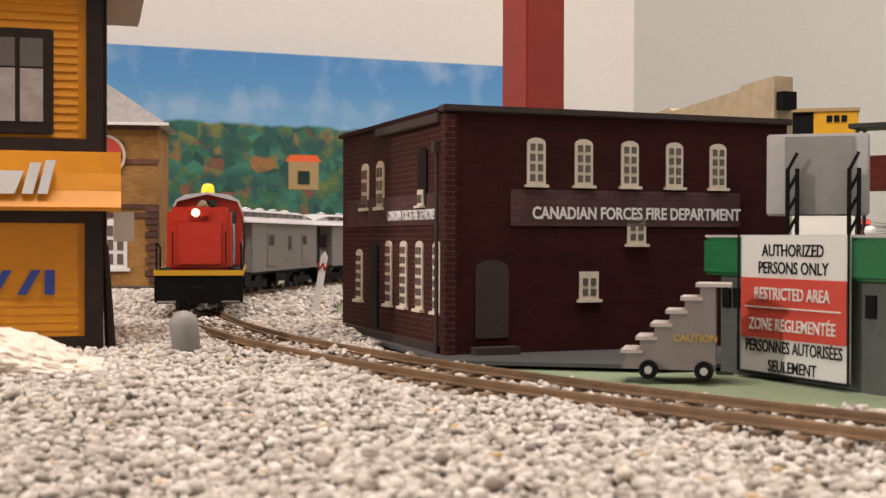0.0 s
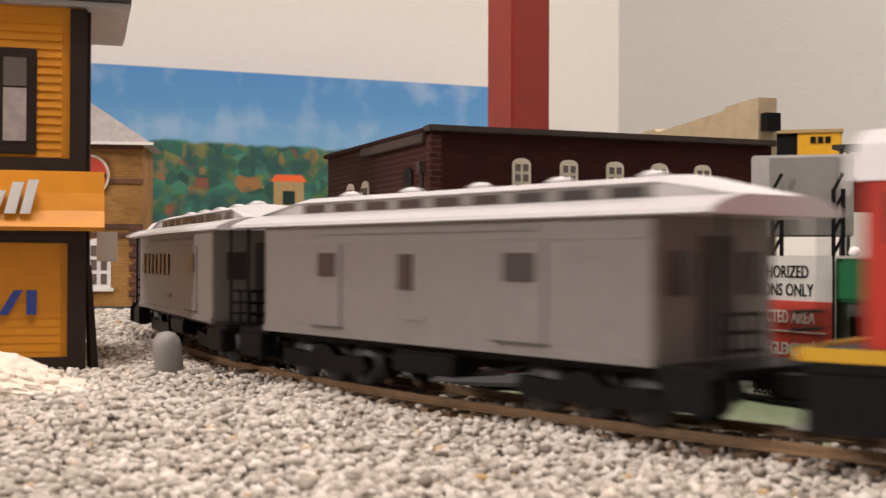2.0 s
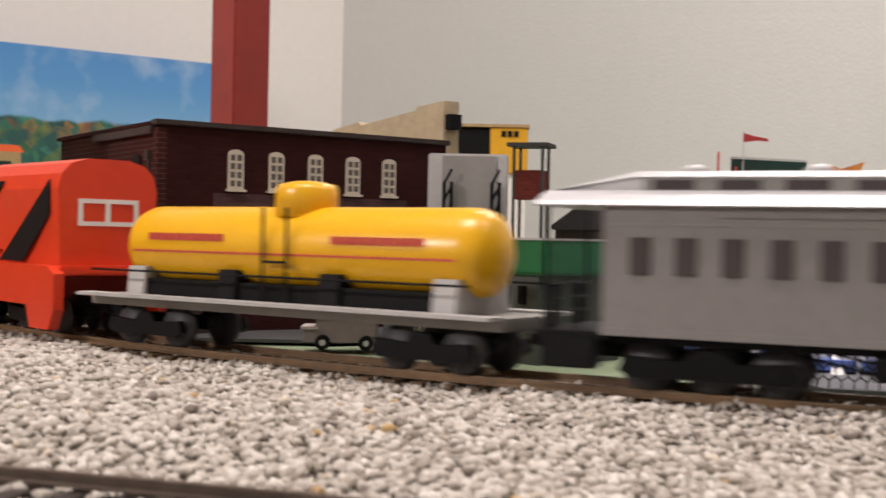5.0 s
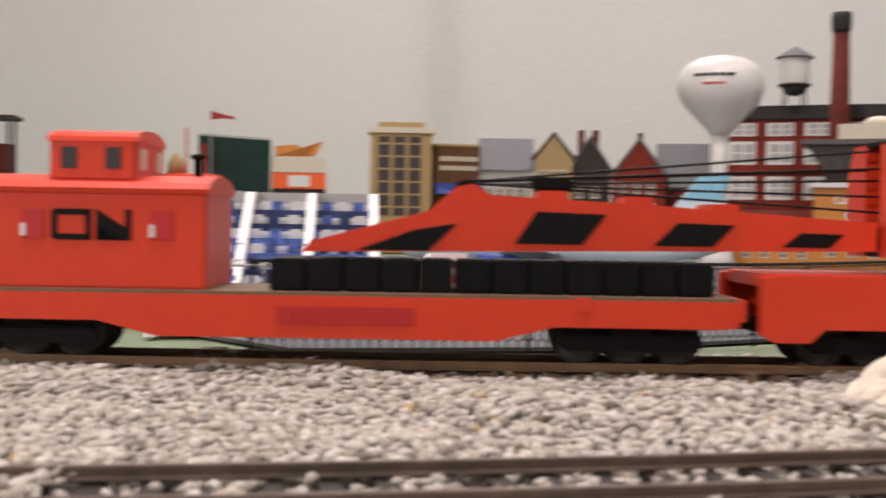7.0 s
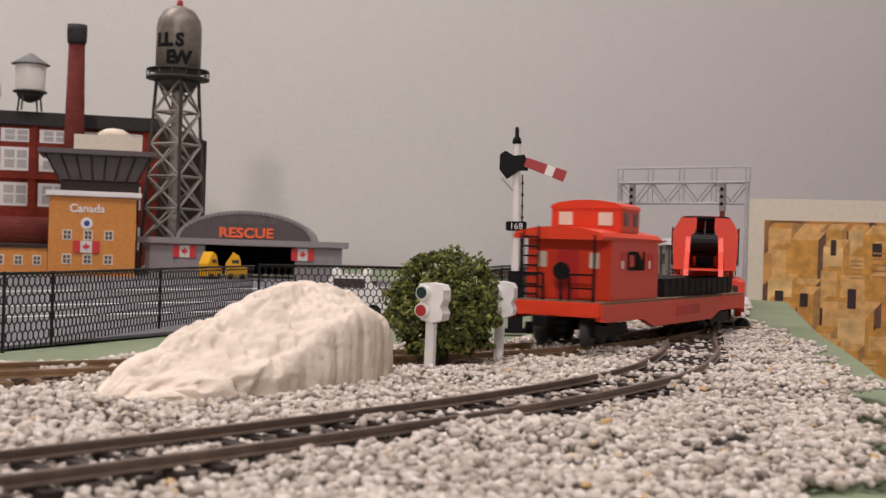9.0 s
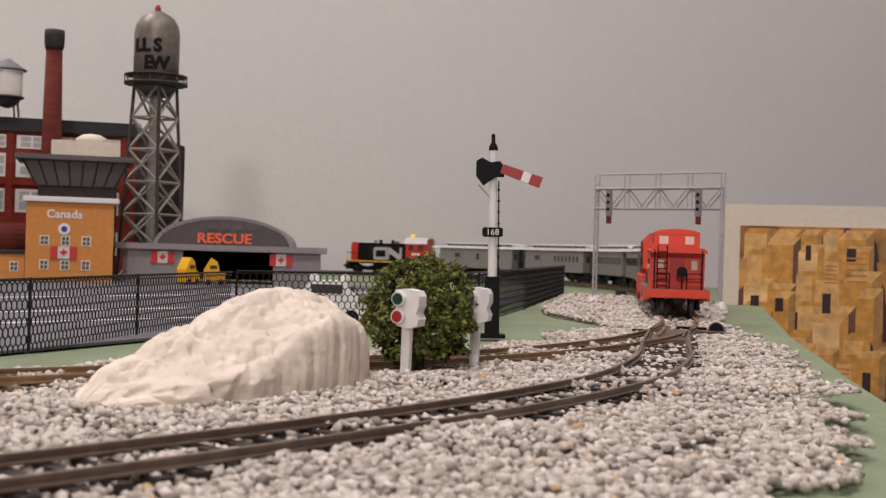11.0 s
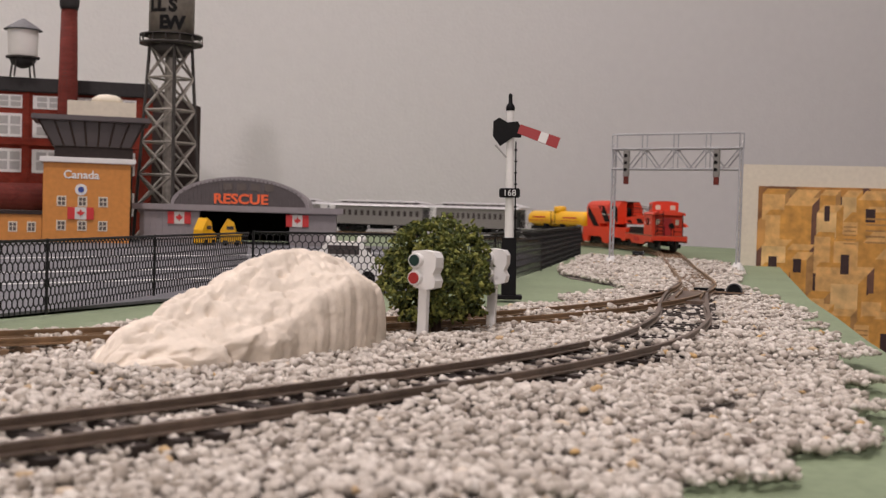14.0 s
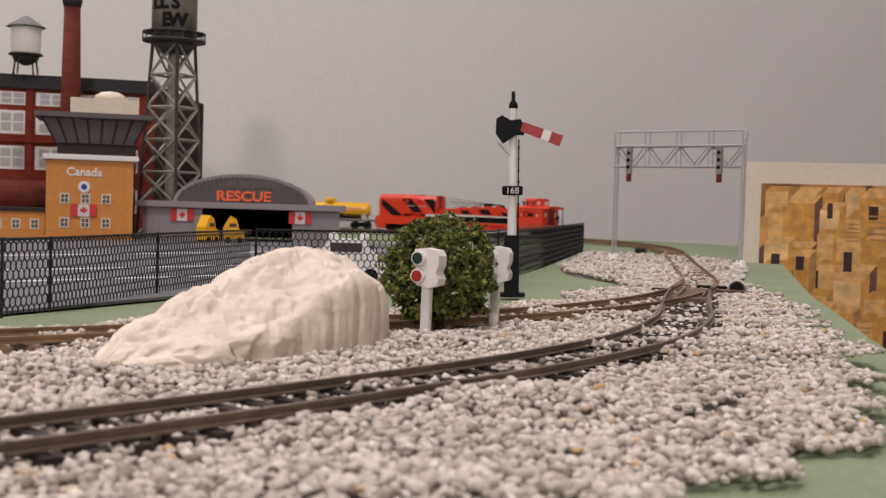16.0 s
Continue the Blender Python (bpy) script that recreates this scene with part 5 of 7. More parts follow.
# ---- orange railway station on the near left ----
def orange_station():
    m, n = facing(-.3630, .2087, -.2608, .3224)
    t = thing("orange_station", "orange clapboard station house with umber trim and flared awning", "building", m)
    w = n
    lo = part("lower_wall", B(0, w, 0, .06, 0, .0395), "orange_wood", t, "orange clapboard wall")
    for k in range(15):
        part("clapboard", prism([(-.00035, .004 + k * .0023), (0, .004 + k * .0023), (0, .0063 + k * .0023), (-.0002, .0063 + k * .0023)], 0.0, w - .006, axis="x"), "orange_wood", lo)
    part("corner_board", B(w - .0042, w + .0008, -.0016, .0045, 0, .0395), "brown_trim", t)
    part("plinth", B(0, w, -.0014, 0, 0, .0048), "brown_trim", t)
    part("frieze_board", B(0, w, -.0014, 0, .0362, .0395), "brown_trim", t)
    part("downspout", R((w + .0028, .004, .0), (w + .0012, .003, .030), .0016, 8, .001), "brown_trim", t)
    part("downspout", R((w + .0012, .003, .030), (w + .0012, .003, .101), .0006, 8), "brown_trim", t)
    aw = part("awning", prism([(-.0065, .0405), (-.0058, .0395), (.0, .0395), (.0, .0560), (-.0012, .0560), (-.0022, .0500), (-.0038, .0450)], 0, w + .0055, axis="x"), "orange_wood", t, "flared orange awning with white emblem")
    for k, (x, ww, h) in enumerate(((w - .0340, .004, .0050), (w - .0285, .0062, .0062), (w - .0205, .0028, .0085), (w - .0165, .0026, .0092))):
        part("emblem_stroke", prism([(x, .0440), (x + ww, .0440), (x + ww + .0022, .0440 + h), (x + .0022, .0440 + h)], -.0062, -.0030), "white_print", aw)
    for k in range(3):
        x = w - .037 + k * .0075
        part("emblem_stroke", prism([(x, .0165), (x + .0024, .0165), (x + .0062, .0232), (x + .0038, .0232)], -.0012, -.0007), "blue", lo)
    part("emblem_stroke", prism([(w - .0148, .0165), (w - .0122, .0165), (w - .0122, .0232), (w - .0148, .0232)], -.0012, -.0007), "blue", lo)
    up = part("upper_wall", B(0, w, .0008, .06, .0560, .1015), "orange_wood", t, "orange clapboard wall")
    for k in range(18):
        part("clapboard", prism([(.0002, .0575 + k * .0023), (.0008, .0575 + k * .0023), (.0008, .0598 + k * .0023), (.0007, .0598 + k * .0023)], 0.0, w - .006, axis="x"), "orange_wood", up)
    part("corner_board", B(w - .0038, w + .0008, -.0006, .0045, .0560, .1010), "brown_trim", t)
    part("sill_board", B(0, w, -.0008, .0008, .0560, .0595), "brown_trim", t)
    win = part("window", B(w - .0445, w - .0125, -.0010, .0008, .0605, .0895, .0004), "brown_trim", t, "brown sash window with net curtain")
    for x0, x1 in ((w - .0285, w - .0225), (w - .0212, w - .0152), (w - .0430, w - .0300)):
        part("pane", B(x0, x1, -.0014, -.0008, .0790, .0868), "pane_dark", win)
        part("net_curtain", B(x0, x1, -.0013, -.0008, .0640, .0785), "curtain", win)
    part("eave", prism([(-.004, .1030), (.062, .1030), (.062, .1048), (-.004, .1048)], -.01, w + .0125, axis="x"), "shingle", t, "glossy dark eave")
    part("soffit", prism([(-.0030, .1016), (.06, .1016), (.06, .1029), (-.0030, .1029)], -.01, w + .0120, axis="x"), "grey_light", t)
    part("roof", prism([(-.0030, .1050), (.062, .1050), (.030, .1190)], -.01, w + .002, axis="x"), "shingle", t, "dark shingle roof")
    part("ridge_cap", B(-.01, w + .002, -.0015, .0020, .1050, .1085), "shingle", t)
    part("side_board", B(w + .004, w + .010, .030, .034, .031, .0400), "sign_white", t, "small white hanging board")
    return t


orange_station()


# ---- tan brick station further back ----
def tan_station():
    m, n = facing(-.6300, .4950, -.5115, .5920)
    t = thing("brick_station", "tan brick station with brown quoins and pale slate roof", "building", m)
    w = n
    part("wall", B(0, w, 0, .06, 0, .0965), "tan_brick", t)
    for z in (.0955, .0760, .0450, .0500):
        part("string_course", B(0, w + .0006, -.0008, 0, z - .0015, z + .0012), "quoin", t)
    part("plinth", B(0, w, -.0010, 0, 0, .0040), "grey_dark", t)
    first = None
    for k in range(12):
        l = .0072 if k % 2 else .0052
        q = part("quoin", B(w - l, w + .0008, -.0012, .002, .006 + k * .0037, .0094 + k * .0037, .0003), "quoin", t)
    part("roof", prism([(-.008, .0970), (w + .006, .0970), (w - .030, .1210), (-.008, .1210)], -.006, .066), "slate_light", t, "pale diamond slate roof")
    part("gutter", B(-.008, w + .0068, -.0072, -.0055, .0962, .0978), "white", t)
    sash(t, w - .0240, .0145, .0135, .0285, Matrix.Identity(4), rows=3, mat="white")
    part("window_arch", prism([(w - .0325 + .0170 * .5 + .0100 * math.cos(a), .0360 + .0090 * math.sin(a)) for a in [math.pi * k / 10 for k in range(11)]], -.0004, 0), "tan", t)
    sg = part("round_sign", R((w - .0300, -.0016, .0790), (w - .0300, -.0006, .0790), .0120, 28), "cream", t, "round red and cream emblem sign")
    part("sign_ring", R((w - .0300, -.0020, .0790), (w - .0300, -.0014, .0790), .0105, 28), "sign_red", sg)
    part("sign_band", B(w - .040, w - .020, -.0028, -.0019, .0775, .0800), "black_print", sg)
    part("sign_figure", R((w - .0290, -.0026, .0770), (w - .0290, -.0019, .0770), .0034, 14), "bus_yellow", sg)
    part("sign_tab", B(w - .036, w - .024, -.0016, -.0006, .0600, .0680), "cream", sg)
    return t


tan_station()


# ---- rocks, bollard, whistle post, rockfall ----
def boulder(name, label, m, sx, sy, sz, seed, ridge=0.0):
    bm = bmesh.new()
    bmesh.ops.create_icosphere(bm, subdivisions=5, radius=1)
    off = Vector((seed * 3.1, seed * 1.7, seed))
    for v in bm.verts:
        p = v.co.copy()
        d = 1 + .16 * noise.noise(p * 1.4 + off) + .07 * noise.noise(p * 3.5 + off) + .03 * noise.noise(p * 9 + off)
        fl = .040 * math.sin(p.x * 17 + 3 * noise.noise(p * 1.2 + off) + p.z * 3) * max(0.0, -p.y) ** .5 * (.4 + .6 * max(0.0, min(1.0, p.x + .6)))
        d += .05 * abs(noise.noise(Vector((p.x * 3.0, p.y * 6, p.z * 9)) + off * 3)) * (1 if p.x < .25 else .35)
        pits = -.10 * max(0.0, noise.noise(p * 7 + off * 2) - .15)
        d += fl + pits
        q = p * d
        q.x, q.y, q.z = q.x * sx, q.y * sy, q.z * sz
        if ridge:
            q.z *= 1 + ridge * (.5 + .5 * math.tanh(q.x / sx * 2.0)) - ridge * .55
        q.z = max(q.z, -.002)
        v.co = q
    for f in bm.faces:
        f.smooth = True
    return tagged(part(name, bm, "rock", m=m), label, "rock")


def fluted_rock():
    """A coral-like wedge: low lobed tail, sloping pitted top, steep fluted face under a crest that climbs towards the high end."""
    nu, nv = 240, 110
    off = Vector((9.3, 5.1, 3))
    bm = bmesh.new()
    rows = []

    def ease(a, b, x):
        x = max(0.0, min(1.0, (x - a) / (b - a)))
        return x * x * (3 - 2 * x)

    for i in range(nu + 1):
        u = -math.cos(math.pi * i / nu)
        tail, head = 1 - ease(-.45, .05, u), ease(-.4, .1, u)
        wide = math.sqrt(max(0.0, 1 - abs(u) ** 2.6))
        high = (.50 + .50 * ease(-.75, .25, u)) * max(0.0, 1 - abs(u) ** 4.5) ** .5
        crest = .50 + .30 * ease(-.2, .5, u)
        line = ((-1.0, 0.0), (-1.04, crest * .45), (-.98, crest * .80), (-.80, crest), (-.30, .5 + crest * .5), (.05, 1.0), (.45, .93), (.85, .55), (1.0, 0.0))
        row = []
        for k in range(nv + 1):
            s = k / nv * (len(line) - 1)
            a = min(int(s), len(line) - 2)
            f = s - a
            p0, p1, p2, p3 = line[max(a - 1, 0)], line[a], line[a + 1], line[min(a + 2, len(line) - 1)]
            y, z = [.5 * (2 * b + (c - q) * f + (2 * q - 5 * b + 4 * c - d) * f * f + (3 * b - q - 3 * c + d) * f ** 3) for q, b, c, d in zip(p0, p1, p2, p3)]
            z = max(z, 0.0)
            at = Vector((u * 3.2, y, z * 1.8))
            face = 1 - ease(.30, .46, k / nv)
            over = ease(.26, .42, k / nv) * (1 - ease(.75, .95, k / nv))
            bulge = 1 + .07 * noise.noise(at * .8 + off) + .03 * noise.noise(at * 2.2 + off)
            ribs = u * 11 + .5 * noise.noise(at * .7 + off)
            bulge += face * head * (.035 * abs(math.sin(ribs * 1.2)) + .010 * math.sin(ribs * 4.5 + z) + .006 * math.sin(ribs * 9.3))
            lobe = abs(math.sin(u * 9.5 + z * 2.6 + .8 * noise.noise(at * .9 + off)))
            bulge += tail * (.20 * lobe ** .5 - .12) * (1 - .5 * over)
            bulge -= tail * .30 * max(0.0, noise.noise(at * 3.4 + off) - .12)
            furrow = abs(math.sin(y * 7 + u * 9 + 1.5 * noise.noise(at * 1.3 + off)))
            bulge -= over * (.028 * (1 - furrow) + .10 * max(0.0, noise.noise(at * 6 + off) - .10) + .04 * max(0.0, noise.noise(at * 13 + off)))
            bulge += .006 * noise.noise(at * 11 + off)
            row.append(bm.verts.new((u * .0448 * (1 + .02 * noise.noise(at + off)), y * bulge * wide * .0140, z * bulge * high * .0254 - .0012 + .0014 * math.sin(u * 5) * (1 - min(1.0, z * 5)))))
        rows.append(row)
    for a, b in zip(rows, rows[1:]):
        for k in range(nv):
            bm.faces.new((a[k], b[k], b[k + 1], a[k + 1])).smooth = True
        bm.faces.new((a[nv], b[nv], b[0], a[0]))
    bmesh.ops.remove_doubles(bm, verts=bm.verts, dist=1e-6)
    bmesh.ops.recalc_face_normals(bm, faces=bm.faces)
    return tagged(part("white_rock", bm, "rock", m=pose(.1750, .2305, 0.0, 0, 0, 13)), "large cream fluted rock lying on the gravel", "rock")


def crag():
    """A broken, layered piece of pale rock with a leaning peak."""
    bm = bmesh.new()
    bmesh.ops.create_icosphere(bm, subdivisions=6, radius=1)
    off = Vector((2.2, 7.7, 1))
    for v in bm.verts:
        p = v.co.copy()
        peak = 1.0 - .95 * abs(p.x - .12) ** 1.1
        lay = noise.noise(Vector((p.x * 3 + p.z * 5, p.y * 3, p.z * 3 - p.x * 9)) + off)
        d = 1 + .16 * noise.noise(p * 2 + off) + .14 * abs(lay) + .06 * noise.noise(p * 8 + off) + .03 * noise.noise(p * 19 + off)
        q = p * d
        v.co = Vector((q.x * .0330, q.y * .0150, max(q.z * .0122 * max(peak, .16), -.002)))
    for f in bm.faces:
        f.smooth = False
    return tagged(part("white_rock", bm, "rock", m=pose(-.2360, .2640, 0.0, 0, 0, 34)), "cream rough rock lying beside the orange station", "rock")


fluted_rock()
crag()
bol = thing("bollard", "grey rounded bollard leaning slightly in the gravel", "bollard", pose(-.2215, .3165, -.001, 0, -7, 33))
part("body", spin([(.0030, 0), (.0036, .001), (.0037, .0105), (.0034, .0124), (.0024, .0138), (.0010, .0144), (.0002, .0145)], 20), "grey", bol)
wp = thing("whistle_post", "white leaning whistle post marked with a letter", "sign post", pose(-.3050, .4750, 0, 0, 9, 33))
part("plank", prism([(-.0014, 0), (.0014, 0), (.0014, .0250), (0, .0272), (-.0014, .0250)], -.0007, .0007), "white", wp)
letters("W", .0045, "semaphore_red", wp, upright(0, -.0008, .0205), bold=.0001)


# ---- signals ----
def dwarf_signal(x, y, turn, red):
    t = thing("dwarf_signal", "white two-lamp dwarf signal on a square post", "railway signal", pose(x, y, 0, 0, 1.0, turn), "dwarf signals")
    part("post", B(-.0013, .0013, -.0009, .0009, -.001, .0165, .0002), "white", t)
    head = prism([(-.0022, .0148), (.0014, .0142), (.0040, .0150), (.0044, .0168), (.0035, .0185), (.0043, .0202), (.0043, .0228), (.0034, .0242), (.0, .0246), (-.0030, .0242), (-.0032, .0228), (-.0026, .0196), (-.0032, .0176)], -.0020, .0020)
    h = part("head", head, "white", t)
    for z, lit in ((.0219, False), (.0173, red)):
        hood = part("hood", R((-.0012, -.0036, z), (-.0012, -.0018, z), .0019, 16), "white", h)
        part("lens", R((-.0012, -.0039, z), (-.0012, -.0035, z), .0015, 16), "semaphore_red" if lit else "board_green" if red else "grey_dark", hood, "red lens" if lit else "dark lens")
    return t


dwarf_signal(.2286, .2330, -72, True)
dwarf_signal(.2650, .2449, -60, False)


def semaphore():
    t = thing("semaphore_signal", "white semaphore signal mast with lowered red and white arm", "railway signal", pose(.3700, .3435, 0, 0, -1.2, -45))
    part("base", B(-.0030, .0030, -.0026, .0026, 0, .0250, .0003), "black", t)
    part("base_foot", B(-.0055, .0055, -.0045, .0045, 0, .0016, .0003), "black", t)
    part("mast", R((0, 0, .0245), (0, 0, .0770), .0019, 16, .0015), "white", t)
    part("finial", spin([(.0017, 0), (.0019, .0008), (.0016, .0020), (.0008, .0032), (.0008, .0062), (.0005, .0068), (.0001, .0070)], 12), "black", t, m=pose(0, 0, .0765))
    part("spectacle", prism([(-.0070, .0660), (-.0040, .0620), (.0010, .0655), (.0045, .0655), (.0048, .0690), (.0030, .0720), (-.0010, .0715), (-.0045, .0735), (-.0068, .0720)], -.0030, -.0012), "black", t, "black spectacle casting")
    arm = part("arm", prism([(0, -.0019), (.0170, -.0023), (.0170, .0023), (0, .0019)], -.0006, .0006), "semaphore_red", t, "red arm with white band", m=pose(.0035, -.0028, .0690, 0, 20, 0))
    part("arm_band", B(.0088, .0122, -.0008, .0008, -.0021, .0021), "white", arm)
    part("lamp_wire", R((-.0060, -.001, .0625), (-.0015, -.001, .0575), .0004, 6), "grey_light", t)
    pl = part("number_plate", B(-.0042, .0042, -.0032, -.0022, .0412, .0450, .0004), "black", t, "black number plate")
    letters("168", .0036, "white_print", pl, upright(0, -.0034, .0430))
    part("ladder_wire", R((.0024, 0, .0250), (.0024, 0, .0640), .0003, 5), "black", t)
    for k in range(8):
        part("ladder_rung", B(.0018, .0030, -.0006, .0006, .0280 + k * .0046, .0286 + k * .0046), "black", t)
    return t


semaphore()


def gantry():
    a, b = Vector((.7065, .5765)), Vector((.7247, .4791))
    m, n = facing(a.x, a.y, b.x, b.y)
    t = thing("signal_gantry", "galvanised lattice signal gantry spanning the track", "signal gantry", m)
    H = .084
    for x in (0, n):
        part("foot", spin([(.0055, 0), (.0050, .002), (.0030, .0050), (.0024, .0062)], 14), "white", t, "white plaster foot", m=pose(x, 0, -.0005))
        for y in (-.0022, .0022):
            part("leg", R((x, y, .004), (x, y, H), .0008, 8), "gantry", t)
        for k in range(14):
            z = .008 + k * .006
            part("leg_lacing", R((x, -.0022, z), (x, .0022, z + .003), .0004, 5), "gantry", t)
    for y in (-.0035, .0035):
        for z in (H, H - .0145):
            part("chord", R((0, y, z), (n, y, z), .0008, 8), "gantry", t)
        k = 8
        for i in range(k):
            x0, x1 = n * i / k, n * (i + 1) / k
            part("brace", R((x0, y, H if i % 2 == 0 else H - .0145), (x1, y, H - .0145 if i % 2 == 0 else H), .0005, 5), "gantry", t)
        for i in (2, 4, 6):
            part("brace", R((n * i / k, y, H), (n * i / k, y, H - .0145), .0004, 5), "gantry", t)
        part("railing", R((0, y, H + .0105), (n, y, H + .0105), .0005, 6), "gantry", t)
        for i in range(5):
            part("railing_post", R((n * i / 4, y, H), (n * i / 4, y, H + .0105), .0005, 6), "gantry", t)
    part("walkway", B(0, n, -.0034, .0034, H, H + .0006), "gantry", t)
    for x in (n * .13, n * .84):
        s = part("signal_head", B(x - .0022, x + .0022, -.0060, -.0035, H - .020, H - .001, .0004), "grey", t, "grey signal head with dark lenses")
        for z in (H - .005, H - .010, H - .015):
            part("lens", R((x, -.0066, z), (x, -.0058, z), .0013, 10), "black", s)
        part("signal_tail", B(x - .0016, x + .0016, -.0056, -.0036, H - .0255, H - .0200), "chimney", s)
    return t


gantry()


def bush():
    t = thing("bush", "round moss-green bush with dark stem", "bush", pose(.2425, .2435, 0))
    part("stem", R((0, 0, -.001), (0.0005, 0, .012), .0016, 8, .001), "trunk", t)
    rng = np.random.default_rng(5)
    clumps = rng.normal(size=(230, 3))
    clumps /= np.linalg.norm(clumps, axis=1)[:, None]
    lump = np.array([noise.noise(Vector(q) * 2.1 + Vector((3, 1, 7))) for q in clumps])
    clumps = clumps * (.0138 * (1 + .16 * lump) * rng.uniform(.86, 1.06, len(clumps)))[:, None]
    clumps[:, :2] *= np.where(clumps[:, 2:] < -.002, 1.06, .98)
    inner = rng.normal(size=(900, 3))
    inner *= (.0112 * rng.uniform(.4, 1.0, 900) / np.linalg.norm(inner, axis=1))[:, None]
    tufts = np.repeat(clumps, 24, axis=0)
    c = np.concatenate([tufts + rng.normal(size=tufts.shape) * np.array([.0010, .0010, .0008]), inner]) + np.array([0, 0, .0185])
    c = c[c[:, 2] > .0035]
    verts, faces = [], []
    for q in c:
        k = len(verts)
        s = rng.uniform(.0005, .0011)
        u, v = rng.normal(size=3), rng.normal(size=3)
        u, v = u / np.linalg.norm(u), v / np.linalg.norm(v)
        w = np.cross(u, v)
        verts += [q + u * s, q + v * s, q - u * s, q - v * s, q + w * s * .8]
        faces += [(k, k + 1, k + 4), (k + 1, k + 2, k + 4), (k + 2, k + 3, k + 4), (k + 3, k, k + 4)]
    me = bpy.data.meshes.new("crown")
    me.from_pydata([tuple(v) for v in verts], [], faces)
    me.materials.append(M["leaf"])
    ob = new("crown", me)
    ob.parent = t
    tagged(ob, "dense crown of moss-green leaf clumps", kind="stuff")
    return t


def leaf_material():
    m = material("mixed_moss_foliage", (.1, .13, .02), .8)
    nt = m.node_tree
    g, r = nt.nodes.new("ShaderNodeNewGeometry"), nt.nodes.new("ShaderNodeValToRGB")
    e = r.color_ramp.elements
    e[0].color, e[1].color = (.025, .04, .008, 1), (.27, .27, .06, 1)
    e.new(.55).color = (.105, .125, .02, 1)
    nt.links.new(g.outputs["Random Per Island"], r.inputs[0])
    nt.links.new(r.outputs[0], nt.nodes["Principled BSDF"].inputs["Base Color"])
    return m


M["leaf"] = leaf_material()
bush()


# ---- chain-link fence ----
def fence_run(label, pts, h, cell=.0026):
    t = thing("chain_link_fence", label, "fence", Matrix.Identity(4), "fences")
    for k, ((x0, y0), (x1, y1)) in enumerate(zip(pts, pts[1:])):
        m, n = facing(x0, y0, x1, y1)
        bm = bmesh.new()
        w = .00016
        nx = max(int(n / cell), 1)
        c = n / nx
        nz = int(h / c)
        for i in range(nx):
            for j in range(nz):
                xa, za = i * c, j * c + .0008
                o2 = .5 * (j % 2)
                for (ax, az), (bx, bz) in (((o2, 0), (o2, .62)), ((o2, .62), (o2 + .5, 1)), ((o2, .62), (o2 - .5, 1))):
                    p, q = Vector((xa + ax * c, 0, za + az * c)), Vector((xa + bx * c, 0, za + bz * c))
                    o = (q - p).normalized().cross(Vector((0, 1, 0))) * w
                    a = [bm.verts.new(v) for v in (p - o + Vector((0, -w, 0)), p + o + Vector((0, -w, 0)), p + o + Vector((0, w, 0)), p - o + Vector((0, w, 0)))]
                    b = [bm.verts.new(v) for v in (q - o + Vector((0, -w, 0)), q + o + Vector((0, -w, 0)), q + o + Vector((0, w, 0)), q - o + Vector((0, w, 0)))]
                    for u in range(4):
                        bm.faces.new((a[u], a[(u + 1) % 4], b[(u + 1) % 4], b[u]))
        tagged(part("wire_mesh", bm, "fence", t, m=m), "black chain-link mesh", kind="stuff")
        part("top_rail", R((0, 0, h), (n, 0, h), .0005, 6), "fence", t, m=m)
        for i in range(max(int(n / .062), 1)):
            x = i * .062
            part("fence_post", R((x, 0, 0), (x, 0, h + .0006), .0005, 6), "fence", t, m=m)
    return t


fence_run("black chain-link fence between track and tarmac", [(.020, .318), (.09, .3165), (.156, .334), (.176, .347), (.240, .399), (.322, .464)], .0225)
fence_run("black chain-link fence running back along the track", [(.2705, .380), (.364, .360)], .0250)
fence_run("dense black fence running away beside the loop", [(.366, .362), (.56, .507), (.82, .708)], .0255, .0034)


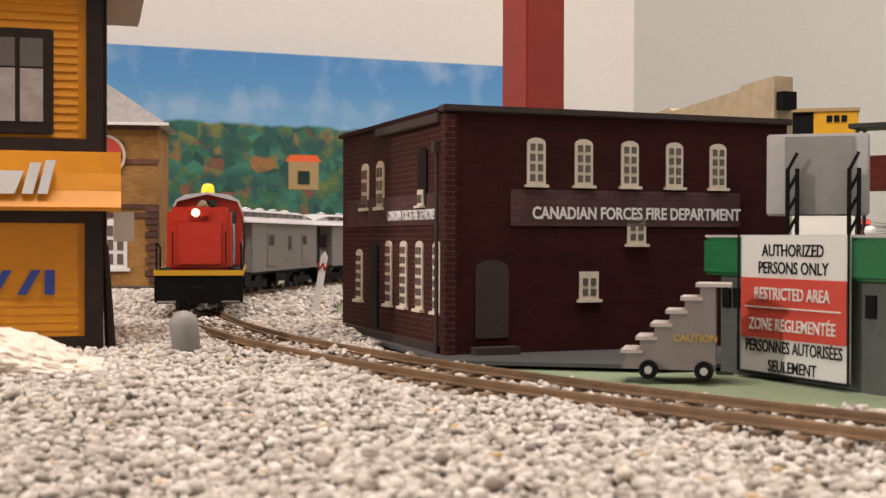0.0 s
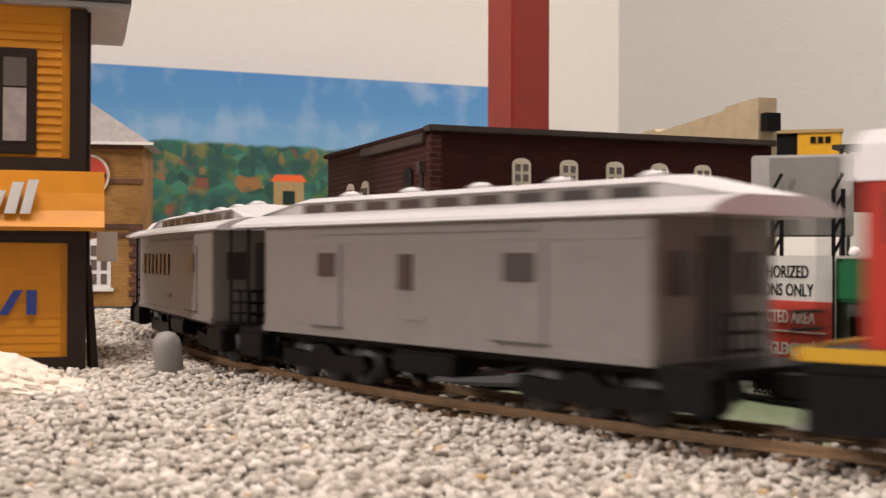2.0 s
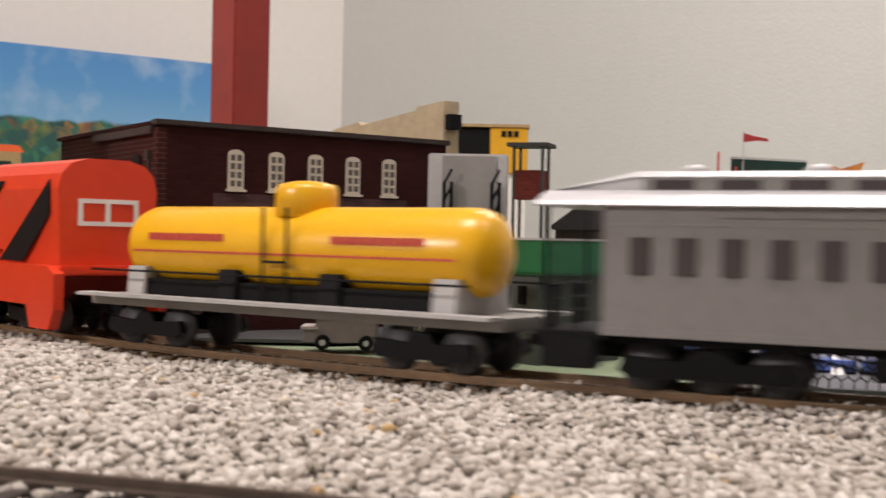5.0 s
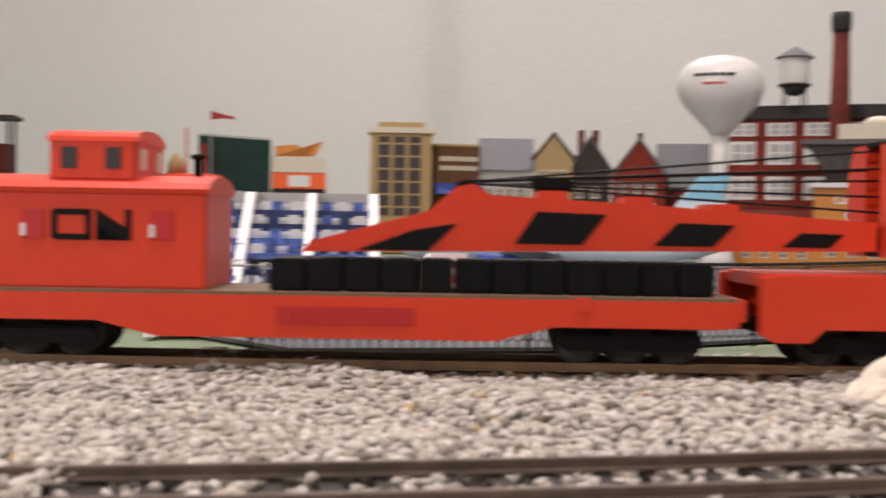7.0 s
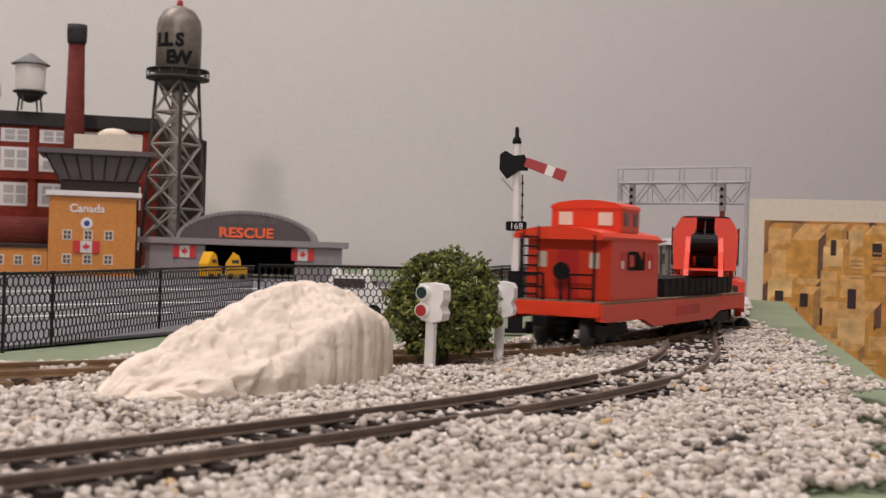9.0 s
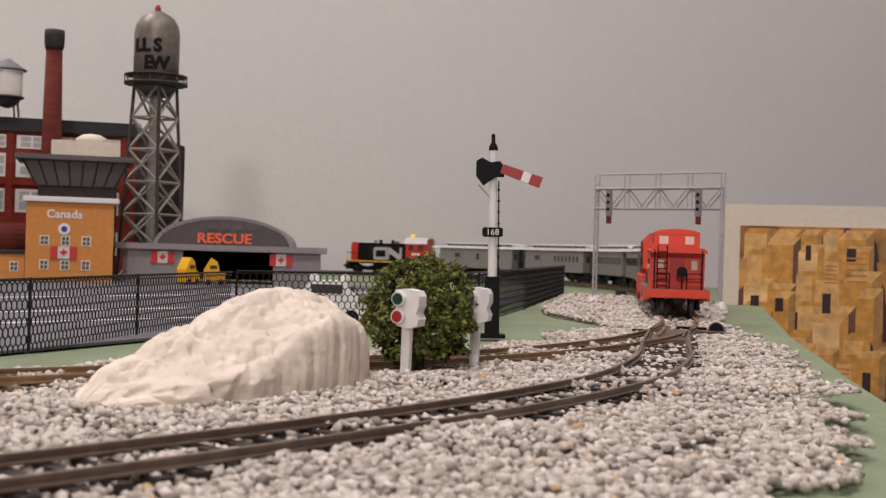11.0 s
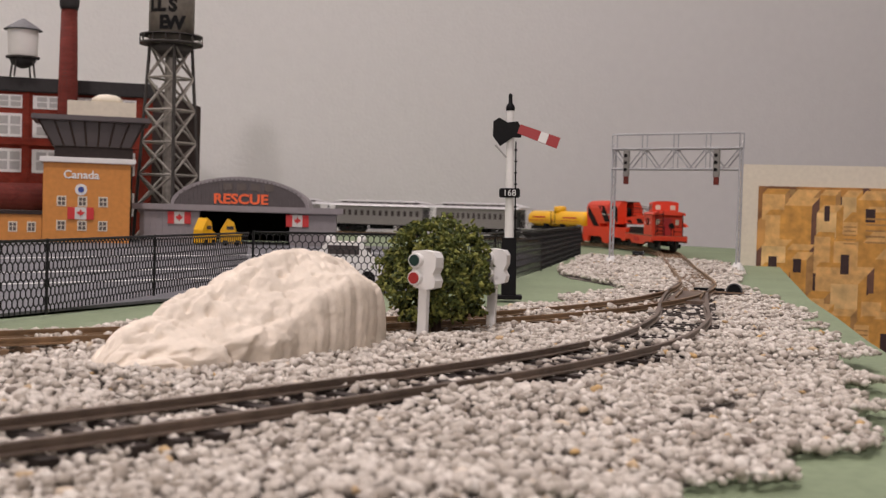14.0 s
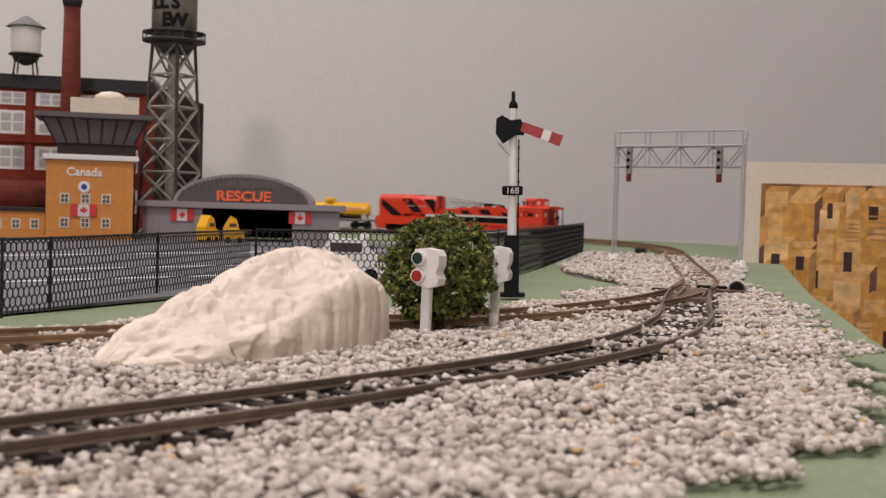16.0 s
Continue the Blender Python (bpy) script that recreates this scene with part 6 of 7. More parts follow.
# ---- airport ----
def airliner():
    m, n = facing(.088, .771, .238, .656)
    t = thing("airliner", "pale blue and white model airliner parked on tarmac", "aeroplane", m)
    L = n + .02
    bm = spin([(.0005, 0), (.0060, .004), (.0095, .013), (.0105, .03), (.0105, L * .68), (.0085, L * .82), (.0040, L * .95), (.0008, L)], 24)
    bmesh.ops.rotate(bm, matrix=Matrix.Rotation(math.pi / 2, 3, "Y"), verts=bm.verts)
    bmesh.ops.translate(bm, vec=(0, 0, .0205), verts=bm.verts)
    f = part("fuselage", bm, "plane", t)
    fin = part("tail_fin", prism([(L * .80, .026), (L * .97, .026), (L * 1.02, .0605), (L * .94, .0605)], -.0012, .0012), "plane", t, "white tail fin with red leaf mark and blue tip")
    part("fin_tip", prism([(L * .895, .0465), (L * .998, .0465), (L * 1.021, .0607), (L * .939, .0607)], -.0014, .0014), "tail", t, "sky-blue fin tip")
    part("leaf_mark", R((L * .915, -.0020, .0360), (L * .915, -.0012, .0360), .0050, 10), "flag_red", fin)
    part("fin_root", prism([(L * .78, .026), (L * .97, .026), (L * .985, .0330), (L * .835, .0330)], -.0016, .0016), "plane", t)
    for s in (-1, 1):
        part("wing", wing_mesh(L * .36, L * .55, L * .60, L * .66, s, .085, .0160), "plane", t)
        part("tailplane", wing_mesh(L * .86, L * .96, L * .97, L * 1.01, s, .034, .0225), "plane", t)
        e = R((L * .38, s * .034, .0115), (L * .49, s * .034, .0115), .0050, 16, .0036)
        part("engine", e, "blue", t)
        part("main_gear", R((L * .52, s * .012, 0.0005), (L * .52, s * .012, .014), .0018, 8), "black", t)
    part("nose_gear", R((L * .10, 0, .0005), (L * .10, 0, .014), .0014, 8), "black", t)
    for k in range(22):
        x = .022 + k * (L - .07) / 21
        part("cabin_window", B(x, x + .0016, -.0108, -.0103, .0220, .0236), "blue", f)
    return t


def wing_mesh(x0, x1, x2, x3, s, span, z):
    bm = bmesh.new()
    lo = [bm.verts.new(v) for v in ((x0, s * .006, z - .001), (x1, s * .006, z - .001), (x3, s * span, z + .005), (x2, s * span, z + .005))]
    hi = [bm.verts.new((v.co.x, v.co.y, v.co.z + .0016)) for v in lo]
    bm.faces.new(lo)
    bm.faces.new(hi)
    for k in range(4):
        bm.faces.new((lo[k], lo[(k + 1) % 4], hi[(k + 1) % 4], hi[k]))
    bmesh.ops.recalc_face_normals(bm, faces=bm.faces)
    return bm


airliner()


def flag_panel(parent, x, y, z, w, h):
    f = part("flag", B(x - w / 2, x + w / 2, y - .0005, y, z - h / 2, z + h / 2), "sign_white", parent, "red and white leaf flag")
    for s in (-1, 1):
        part("flag_bar", B(x + s * w * .36 - w * .14, x + s * w * .36 + w * .14, y - .0009, y - .0005, z - h / 2, z + h / 2), "flag_red", f)
    part("leaf", prism([(x, z + h * .36), (x + w * .06, z + h * .12), (x + w * .16, z + h * .12), (x + w * .09, z - h * .12), (x + w * .02, z - h * .16), (x, z - h * .36), (x - w * .02, z - h * .16), (x - w * .09, z - h * .12), (x - w * .16, z + h * .12), (x - w * .06, z + h * .12)], y - .0009, y - .0005), "flag_red", f)


def terminal():
    m, n = facing(.4376, .9557, .5003, .9260)
    t = thing("terminal_building", "orange terminal block with flag panel and white roof slab", "building", m)
    part("wall", B(0, n, 0, .045, 0, .066), "orange", t)
    part("roof_slab", B(-.003, n + .004, -.004, .048, .066, .0705, .0006), "white", t, "white roof slab")
    part("low_wing", B(-.075, -.0005, .003, .045, 0, .0225), "orange", t)
    part("wing_roof", B(-.076, -.0005, .001, .046, .0225, .0255), "brown_trim", t)
    panes(t, .0110, .010, .0165, .0200, 3, 2, .0075, .0085)
    panes(t, -.070, .008, .0145, .01, 5, 1, .0070, .0085, .003)
    flag_panel(t, .030, -.0012, .0245, .0210, .0100)
    letters("Canada", .0095, "white_print", t, upright(.030, -.0006, .0560), bold=.0002)
    crest = part("crest", R((.030, -.0012, .0440), (.030, -.0003, .0440), .0048, 20), "white", t, "round white and blue crest")
    part("crest_centre", R((.030, -.0018, .0440), (.030, -.0011, .0440), .0024, 14), "blue", crest)
    part("side_emblem", R((n + .0004, .020, .038), (n + .0010, .020, .038), .0075, 18), "tan", t)
    return t


terminal()


def control_tower():
    m, n = facing(.455, 1.005, .5307, .9680)
    t = thing("control_tower", "dark control tower top with raked windows and flat roof", "tower", m)
    part("shaft", B(.012, n - .006, .008, .055, 0, .082), "fd_trim", t)
    part("cab", prism([(.010, .082), (n - .008, .082), (n + .004, .1040), (-.002, .1040)], .002, .06), "window_dark", t)
    for k in range(8):
        x = -.001 + k * (n + .004) / 7
        xb = .011 + k * (n - .019) / 7
        part("mullion", R((xb, .0015, .082), (x, .0015, .104), .0009, 6), "brown_trim", t)
    part("roof", B(-.007, n + .008, -.006, .066, .104, .1085, .0006), "hangar_dark", t)
    part("plant_room", B(.022, n - .004, .012, .05, .1085, .1225), "cream", t)
    part("roof_dish", spin([(.014, 0), (.013, .004), (.008, .007), (.001, .008)], 18), "cream", t, m=pose(n * .66, .03, .1225))
    return t


control_tower()


def hangar():
    m, n = facing(.5308, .9666, 0.6684, 0.8634)
    t = thing("rescue_hangar", "mauve-grey corrugated rescue hangar with arched roof and open door", "building", m)
    w = n
    part("wall", B(0, w * .30, 0, .004, 0, .0290), "hangar", t)
    part("wall", B(w * .76, w, 0, .004, 0, .0290), "hangar", t)
    part("side_wall", B(w - .004, w, .0045, .15, 0, .0290), "hangar", t)
    part("side_wall", B(0, .004, .0045, .15, 0, .0290), "hangar", t)
    part("back_wall", B(.0045, w - .0045, .146, .15, 0, .0290), "black", t)
    for k in range(9):
        part("wall_rib", B(.003 + k * .0052, .0042 + k * .0052, -.0008, 0, 0, .029), "hangar", t)
    for k in range(9):
        part("wall_rib", B(w * .765 + k * .0045, w * .765 + .0011 + k * .0045, -.0008, 0, 0, .029), "hangar", t)
    part("eave_slab", B(-.006, w + .006, -.006, .152, .0290, .0345, .0005), "hangar", t)
    arc = [(w * .17 + w * .673 * .5 * (1 - math.cos(a)), .0345 + .0240 * math.sin(a)) for a in [math.pi * k / 20 for k in range(21)]]
    part("arch_front", prism(arc, -.002, .002), "hangar_dark", t, "dark corrugated arch gable")
    arc2 = [(w * .155 + w * .703 * .5 * (1 - math.cos(a)), .0345 + .0255 * math.sin(a)) for a in [math.pi * k / 20 for k in range(21)]]
    part("arch_roof", prism(arc2 + [(q[0], q[1] - .0016) for q in arc[::-1]], -.003, .15), "hangar", t, "arched grey roof")
    for k in range(30):
        x = w * .20 + k * w * .613 / 29
        h = .0240 * math.sqrt(max(0, 1 - ((x - w * .5065) / (w * .3365)) ** 2))
        part("gable_rib", B(x - .0007, x + .0007, -.0030, -.0018, .0345, .0345 + h), "hangar_dark", t)
    letters("RESCUE", .0120, "rescue", t, upright(w * .51, -.0038, .0400), bold=.0004, squeeze=1.15)
    flag_panel(t, w * .20, -.0012, .0225, .0200, .0105)
    flag_panel(t, w * .80, -.0012, .0225, .0200, .0105)
    for k in range(4):
        part("gable_window", B(w * .42 + k * .012, w * .42 + .008 + k * .012, -.0032, -.0020, .0480, .0540), "pane_dark", t)
    return t


hangar()
for x, y, a, lab in ((.553, .893, 20, "small yellow emergency vehicle at the hangar door"), (.573, .884, -30, "small yellow emergency vehicle at the hangar door")):
    v = thing("emergency_vehicle", lab, "vehicle", pose(x, y, 0.0005, 0, 0, a), "yellow vehicles")
    part("body", prism([(-.009, .002), (.009, .002), (.009, .010), (.004, .012), (.002, .020), (-.003, .023), (-.006, .018), (-.009, .013)], -.005, .005), "tank_yellow", v)
    part("window_strip", B(-.004, .002, -.0054, .0054, .0135, .0165), "window_dark", v)
    for wx in (-.005, .005):
        part("wheel", R((wx, -.0056, .0025), (wx, .0056, .0025), .0024, 12), "black", v)
car = thing("white_vehicle", "white rounded service vehicle parked behind the fence", "vehicle", pose(.352, .430, 0.0005, 0, 0, -38))
part("body", prism([(-.016, .003), (.016, .003), (.017, .010), (.012, .013), (.007, .0195), (-.008, .0195), (-.014, .014), (-.017, .012)], -.0085, .0085), "white", car)
part("windscreen", B(.0085, .0112, -.0075, .0075, .0138, .0172), "window_dark", car)
part("side_glass", B(-.008, .006, -.0088, .0088, .0140, .0180), "window_dark", car)
for x in (-.007, .007):
    part("roof_dome", spin([(.0022, 0), (.0021, .0016), (.0012, .0032), (.0002, .0036)], 12), "white", car, m=pose(x, 0, .0195))
for x in (-.010, .010):
    part("wheel", R((x, -.0088, .0035), (x, .0088, .0035), .0034, 14), "black", car)


# ---- factory, towers ----
def factory():
    m, n = facing(.462, 1.2394, .640, 1.152)
    t = thing("brick_factory", "red brick factory with dark roof and rows of white windows", "building", m)
    part("wall", B(-.01, n, 0, .09, 0, .1440), "factory", t)
    part("roof", B(-.014, n + .004, -.005, .094, .1440, .1585, .001), "roof_dark", t)
    part("side_roof", prism([(n, .0), (n + .05, .0), (n + .05, .1380), (n, .1560)], .004, .088), "fd_trim", t)
    for r, z in enumerate((.0200, .0620, .0980, .1275)):
        h = .024 if r < 3 else .0135
        panes(t, .004, z, .0375, 1, 5, 1, .0300, h, 0, "grey_light", "white")
    for k in range(6):
        part("pier", B(-.006 + k * .0375, .001 + k * .0375, -.0025, 0, 0, .1440), "factory", t)
    part("pipe_tank", R((.02, -.022, .035), (.10, -.022, .035), .016, 20), "chimney", t)
    for x in (.035, .085):
        part("tank_cradle", B(x - .003, x + .003, -.036, -.008, 0, .024), "fd_trim", t)
    part("string_band", B(-.01, n, -.0030, 0, .0900, .0935), "factory", t)
    return t


factory()
ch = thing("chimney", "tall round dark red brick chimney", "chimney", pose(.5400, 1.1380, 0))
part("shaft", spin([(.0115, 0), (.0098, .12), (.0078, .222)], 24), "chimney", ch)
part("cap", spin([(.0082, .222), (.0094, .226), (.0098, .236), (.0094, .2415), (.004, .2420)], 24), "roof_dark", ch)
rt = thing("roof_tank", "pale round rooftop water tank with conical roof", "water tank", pose(.5175, 1.1950, .1585))
part("tank", spin([(.0135, .018), (.0145, .022), (.0150, .045), (.0150, .046)], 24), "balloon", rt)
part("cone_roof", spin([(.0190, .046), (.0175, .0475), (.0020, .0575), (.0004, .058)], 24), "roof_grey", rt)
part("tank_bottom", spin([(.003, .008), (.011, .012), (.0138, .018)], 24), "roof_dark", rt)
part("balcony", spin([(.0165, .0178), (.0165, .0195), (.014, .0196)], 24), "tower_dark", rt)
for a in range(4):
    c, s = math.cos(a * math.pi / 2 + .6), math.sin(a * math.pi / 2 + .6)
    part("leg", R((.014 * c, .014 * s, -.001), (.011 * c, .011 * s, .020), .0010, 6), "tower_dark", rt)


def lattice_tower():
    t = thing("water_tower", "weathered silver water tank on a lattice steel tower", "water tower", pose(.601, 1.045, 0, 0, 0, 25))
    H, r0, r1 = .186, .0320, .0200
    corner = [(1, 1), (-1, 1), (-1, -1), (1, -1)]
    for k, (a, b) in enumerate(corner):
        q = .707
        part("leg", R((a * r0 * q, b * r0 * q, 0), (a * r1 * q, b * r1 * q, H), .0016, 8), "tower_dark", t)
        c, d = corner[(k + 1) % 4]
        for j in range(6):
            f0, f1 = j / 6, (j + 1) / 6
            ra, rb = r0 + (r1 - r0) * f0, r0 + (r1 - r0) * f1
            part("strut", R((a * ra * q, b * ra * q, H * f0), (c * ra * q, d * ra * q, H * f0), .0012, 6), "tower_grey", t)
            part("brace", R((a * ra * q, b * ra * q, H * f0), (c * rb * q, d * rb * q, H * f1), .0012, 6), "tower_grey", t)
            part("brace", R((c * ra * q, d * ra * q, H * f0), (a * rb * q, b * rb * q, H * f1), .0012, 6), "tower_grey", t)
    part("riser_pipe", R((0, 0, 0), (0, 0, H), .0055, 14), "tower_grey", t)
    part("tank_floor", spin([(.014, H - .010), (.0215, H)], 28), "tower_dark", t)
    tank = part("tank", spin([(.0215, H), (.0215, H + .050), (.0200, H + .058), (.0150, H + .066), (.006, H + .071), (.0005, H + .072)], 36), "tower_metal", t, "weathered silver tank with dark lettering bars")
    part("balcony", spin([(.0300, H + .0005), (.0300, H + .0025), (.0216, H + .0030)], 32), "tower_dark", t)
    part("finial", spin([(.003, H + .070), (.003, H + .0755), (.001, H + .078)], 12), "semaphore_red", t)
    for a in range(14):
        c, s = math.cos(a * math.pi / 7), math.sin(a * math.pi / 7)
        part("balcony_post", R((.0292 * c, .0292 * s, H + .0025), (.0292 * c, .0292 * s, H + .0095), .0006, 5), "tower_dark", t)
    part("balcony_rail", spin([(.0290, H + .0088), (.0298, H + .0088), (.0298, H + .0098), (.0290, H + .0098)], 32), "tower_dark", t)
    for z, row in ((H + .0355, (("L", -51), ("L", -27), ("S", 2))), (H + .0190, (("E", -20), ("W", 8)))):
        for c, off in row:
            a = math.radians(-118.9 - 25 + off)
            letters(c, .0170, "black_print", tank, pose(.0216 * math.cos(a), .0216 * math.sin(a), z, 0, 0, math.degrees(a) + 90) @ pose(0, 0, 0, 90, 0, 0), bold=.0009)
    return t


lattice_tower()
bt = thing("balloon_water_tower", "white balloon-shaped water tower on a slender stem", "water tower", pose(.3590, .9570, 0))
part("bulb", spin([(.0075, .1060), (.0110, .1110), (.0225, .1230), (.0305, .1320), (.0342, .1415), (.0345, .1490), (.0325, .1560), (.0275, .1625), (.0190, .1672), (.0100, .1694), (.001, .1700)], 40), "balloon", bt)
part("stem", spin([(.0160, 0), (.0120, .010), (.0078, .030), (.0068, .080), (.0076, .1065)], 28), "balloon", bt)
for k, (z, w, c) in enumerate(((.1505, .030, "black_print"), (.1435, .018, "sign_red"))):
    for j in range(5):
        a = math.radians(-118 + (j - 2) * (11 if k == 0 else 6))
        r = .0344 if k == 0 else .0338
        part("lettering_bar", B(-w / 12, w / 12, -.0006, .0006, 0, .0022), c, bt, m=pose(r * math.cos(a), r * math.sin(a), z, 0, 0, math.degrees(a) + 90))


# ---- town behind the airfield ----
def tall_block():
    m, n = facing(.0966, 1.3102, .1615, 1.3054)
    t = thing("tan_office_block", "tall tan office block with dark windows and stepped crown", "building", m)
    part("wall", B(0, n, 0, .05, 0, .128), "tan", t)
    part("crown", B(-.003, n + .003, -.003, .053, .128, .1340), "cream", t)
    part("crown", B(.008, n - .008, .006, .045, .1340, .1400), "tan", t)
    for k in range(3):
        part("bay", B(.008 + k * .0165, .0205 + k * .0165, -.001, 0, .040, .124), "window_dark", t)
        for j in range(6):
            part("spandrel", B(.008 + k * .0165, .0205 + k * .0165, -.0018, -.0010, .0480 + j * .0135, .0500 + j * .0135), "tan", t)
    m2, n2 = facing(.1668, 1.3200, .2167, 1.3300)
    b = thing("brown_brick_block", "brown brick block with pale lettering bars", "building", m2)
    part("wall", B(0, n2, 0, .05, 0, .1160), "brown_brick", b)
    part("cornice", B(-.001, n2 + .001, -.001, .05, .1160, .1185), "tan", b)
    for z in (.100, .090):
        for k in range(6):
            part("lettering_bar", B(.006 + k * .0072, .0115 + k * .0072, -.0008, -.0001, z, z + .005), "cream", b)
    part("blue_awning", prism([(-.012, .064), (0, .064), (0, .076)], 0, n2, axis="x"), "blue", b)


tall_block()


def gabled_house(name, label, x0, y0, x1, y1, wall_h, ridge, mat, roof, side, windows, depth=.06):
    """Ridge runs along the front, or with side from front to back."""
    m, n = facing(x0, y0, x1, y1)
    t = thing(name, label, "house", m)
    part("wall", B(0, n, 0, depth, 0, wall_h), mat, t)
    if side:
        part("gable", prism([(0, wall_h), (n, wall_h), (n / 2, ridge)], 0, depth - .001), mat, t)
        part("roof", prism([(-.003, wall_h - .003), (n / 2, ridge), (n / 2, ridge + .003), (-.004, wall_h)], -.002, depth), roof, t)
        part("roof", prism([(n + .003, wall_h - .003), (n / 2, ridge), (n / 2, ridge + .003), (n + .004, wall_h)], -.002, depth), roof, t)
    else:
        part("roof", prism([(-.004, wall_h), (depth + .004, wall_h), (depth / 2, ridge)], -.002, n + .002, axis="x"), roof, t)
    nx, nz, z0 = windows
    if nx:
        panes(t, n * .12, z0, n * .8 / nx, .022, nx, nz, n * .8 / nx * .55, .013)
    return t, n


gabled_house("grey_roofed_house", "pale blue house with grey slate roof", .2183, 1.340, .2760, 1.332, .092, .1290, "grey_light", "roof_grey", False, (4, 1, .06))
gabled_house("timber_gable_house", "tan and brown half-timbered gable house", .2746, 1.308, .3137, 1.301, .105, .1305, "tan", "brown_trim", True, (3, 3, .035))
t, n = gabled_house("dark_gable_house", "dark gabled house with grey roof and brick chimneys", .3140, 1.318, .3581, 1.310, .092, .1280, "fd_trim", "roof_grey", True, (2, 2, .04))
for x in (.010, .026):
    part("chimney_stack", B(x, x + .007, .02, .028, .10, .138), "chimney", t)
t, n = gabled_house("red_brick_house", "red brick gable house with white windows", .3509, 1.2726, .4048, 1.2578, .085, .1240, "factory", "roof_grey", True, (3, 3, .022), .07)
part("chimney_stack", B(n * .46, n * .56, .01, .018, .115, .132), "chimney", t)
gabled_house("red_barn", "long dark brick wing with grey slate roof", .4060, 1.292, .4600, 1.276, .075, .1240, "chimney", "roof_grey", False, (0, 0, 0))


def ballpark():
    m, n = facing(-.0747, 1.2067, -.0056, 1.2110)
    sb = thing("scoreboard", "dark green ballpark scoreboard on posts", "scoreboard", m)
    part("panel", prism([(0, .064), (n, .058), (n, .1105), (0, .1140)], 0, .004), "board_green", sb)
    for x in (.008, n * .5, n - .008):
        part("leg", R((x, .006, 0), (x, .006, .066), .0018, 8), "grey_dark", sb)
    part("light_frame", R((0, .002, .1155), (n, .002, .1120), .0008, 6), "grey_light", sb)
    m, n = facing(-.0045, 1.215, .0483, 1.2160)
    st = thing("striped_grandstand", "orange and white striped grandstand block", "grandstand", m)
    for k in range(6):
        part("tier", B(0, n, 0, .04, k * .016, k * .016 + .0155), ("orange", "white", "rescue", "brown_trim", "rescue", "cream")[k], st)
        if k in (2, 3, 4):
            part("opening", B(n * .30, n * .70, -.0008, 0, k * .016 + .002, k * .016 + .013), "white" if k != 3 else "grey_dark", st)
    bird = part("roof_sculpture", prism([(n * .05, .096), (n * .70, .096), (n * .78, .106), (n * .95, .112), (n * .88, .1035), (n * .80, .097), (n * .45, .108), (n * .05, .106)], .010, .020), "orange", st, "orange roof sculpture")
    m, n = facing(-.1038, 1.1533, -.0503, 1.1585)
    rw = thing("lighthouse_tower", "red and white round clubhouse with masts", "building", m @ pose(n / 2, .02, 0))
    part("base", spin([(n * .62, 0), (n * .62, .035), (n * .58, .036)], 24), "white", rw)
    part("red_band", spin([(n * .60, .036), (n * .60, .046), (n * .50, .047)], 24), "crane_red", rw)
    part("drum", spin([(n * .47, .047), (n * .47, .066)], 24), "cream", rw)
    part("red_roof", spin([(n * .56, .066), (n * .54, .074), (n * .3, .075)], 24), "crane_red", rw)
    part("cone", spin([(n * .16, .075), (n * .14, .086), (n * .01, .096)], 14), "tan", rw, m=pose(-n * .25, 0, 0))
    for x, h in ((-.004, .118), (.012, .104)):
        part("mast", R((x, 0, .07), (x, 0, h), .0010, 6), "flag_red", rw)
    fl = thing("flag_pole", "thin pole with a red banner flying", "flag", pose(-.0602, 1.170, 0))
    part("pole", R((0, 0, 0), (0, 0, .136), .0005, 6), "grey_light", fl)
    part("banner", prism([(0, .126), (.012, .1275), (.022, .1265), (.022, .1290), (.010, .1315), (0, .1345)], -.0005, .0005), "semaphore_red", fl)


ballpark()


def bleachers():
    t = thing("blue_grandstand", "blue and white stepped grandstand beside the track", "grandstand", pose(.022, .354, 0, 0, 0, -2))
    w = .062
    rng = np.random.default_rng(9)
    for k in range(8):
        part("bench", B(-w / 2, w / 2, k * .0095, k * .0095 + .0085, .001 + k * .0046, .0038 + k * .0046, .0004), "bleacher", t, "blue seat bench")
        part("riser", B(-w / 2, w / 2, k * .0095 + .0086, k * .0095 + .0094, 0, .0060 + k * .0046), "white", t)
        for j in range(11):
            x = -w / 2 + .001 + j * .0055 + rng.uniform(-.0015, .0015)
            part("seat_back", B(x, x + .0036, k * .0095 + .003, k * .0095 + .0045, .0038 + k * .0046, .0068 + k * .0046), "bleacher" if rng.random() < .6 else "white", t)
    for x in (-w / 2, -w / 6, w / 6, w / 2):
        part("stair_stringer", prism([(-.004, 0), (.002, 0), (.078, .037), (.078, .042), (.072, .042)], x - .0015, x + .0015, axis="x"), "white", t)
    part("front_rail", R((-w / 2, -.004, .0200), (w / 2, -.004, .0200), .0005, 6), "grey_light", t)
    for k in range(5):
        x = -w / 2 + k * w / 4
        part("rail_post", R((x, -.004, 0), (x, -.004, .0200), .0005, 6), "grey_light", t)
    part("back_wall", B(-w / 2, w / 2, .0770, .0790, 0, .0420), "grey_light", t)
    r = thing("striped_ramp", "white and red striped ramp beside the grandstand", "ramp", pose(.068, .350, 0, 0, 0, -12))
    for k in range(10):
        part("ramp_slat", B(-.006, .006, k * .0055, k * .0055 + .004, .0005 + k * .0022, .003 + k * .0022), "white" if k % 2 else "sign_red", r)
    part("ramp_side", prism([(0, 0), (.056, 0), (.056, .0225), (0, .0005)], -.0075, -.0062, axis="x"), "white", r)
    return t


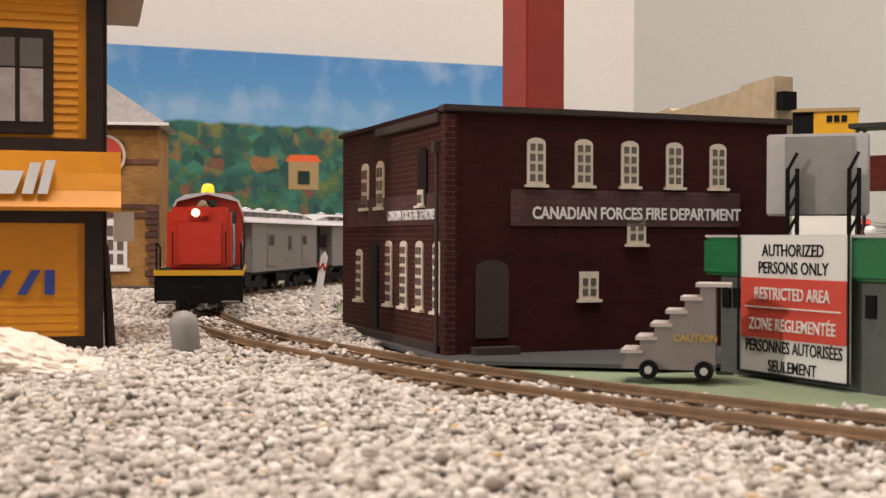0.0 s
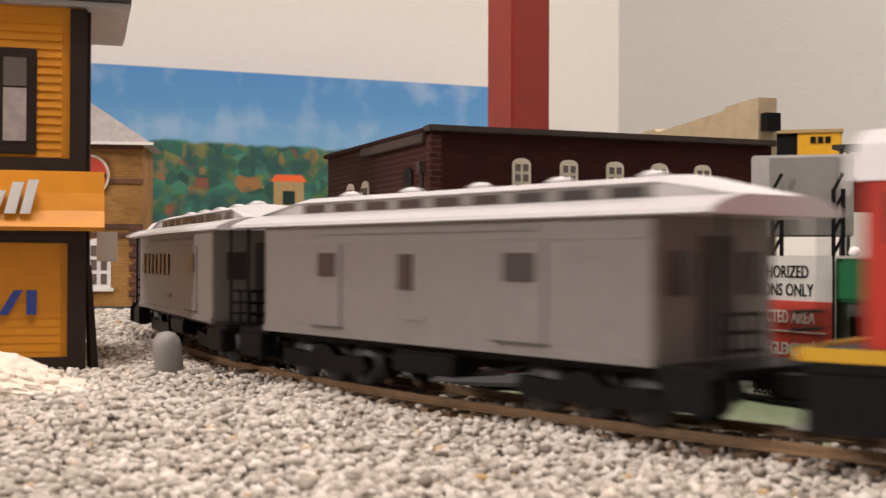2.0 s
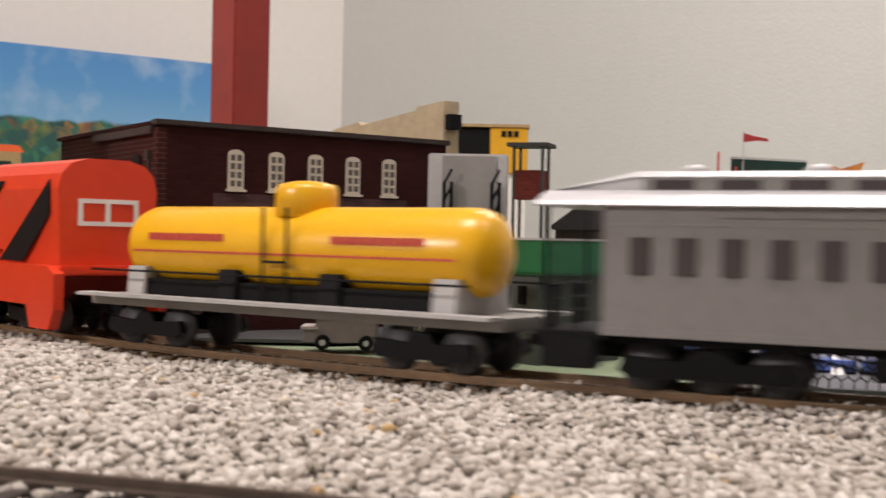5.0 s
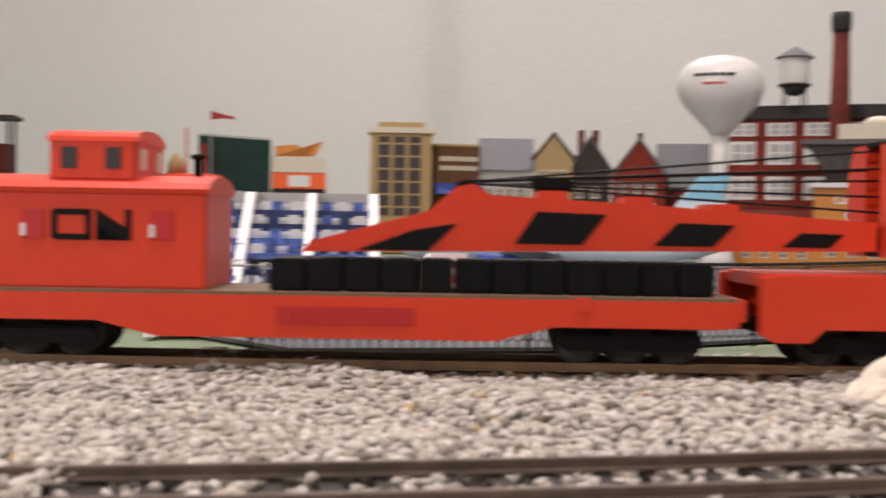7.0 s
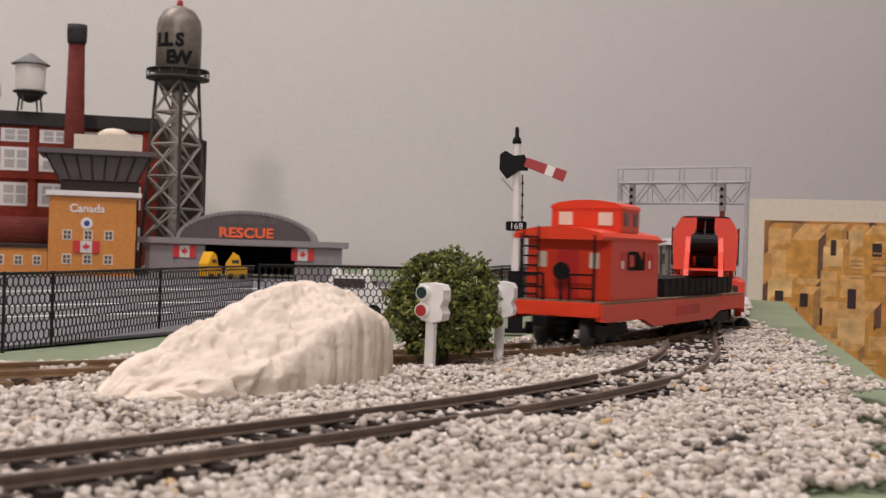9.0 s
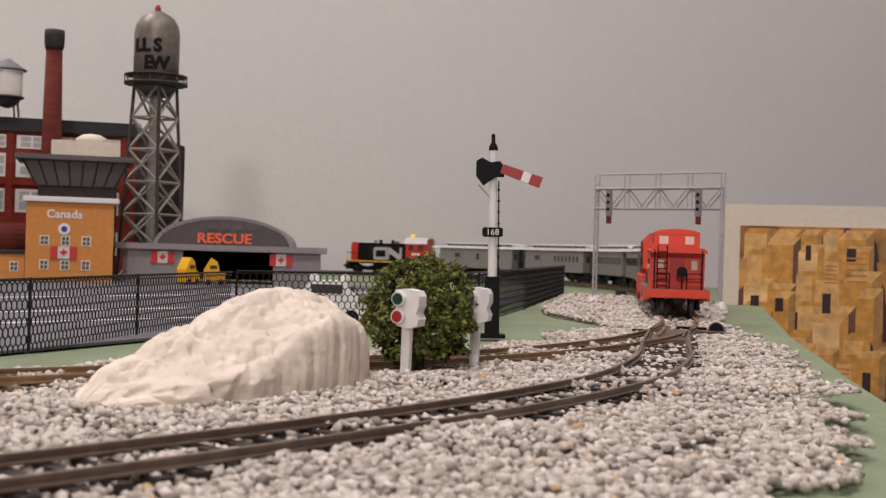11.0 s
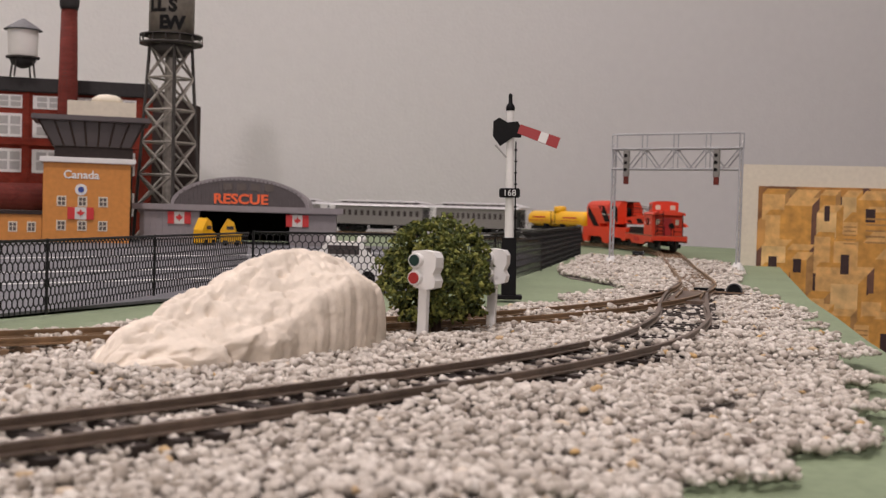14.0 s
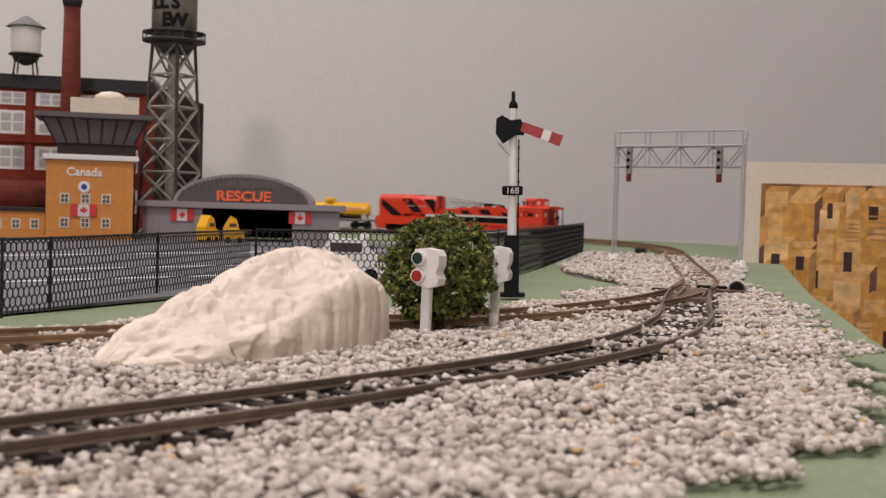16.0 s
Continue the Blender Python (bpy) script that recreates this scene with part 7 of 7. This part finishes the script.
bleachers()
mound = boulder("dark_rubble_heap", "heap of dark grey rubble behind the airfield", pose(.205, 1.18, 0), .045, .02, .050, 5)
mound.data.materials[0] = M["grey_dark"]


# ---- leaning picture board at the table edge ----
def picture_material():
    m = material("golden_cubist_print", (.5, .3, .1), .6)
    nt = m.node_tree
    N, Lk = nt.nodes, nt.links
    tex, bsdf = N["Texture Coordinate"], N["Principled BSDF"]
    v = N.new("ShaderNodeTexVoronoi")
    v.distance = "CHEBYCHEV"
    v.inputs["Scale"].default_value = 42
    Lk.new(tex.outputs["Object"], v.inputs["Vector"])
    sp = N.new("ShaderNodeSeparateXYZ")
    Lk.new(v.outputs["Color"], sp.inputs[0])
    r = N.new("ShaderNodeValToRGB")
    e = r.color_ramp.elements
    e[0].color, e[1].color = (.10, .035, .03, 1), (.62, .40, .13, 1)
    e.new(.25).color = (.26, .11, .03, 1)
    e.new(.5).color = (.50, .23, .04, 1)
    e.new(.75).color = (.58, .32, .10, 1)
    Lk.new(sp.outputs[0], r.inputs[0])
    d = N.new("ShaderNodeMapRange")
    d.inputs["From Min"].default_value, d.inputs["From Max"].default_value = .2, .75
    d.inputs["To Min"].default_value, d.inputs["To Max"].default_value = 1.15, .35
    Lk.new(v.outputs["Distance"], d.inputs["Value"])
    s = N.new("ShaderNodeVectorMath")
    s.operation = "SCALE"
    Lk.new(r.outputs[0], s.inputs[0])
    Lk.new(d.outputs[0], s.inputs["Scale"])
    Lk.new(s.outputs[0], bsdf.inputs["Base Color"])
    return m


M["picture"] = picture_material()
m, n = facing(.8429, .5617, .8992, .4702)
pb = thing("picture_board", "cream board with golden cubist print of boxes", "picture", m)
part("board", B(-.001, .30, 0, .003, -.25, .0795), "cream", pb)
part("print", B(.0150, .28, -.0012, -.0001, -.12, .0625), "picture", pb, "golden brown print of stacked boxes")


def printed_town(board):
    """Rows of golden box houses, drawn flat on the print, the lower rows over the upper ones."""
    rng = random.Random(12)
    depth = 0
    for row in range(6):
        z0 = .036 - row * .0205
        x = .0155 + rng.uniform(0, .006)
        while x < .112:
            w, h, lean = rng.uniform(.010, .021), rng.uniform(.017, .034), rng.uniform(.003, .0075)
            h = min(h, .0610 - z0 - lean * 1.3)
            y0 = -.00125 - depth * .00001
            depth += 1
            tone, side = rng.choice((("print_light", "print_mid"), ("print_gold", "print_mid"), ("print_light", "print_gold"), ("print_pale", "print_gold"), ("print_gold", "print_dark")))
            b = part("printed_box", prism([(x, z0), (x + w, z0), (x + w, z0 + h), (x, z0 + h)], y0 - .00035, y0), tone, board)
            part("printed_lid", prism([(x, z0 + h), (x + w, z0 + h), (x + w + lean, z0 + h + lean * 1.2), (x + lean, z0 + h + lean * 1.2)], y0 - .00035, y0), "print_gold" if tone == "print_light" else "print_light", b)
            part("printed_side", prism([(x + w, z0), (x + w + lean, z0 + lean), (x + w + lean, z0 + h + lean * 1.2), (x + w, z0 + h)], y0 - .00035, y0), side, b)
            kind = rng.random()
            if kind < .3:
                part("printed_door", prism([(x + w * .3, z0), (x + w * .65, z0), (x + w * .65, z0 + h * .6), (x + w * .3, z0 + h * .6)], y0 - .0006, y0 - .0004), "print_shadow", b)
            elif kind < .42:
                lines = bmesh.new()
                for k in range(5):
                    zz = z0 + h * (.15 + .16 * k)
                    box(lines, x + w * .08, x + w * .92, y0 - .0006, y0 - .0004, zz, zz + h * .05)
                part("printed_line", lines, "print_mid", b)
            part("printed_shadow", prism([(x + w + lean, z0), (x + w + lean + .004, z0), (x + w + lean + .002, z0 + h * .8), (x + w + lean, z0 + h)], y0 - .0003, y0), "print_shadow" if kind < .7 else "print_dark", b)
            x += w + lean + rng.uniform(-.004, .002)


printed_town(pb)


ties(main_track, MAIN, MAIN_S, .16, 1.56, "tie_brown")
ties(siding_track, SIDE, SIDE_S, .10, .82, "tie")


def motions():
    for car, place, reach in CARS:
        walk(car, [(t, car_pose(run_at(t) + place, reach)) for t in [k * 0.25 for k in range(65)]])


motions()
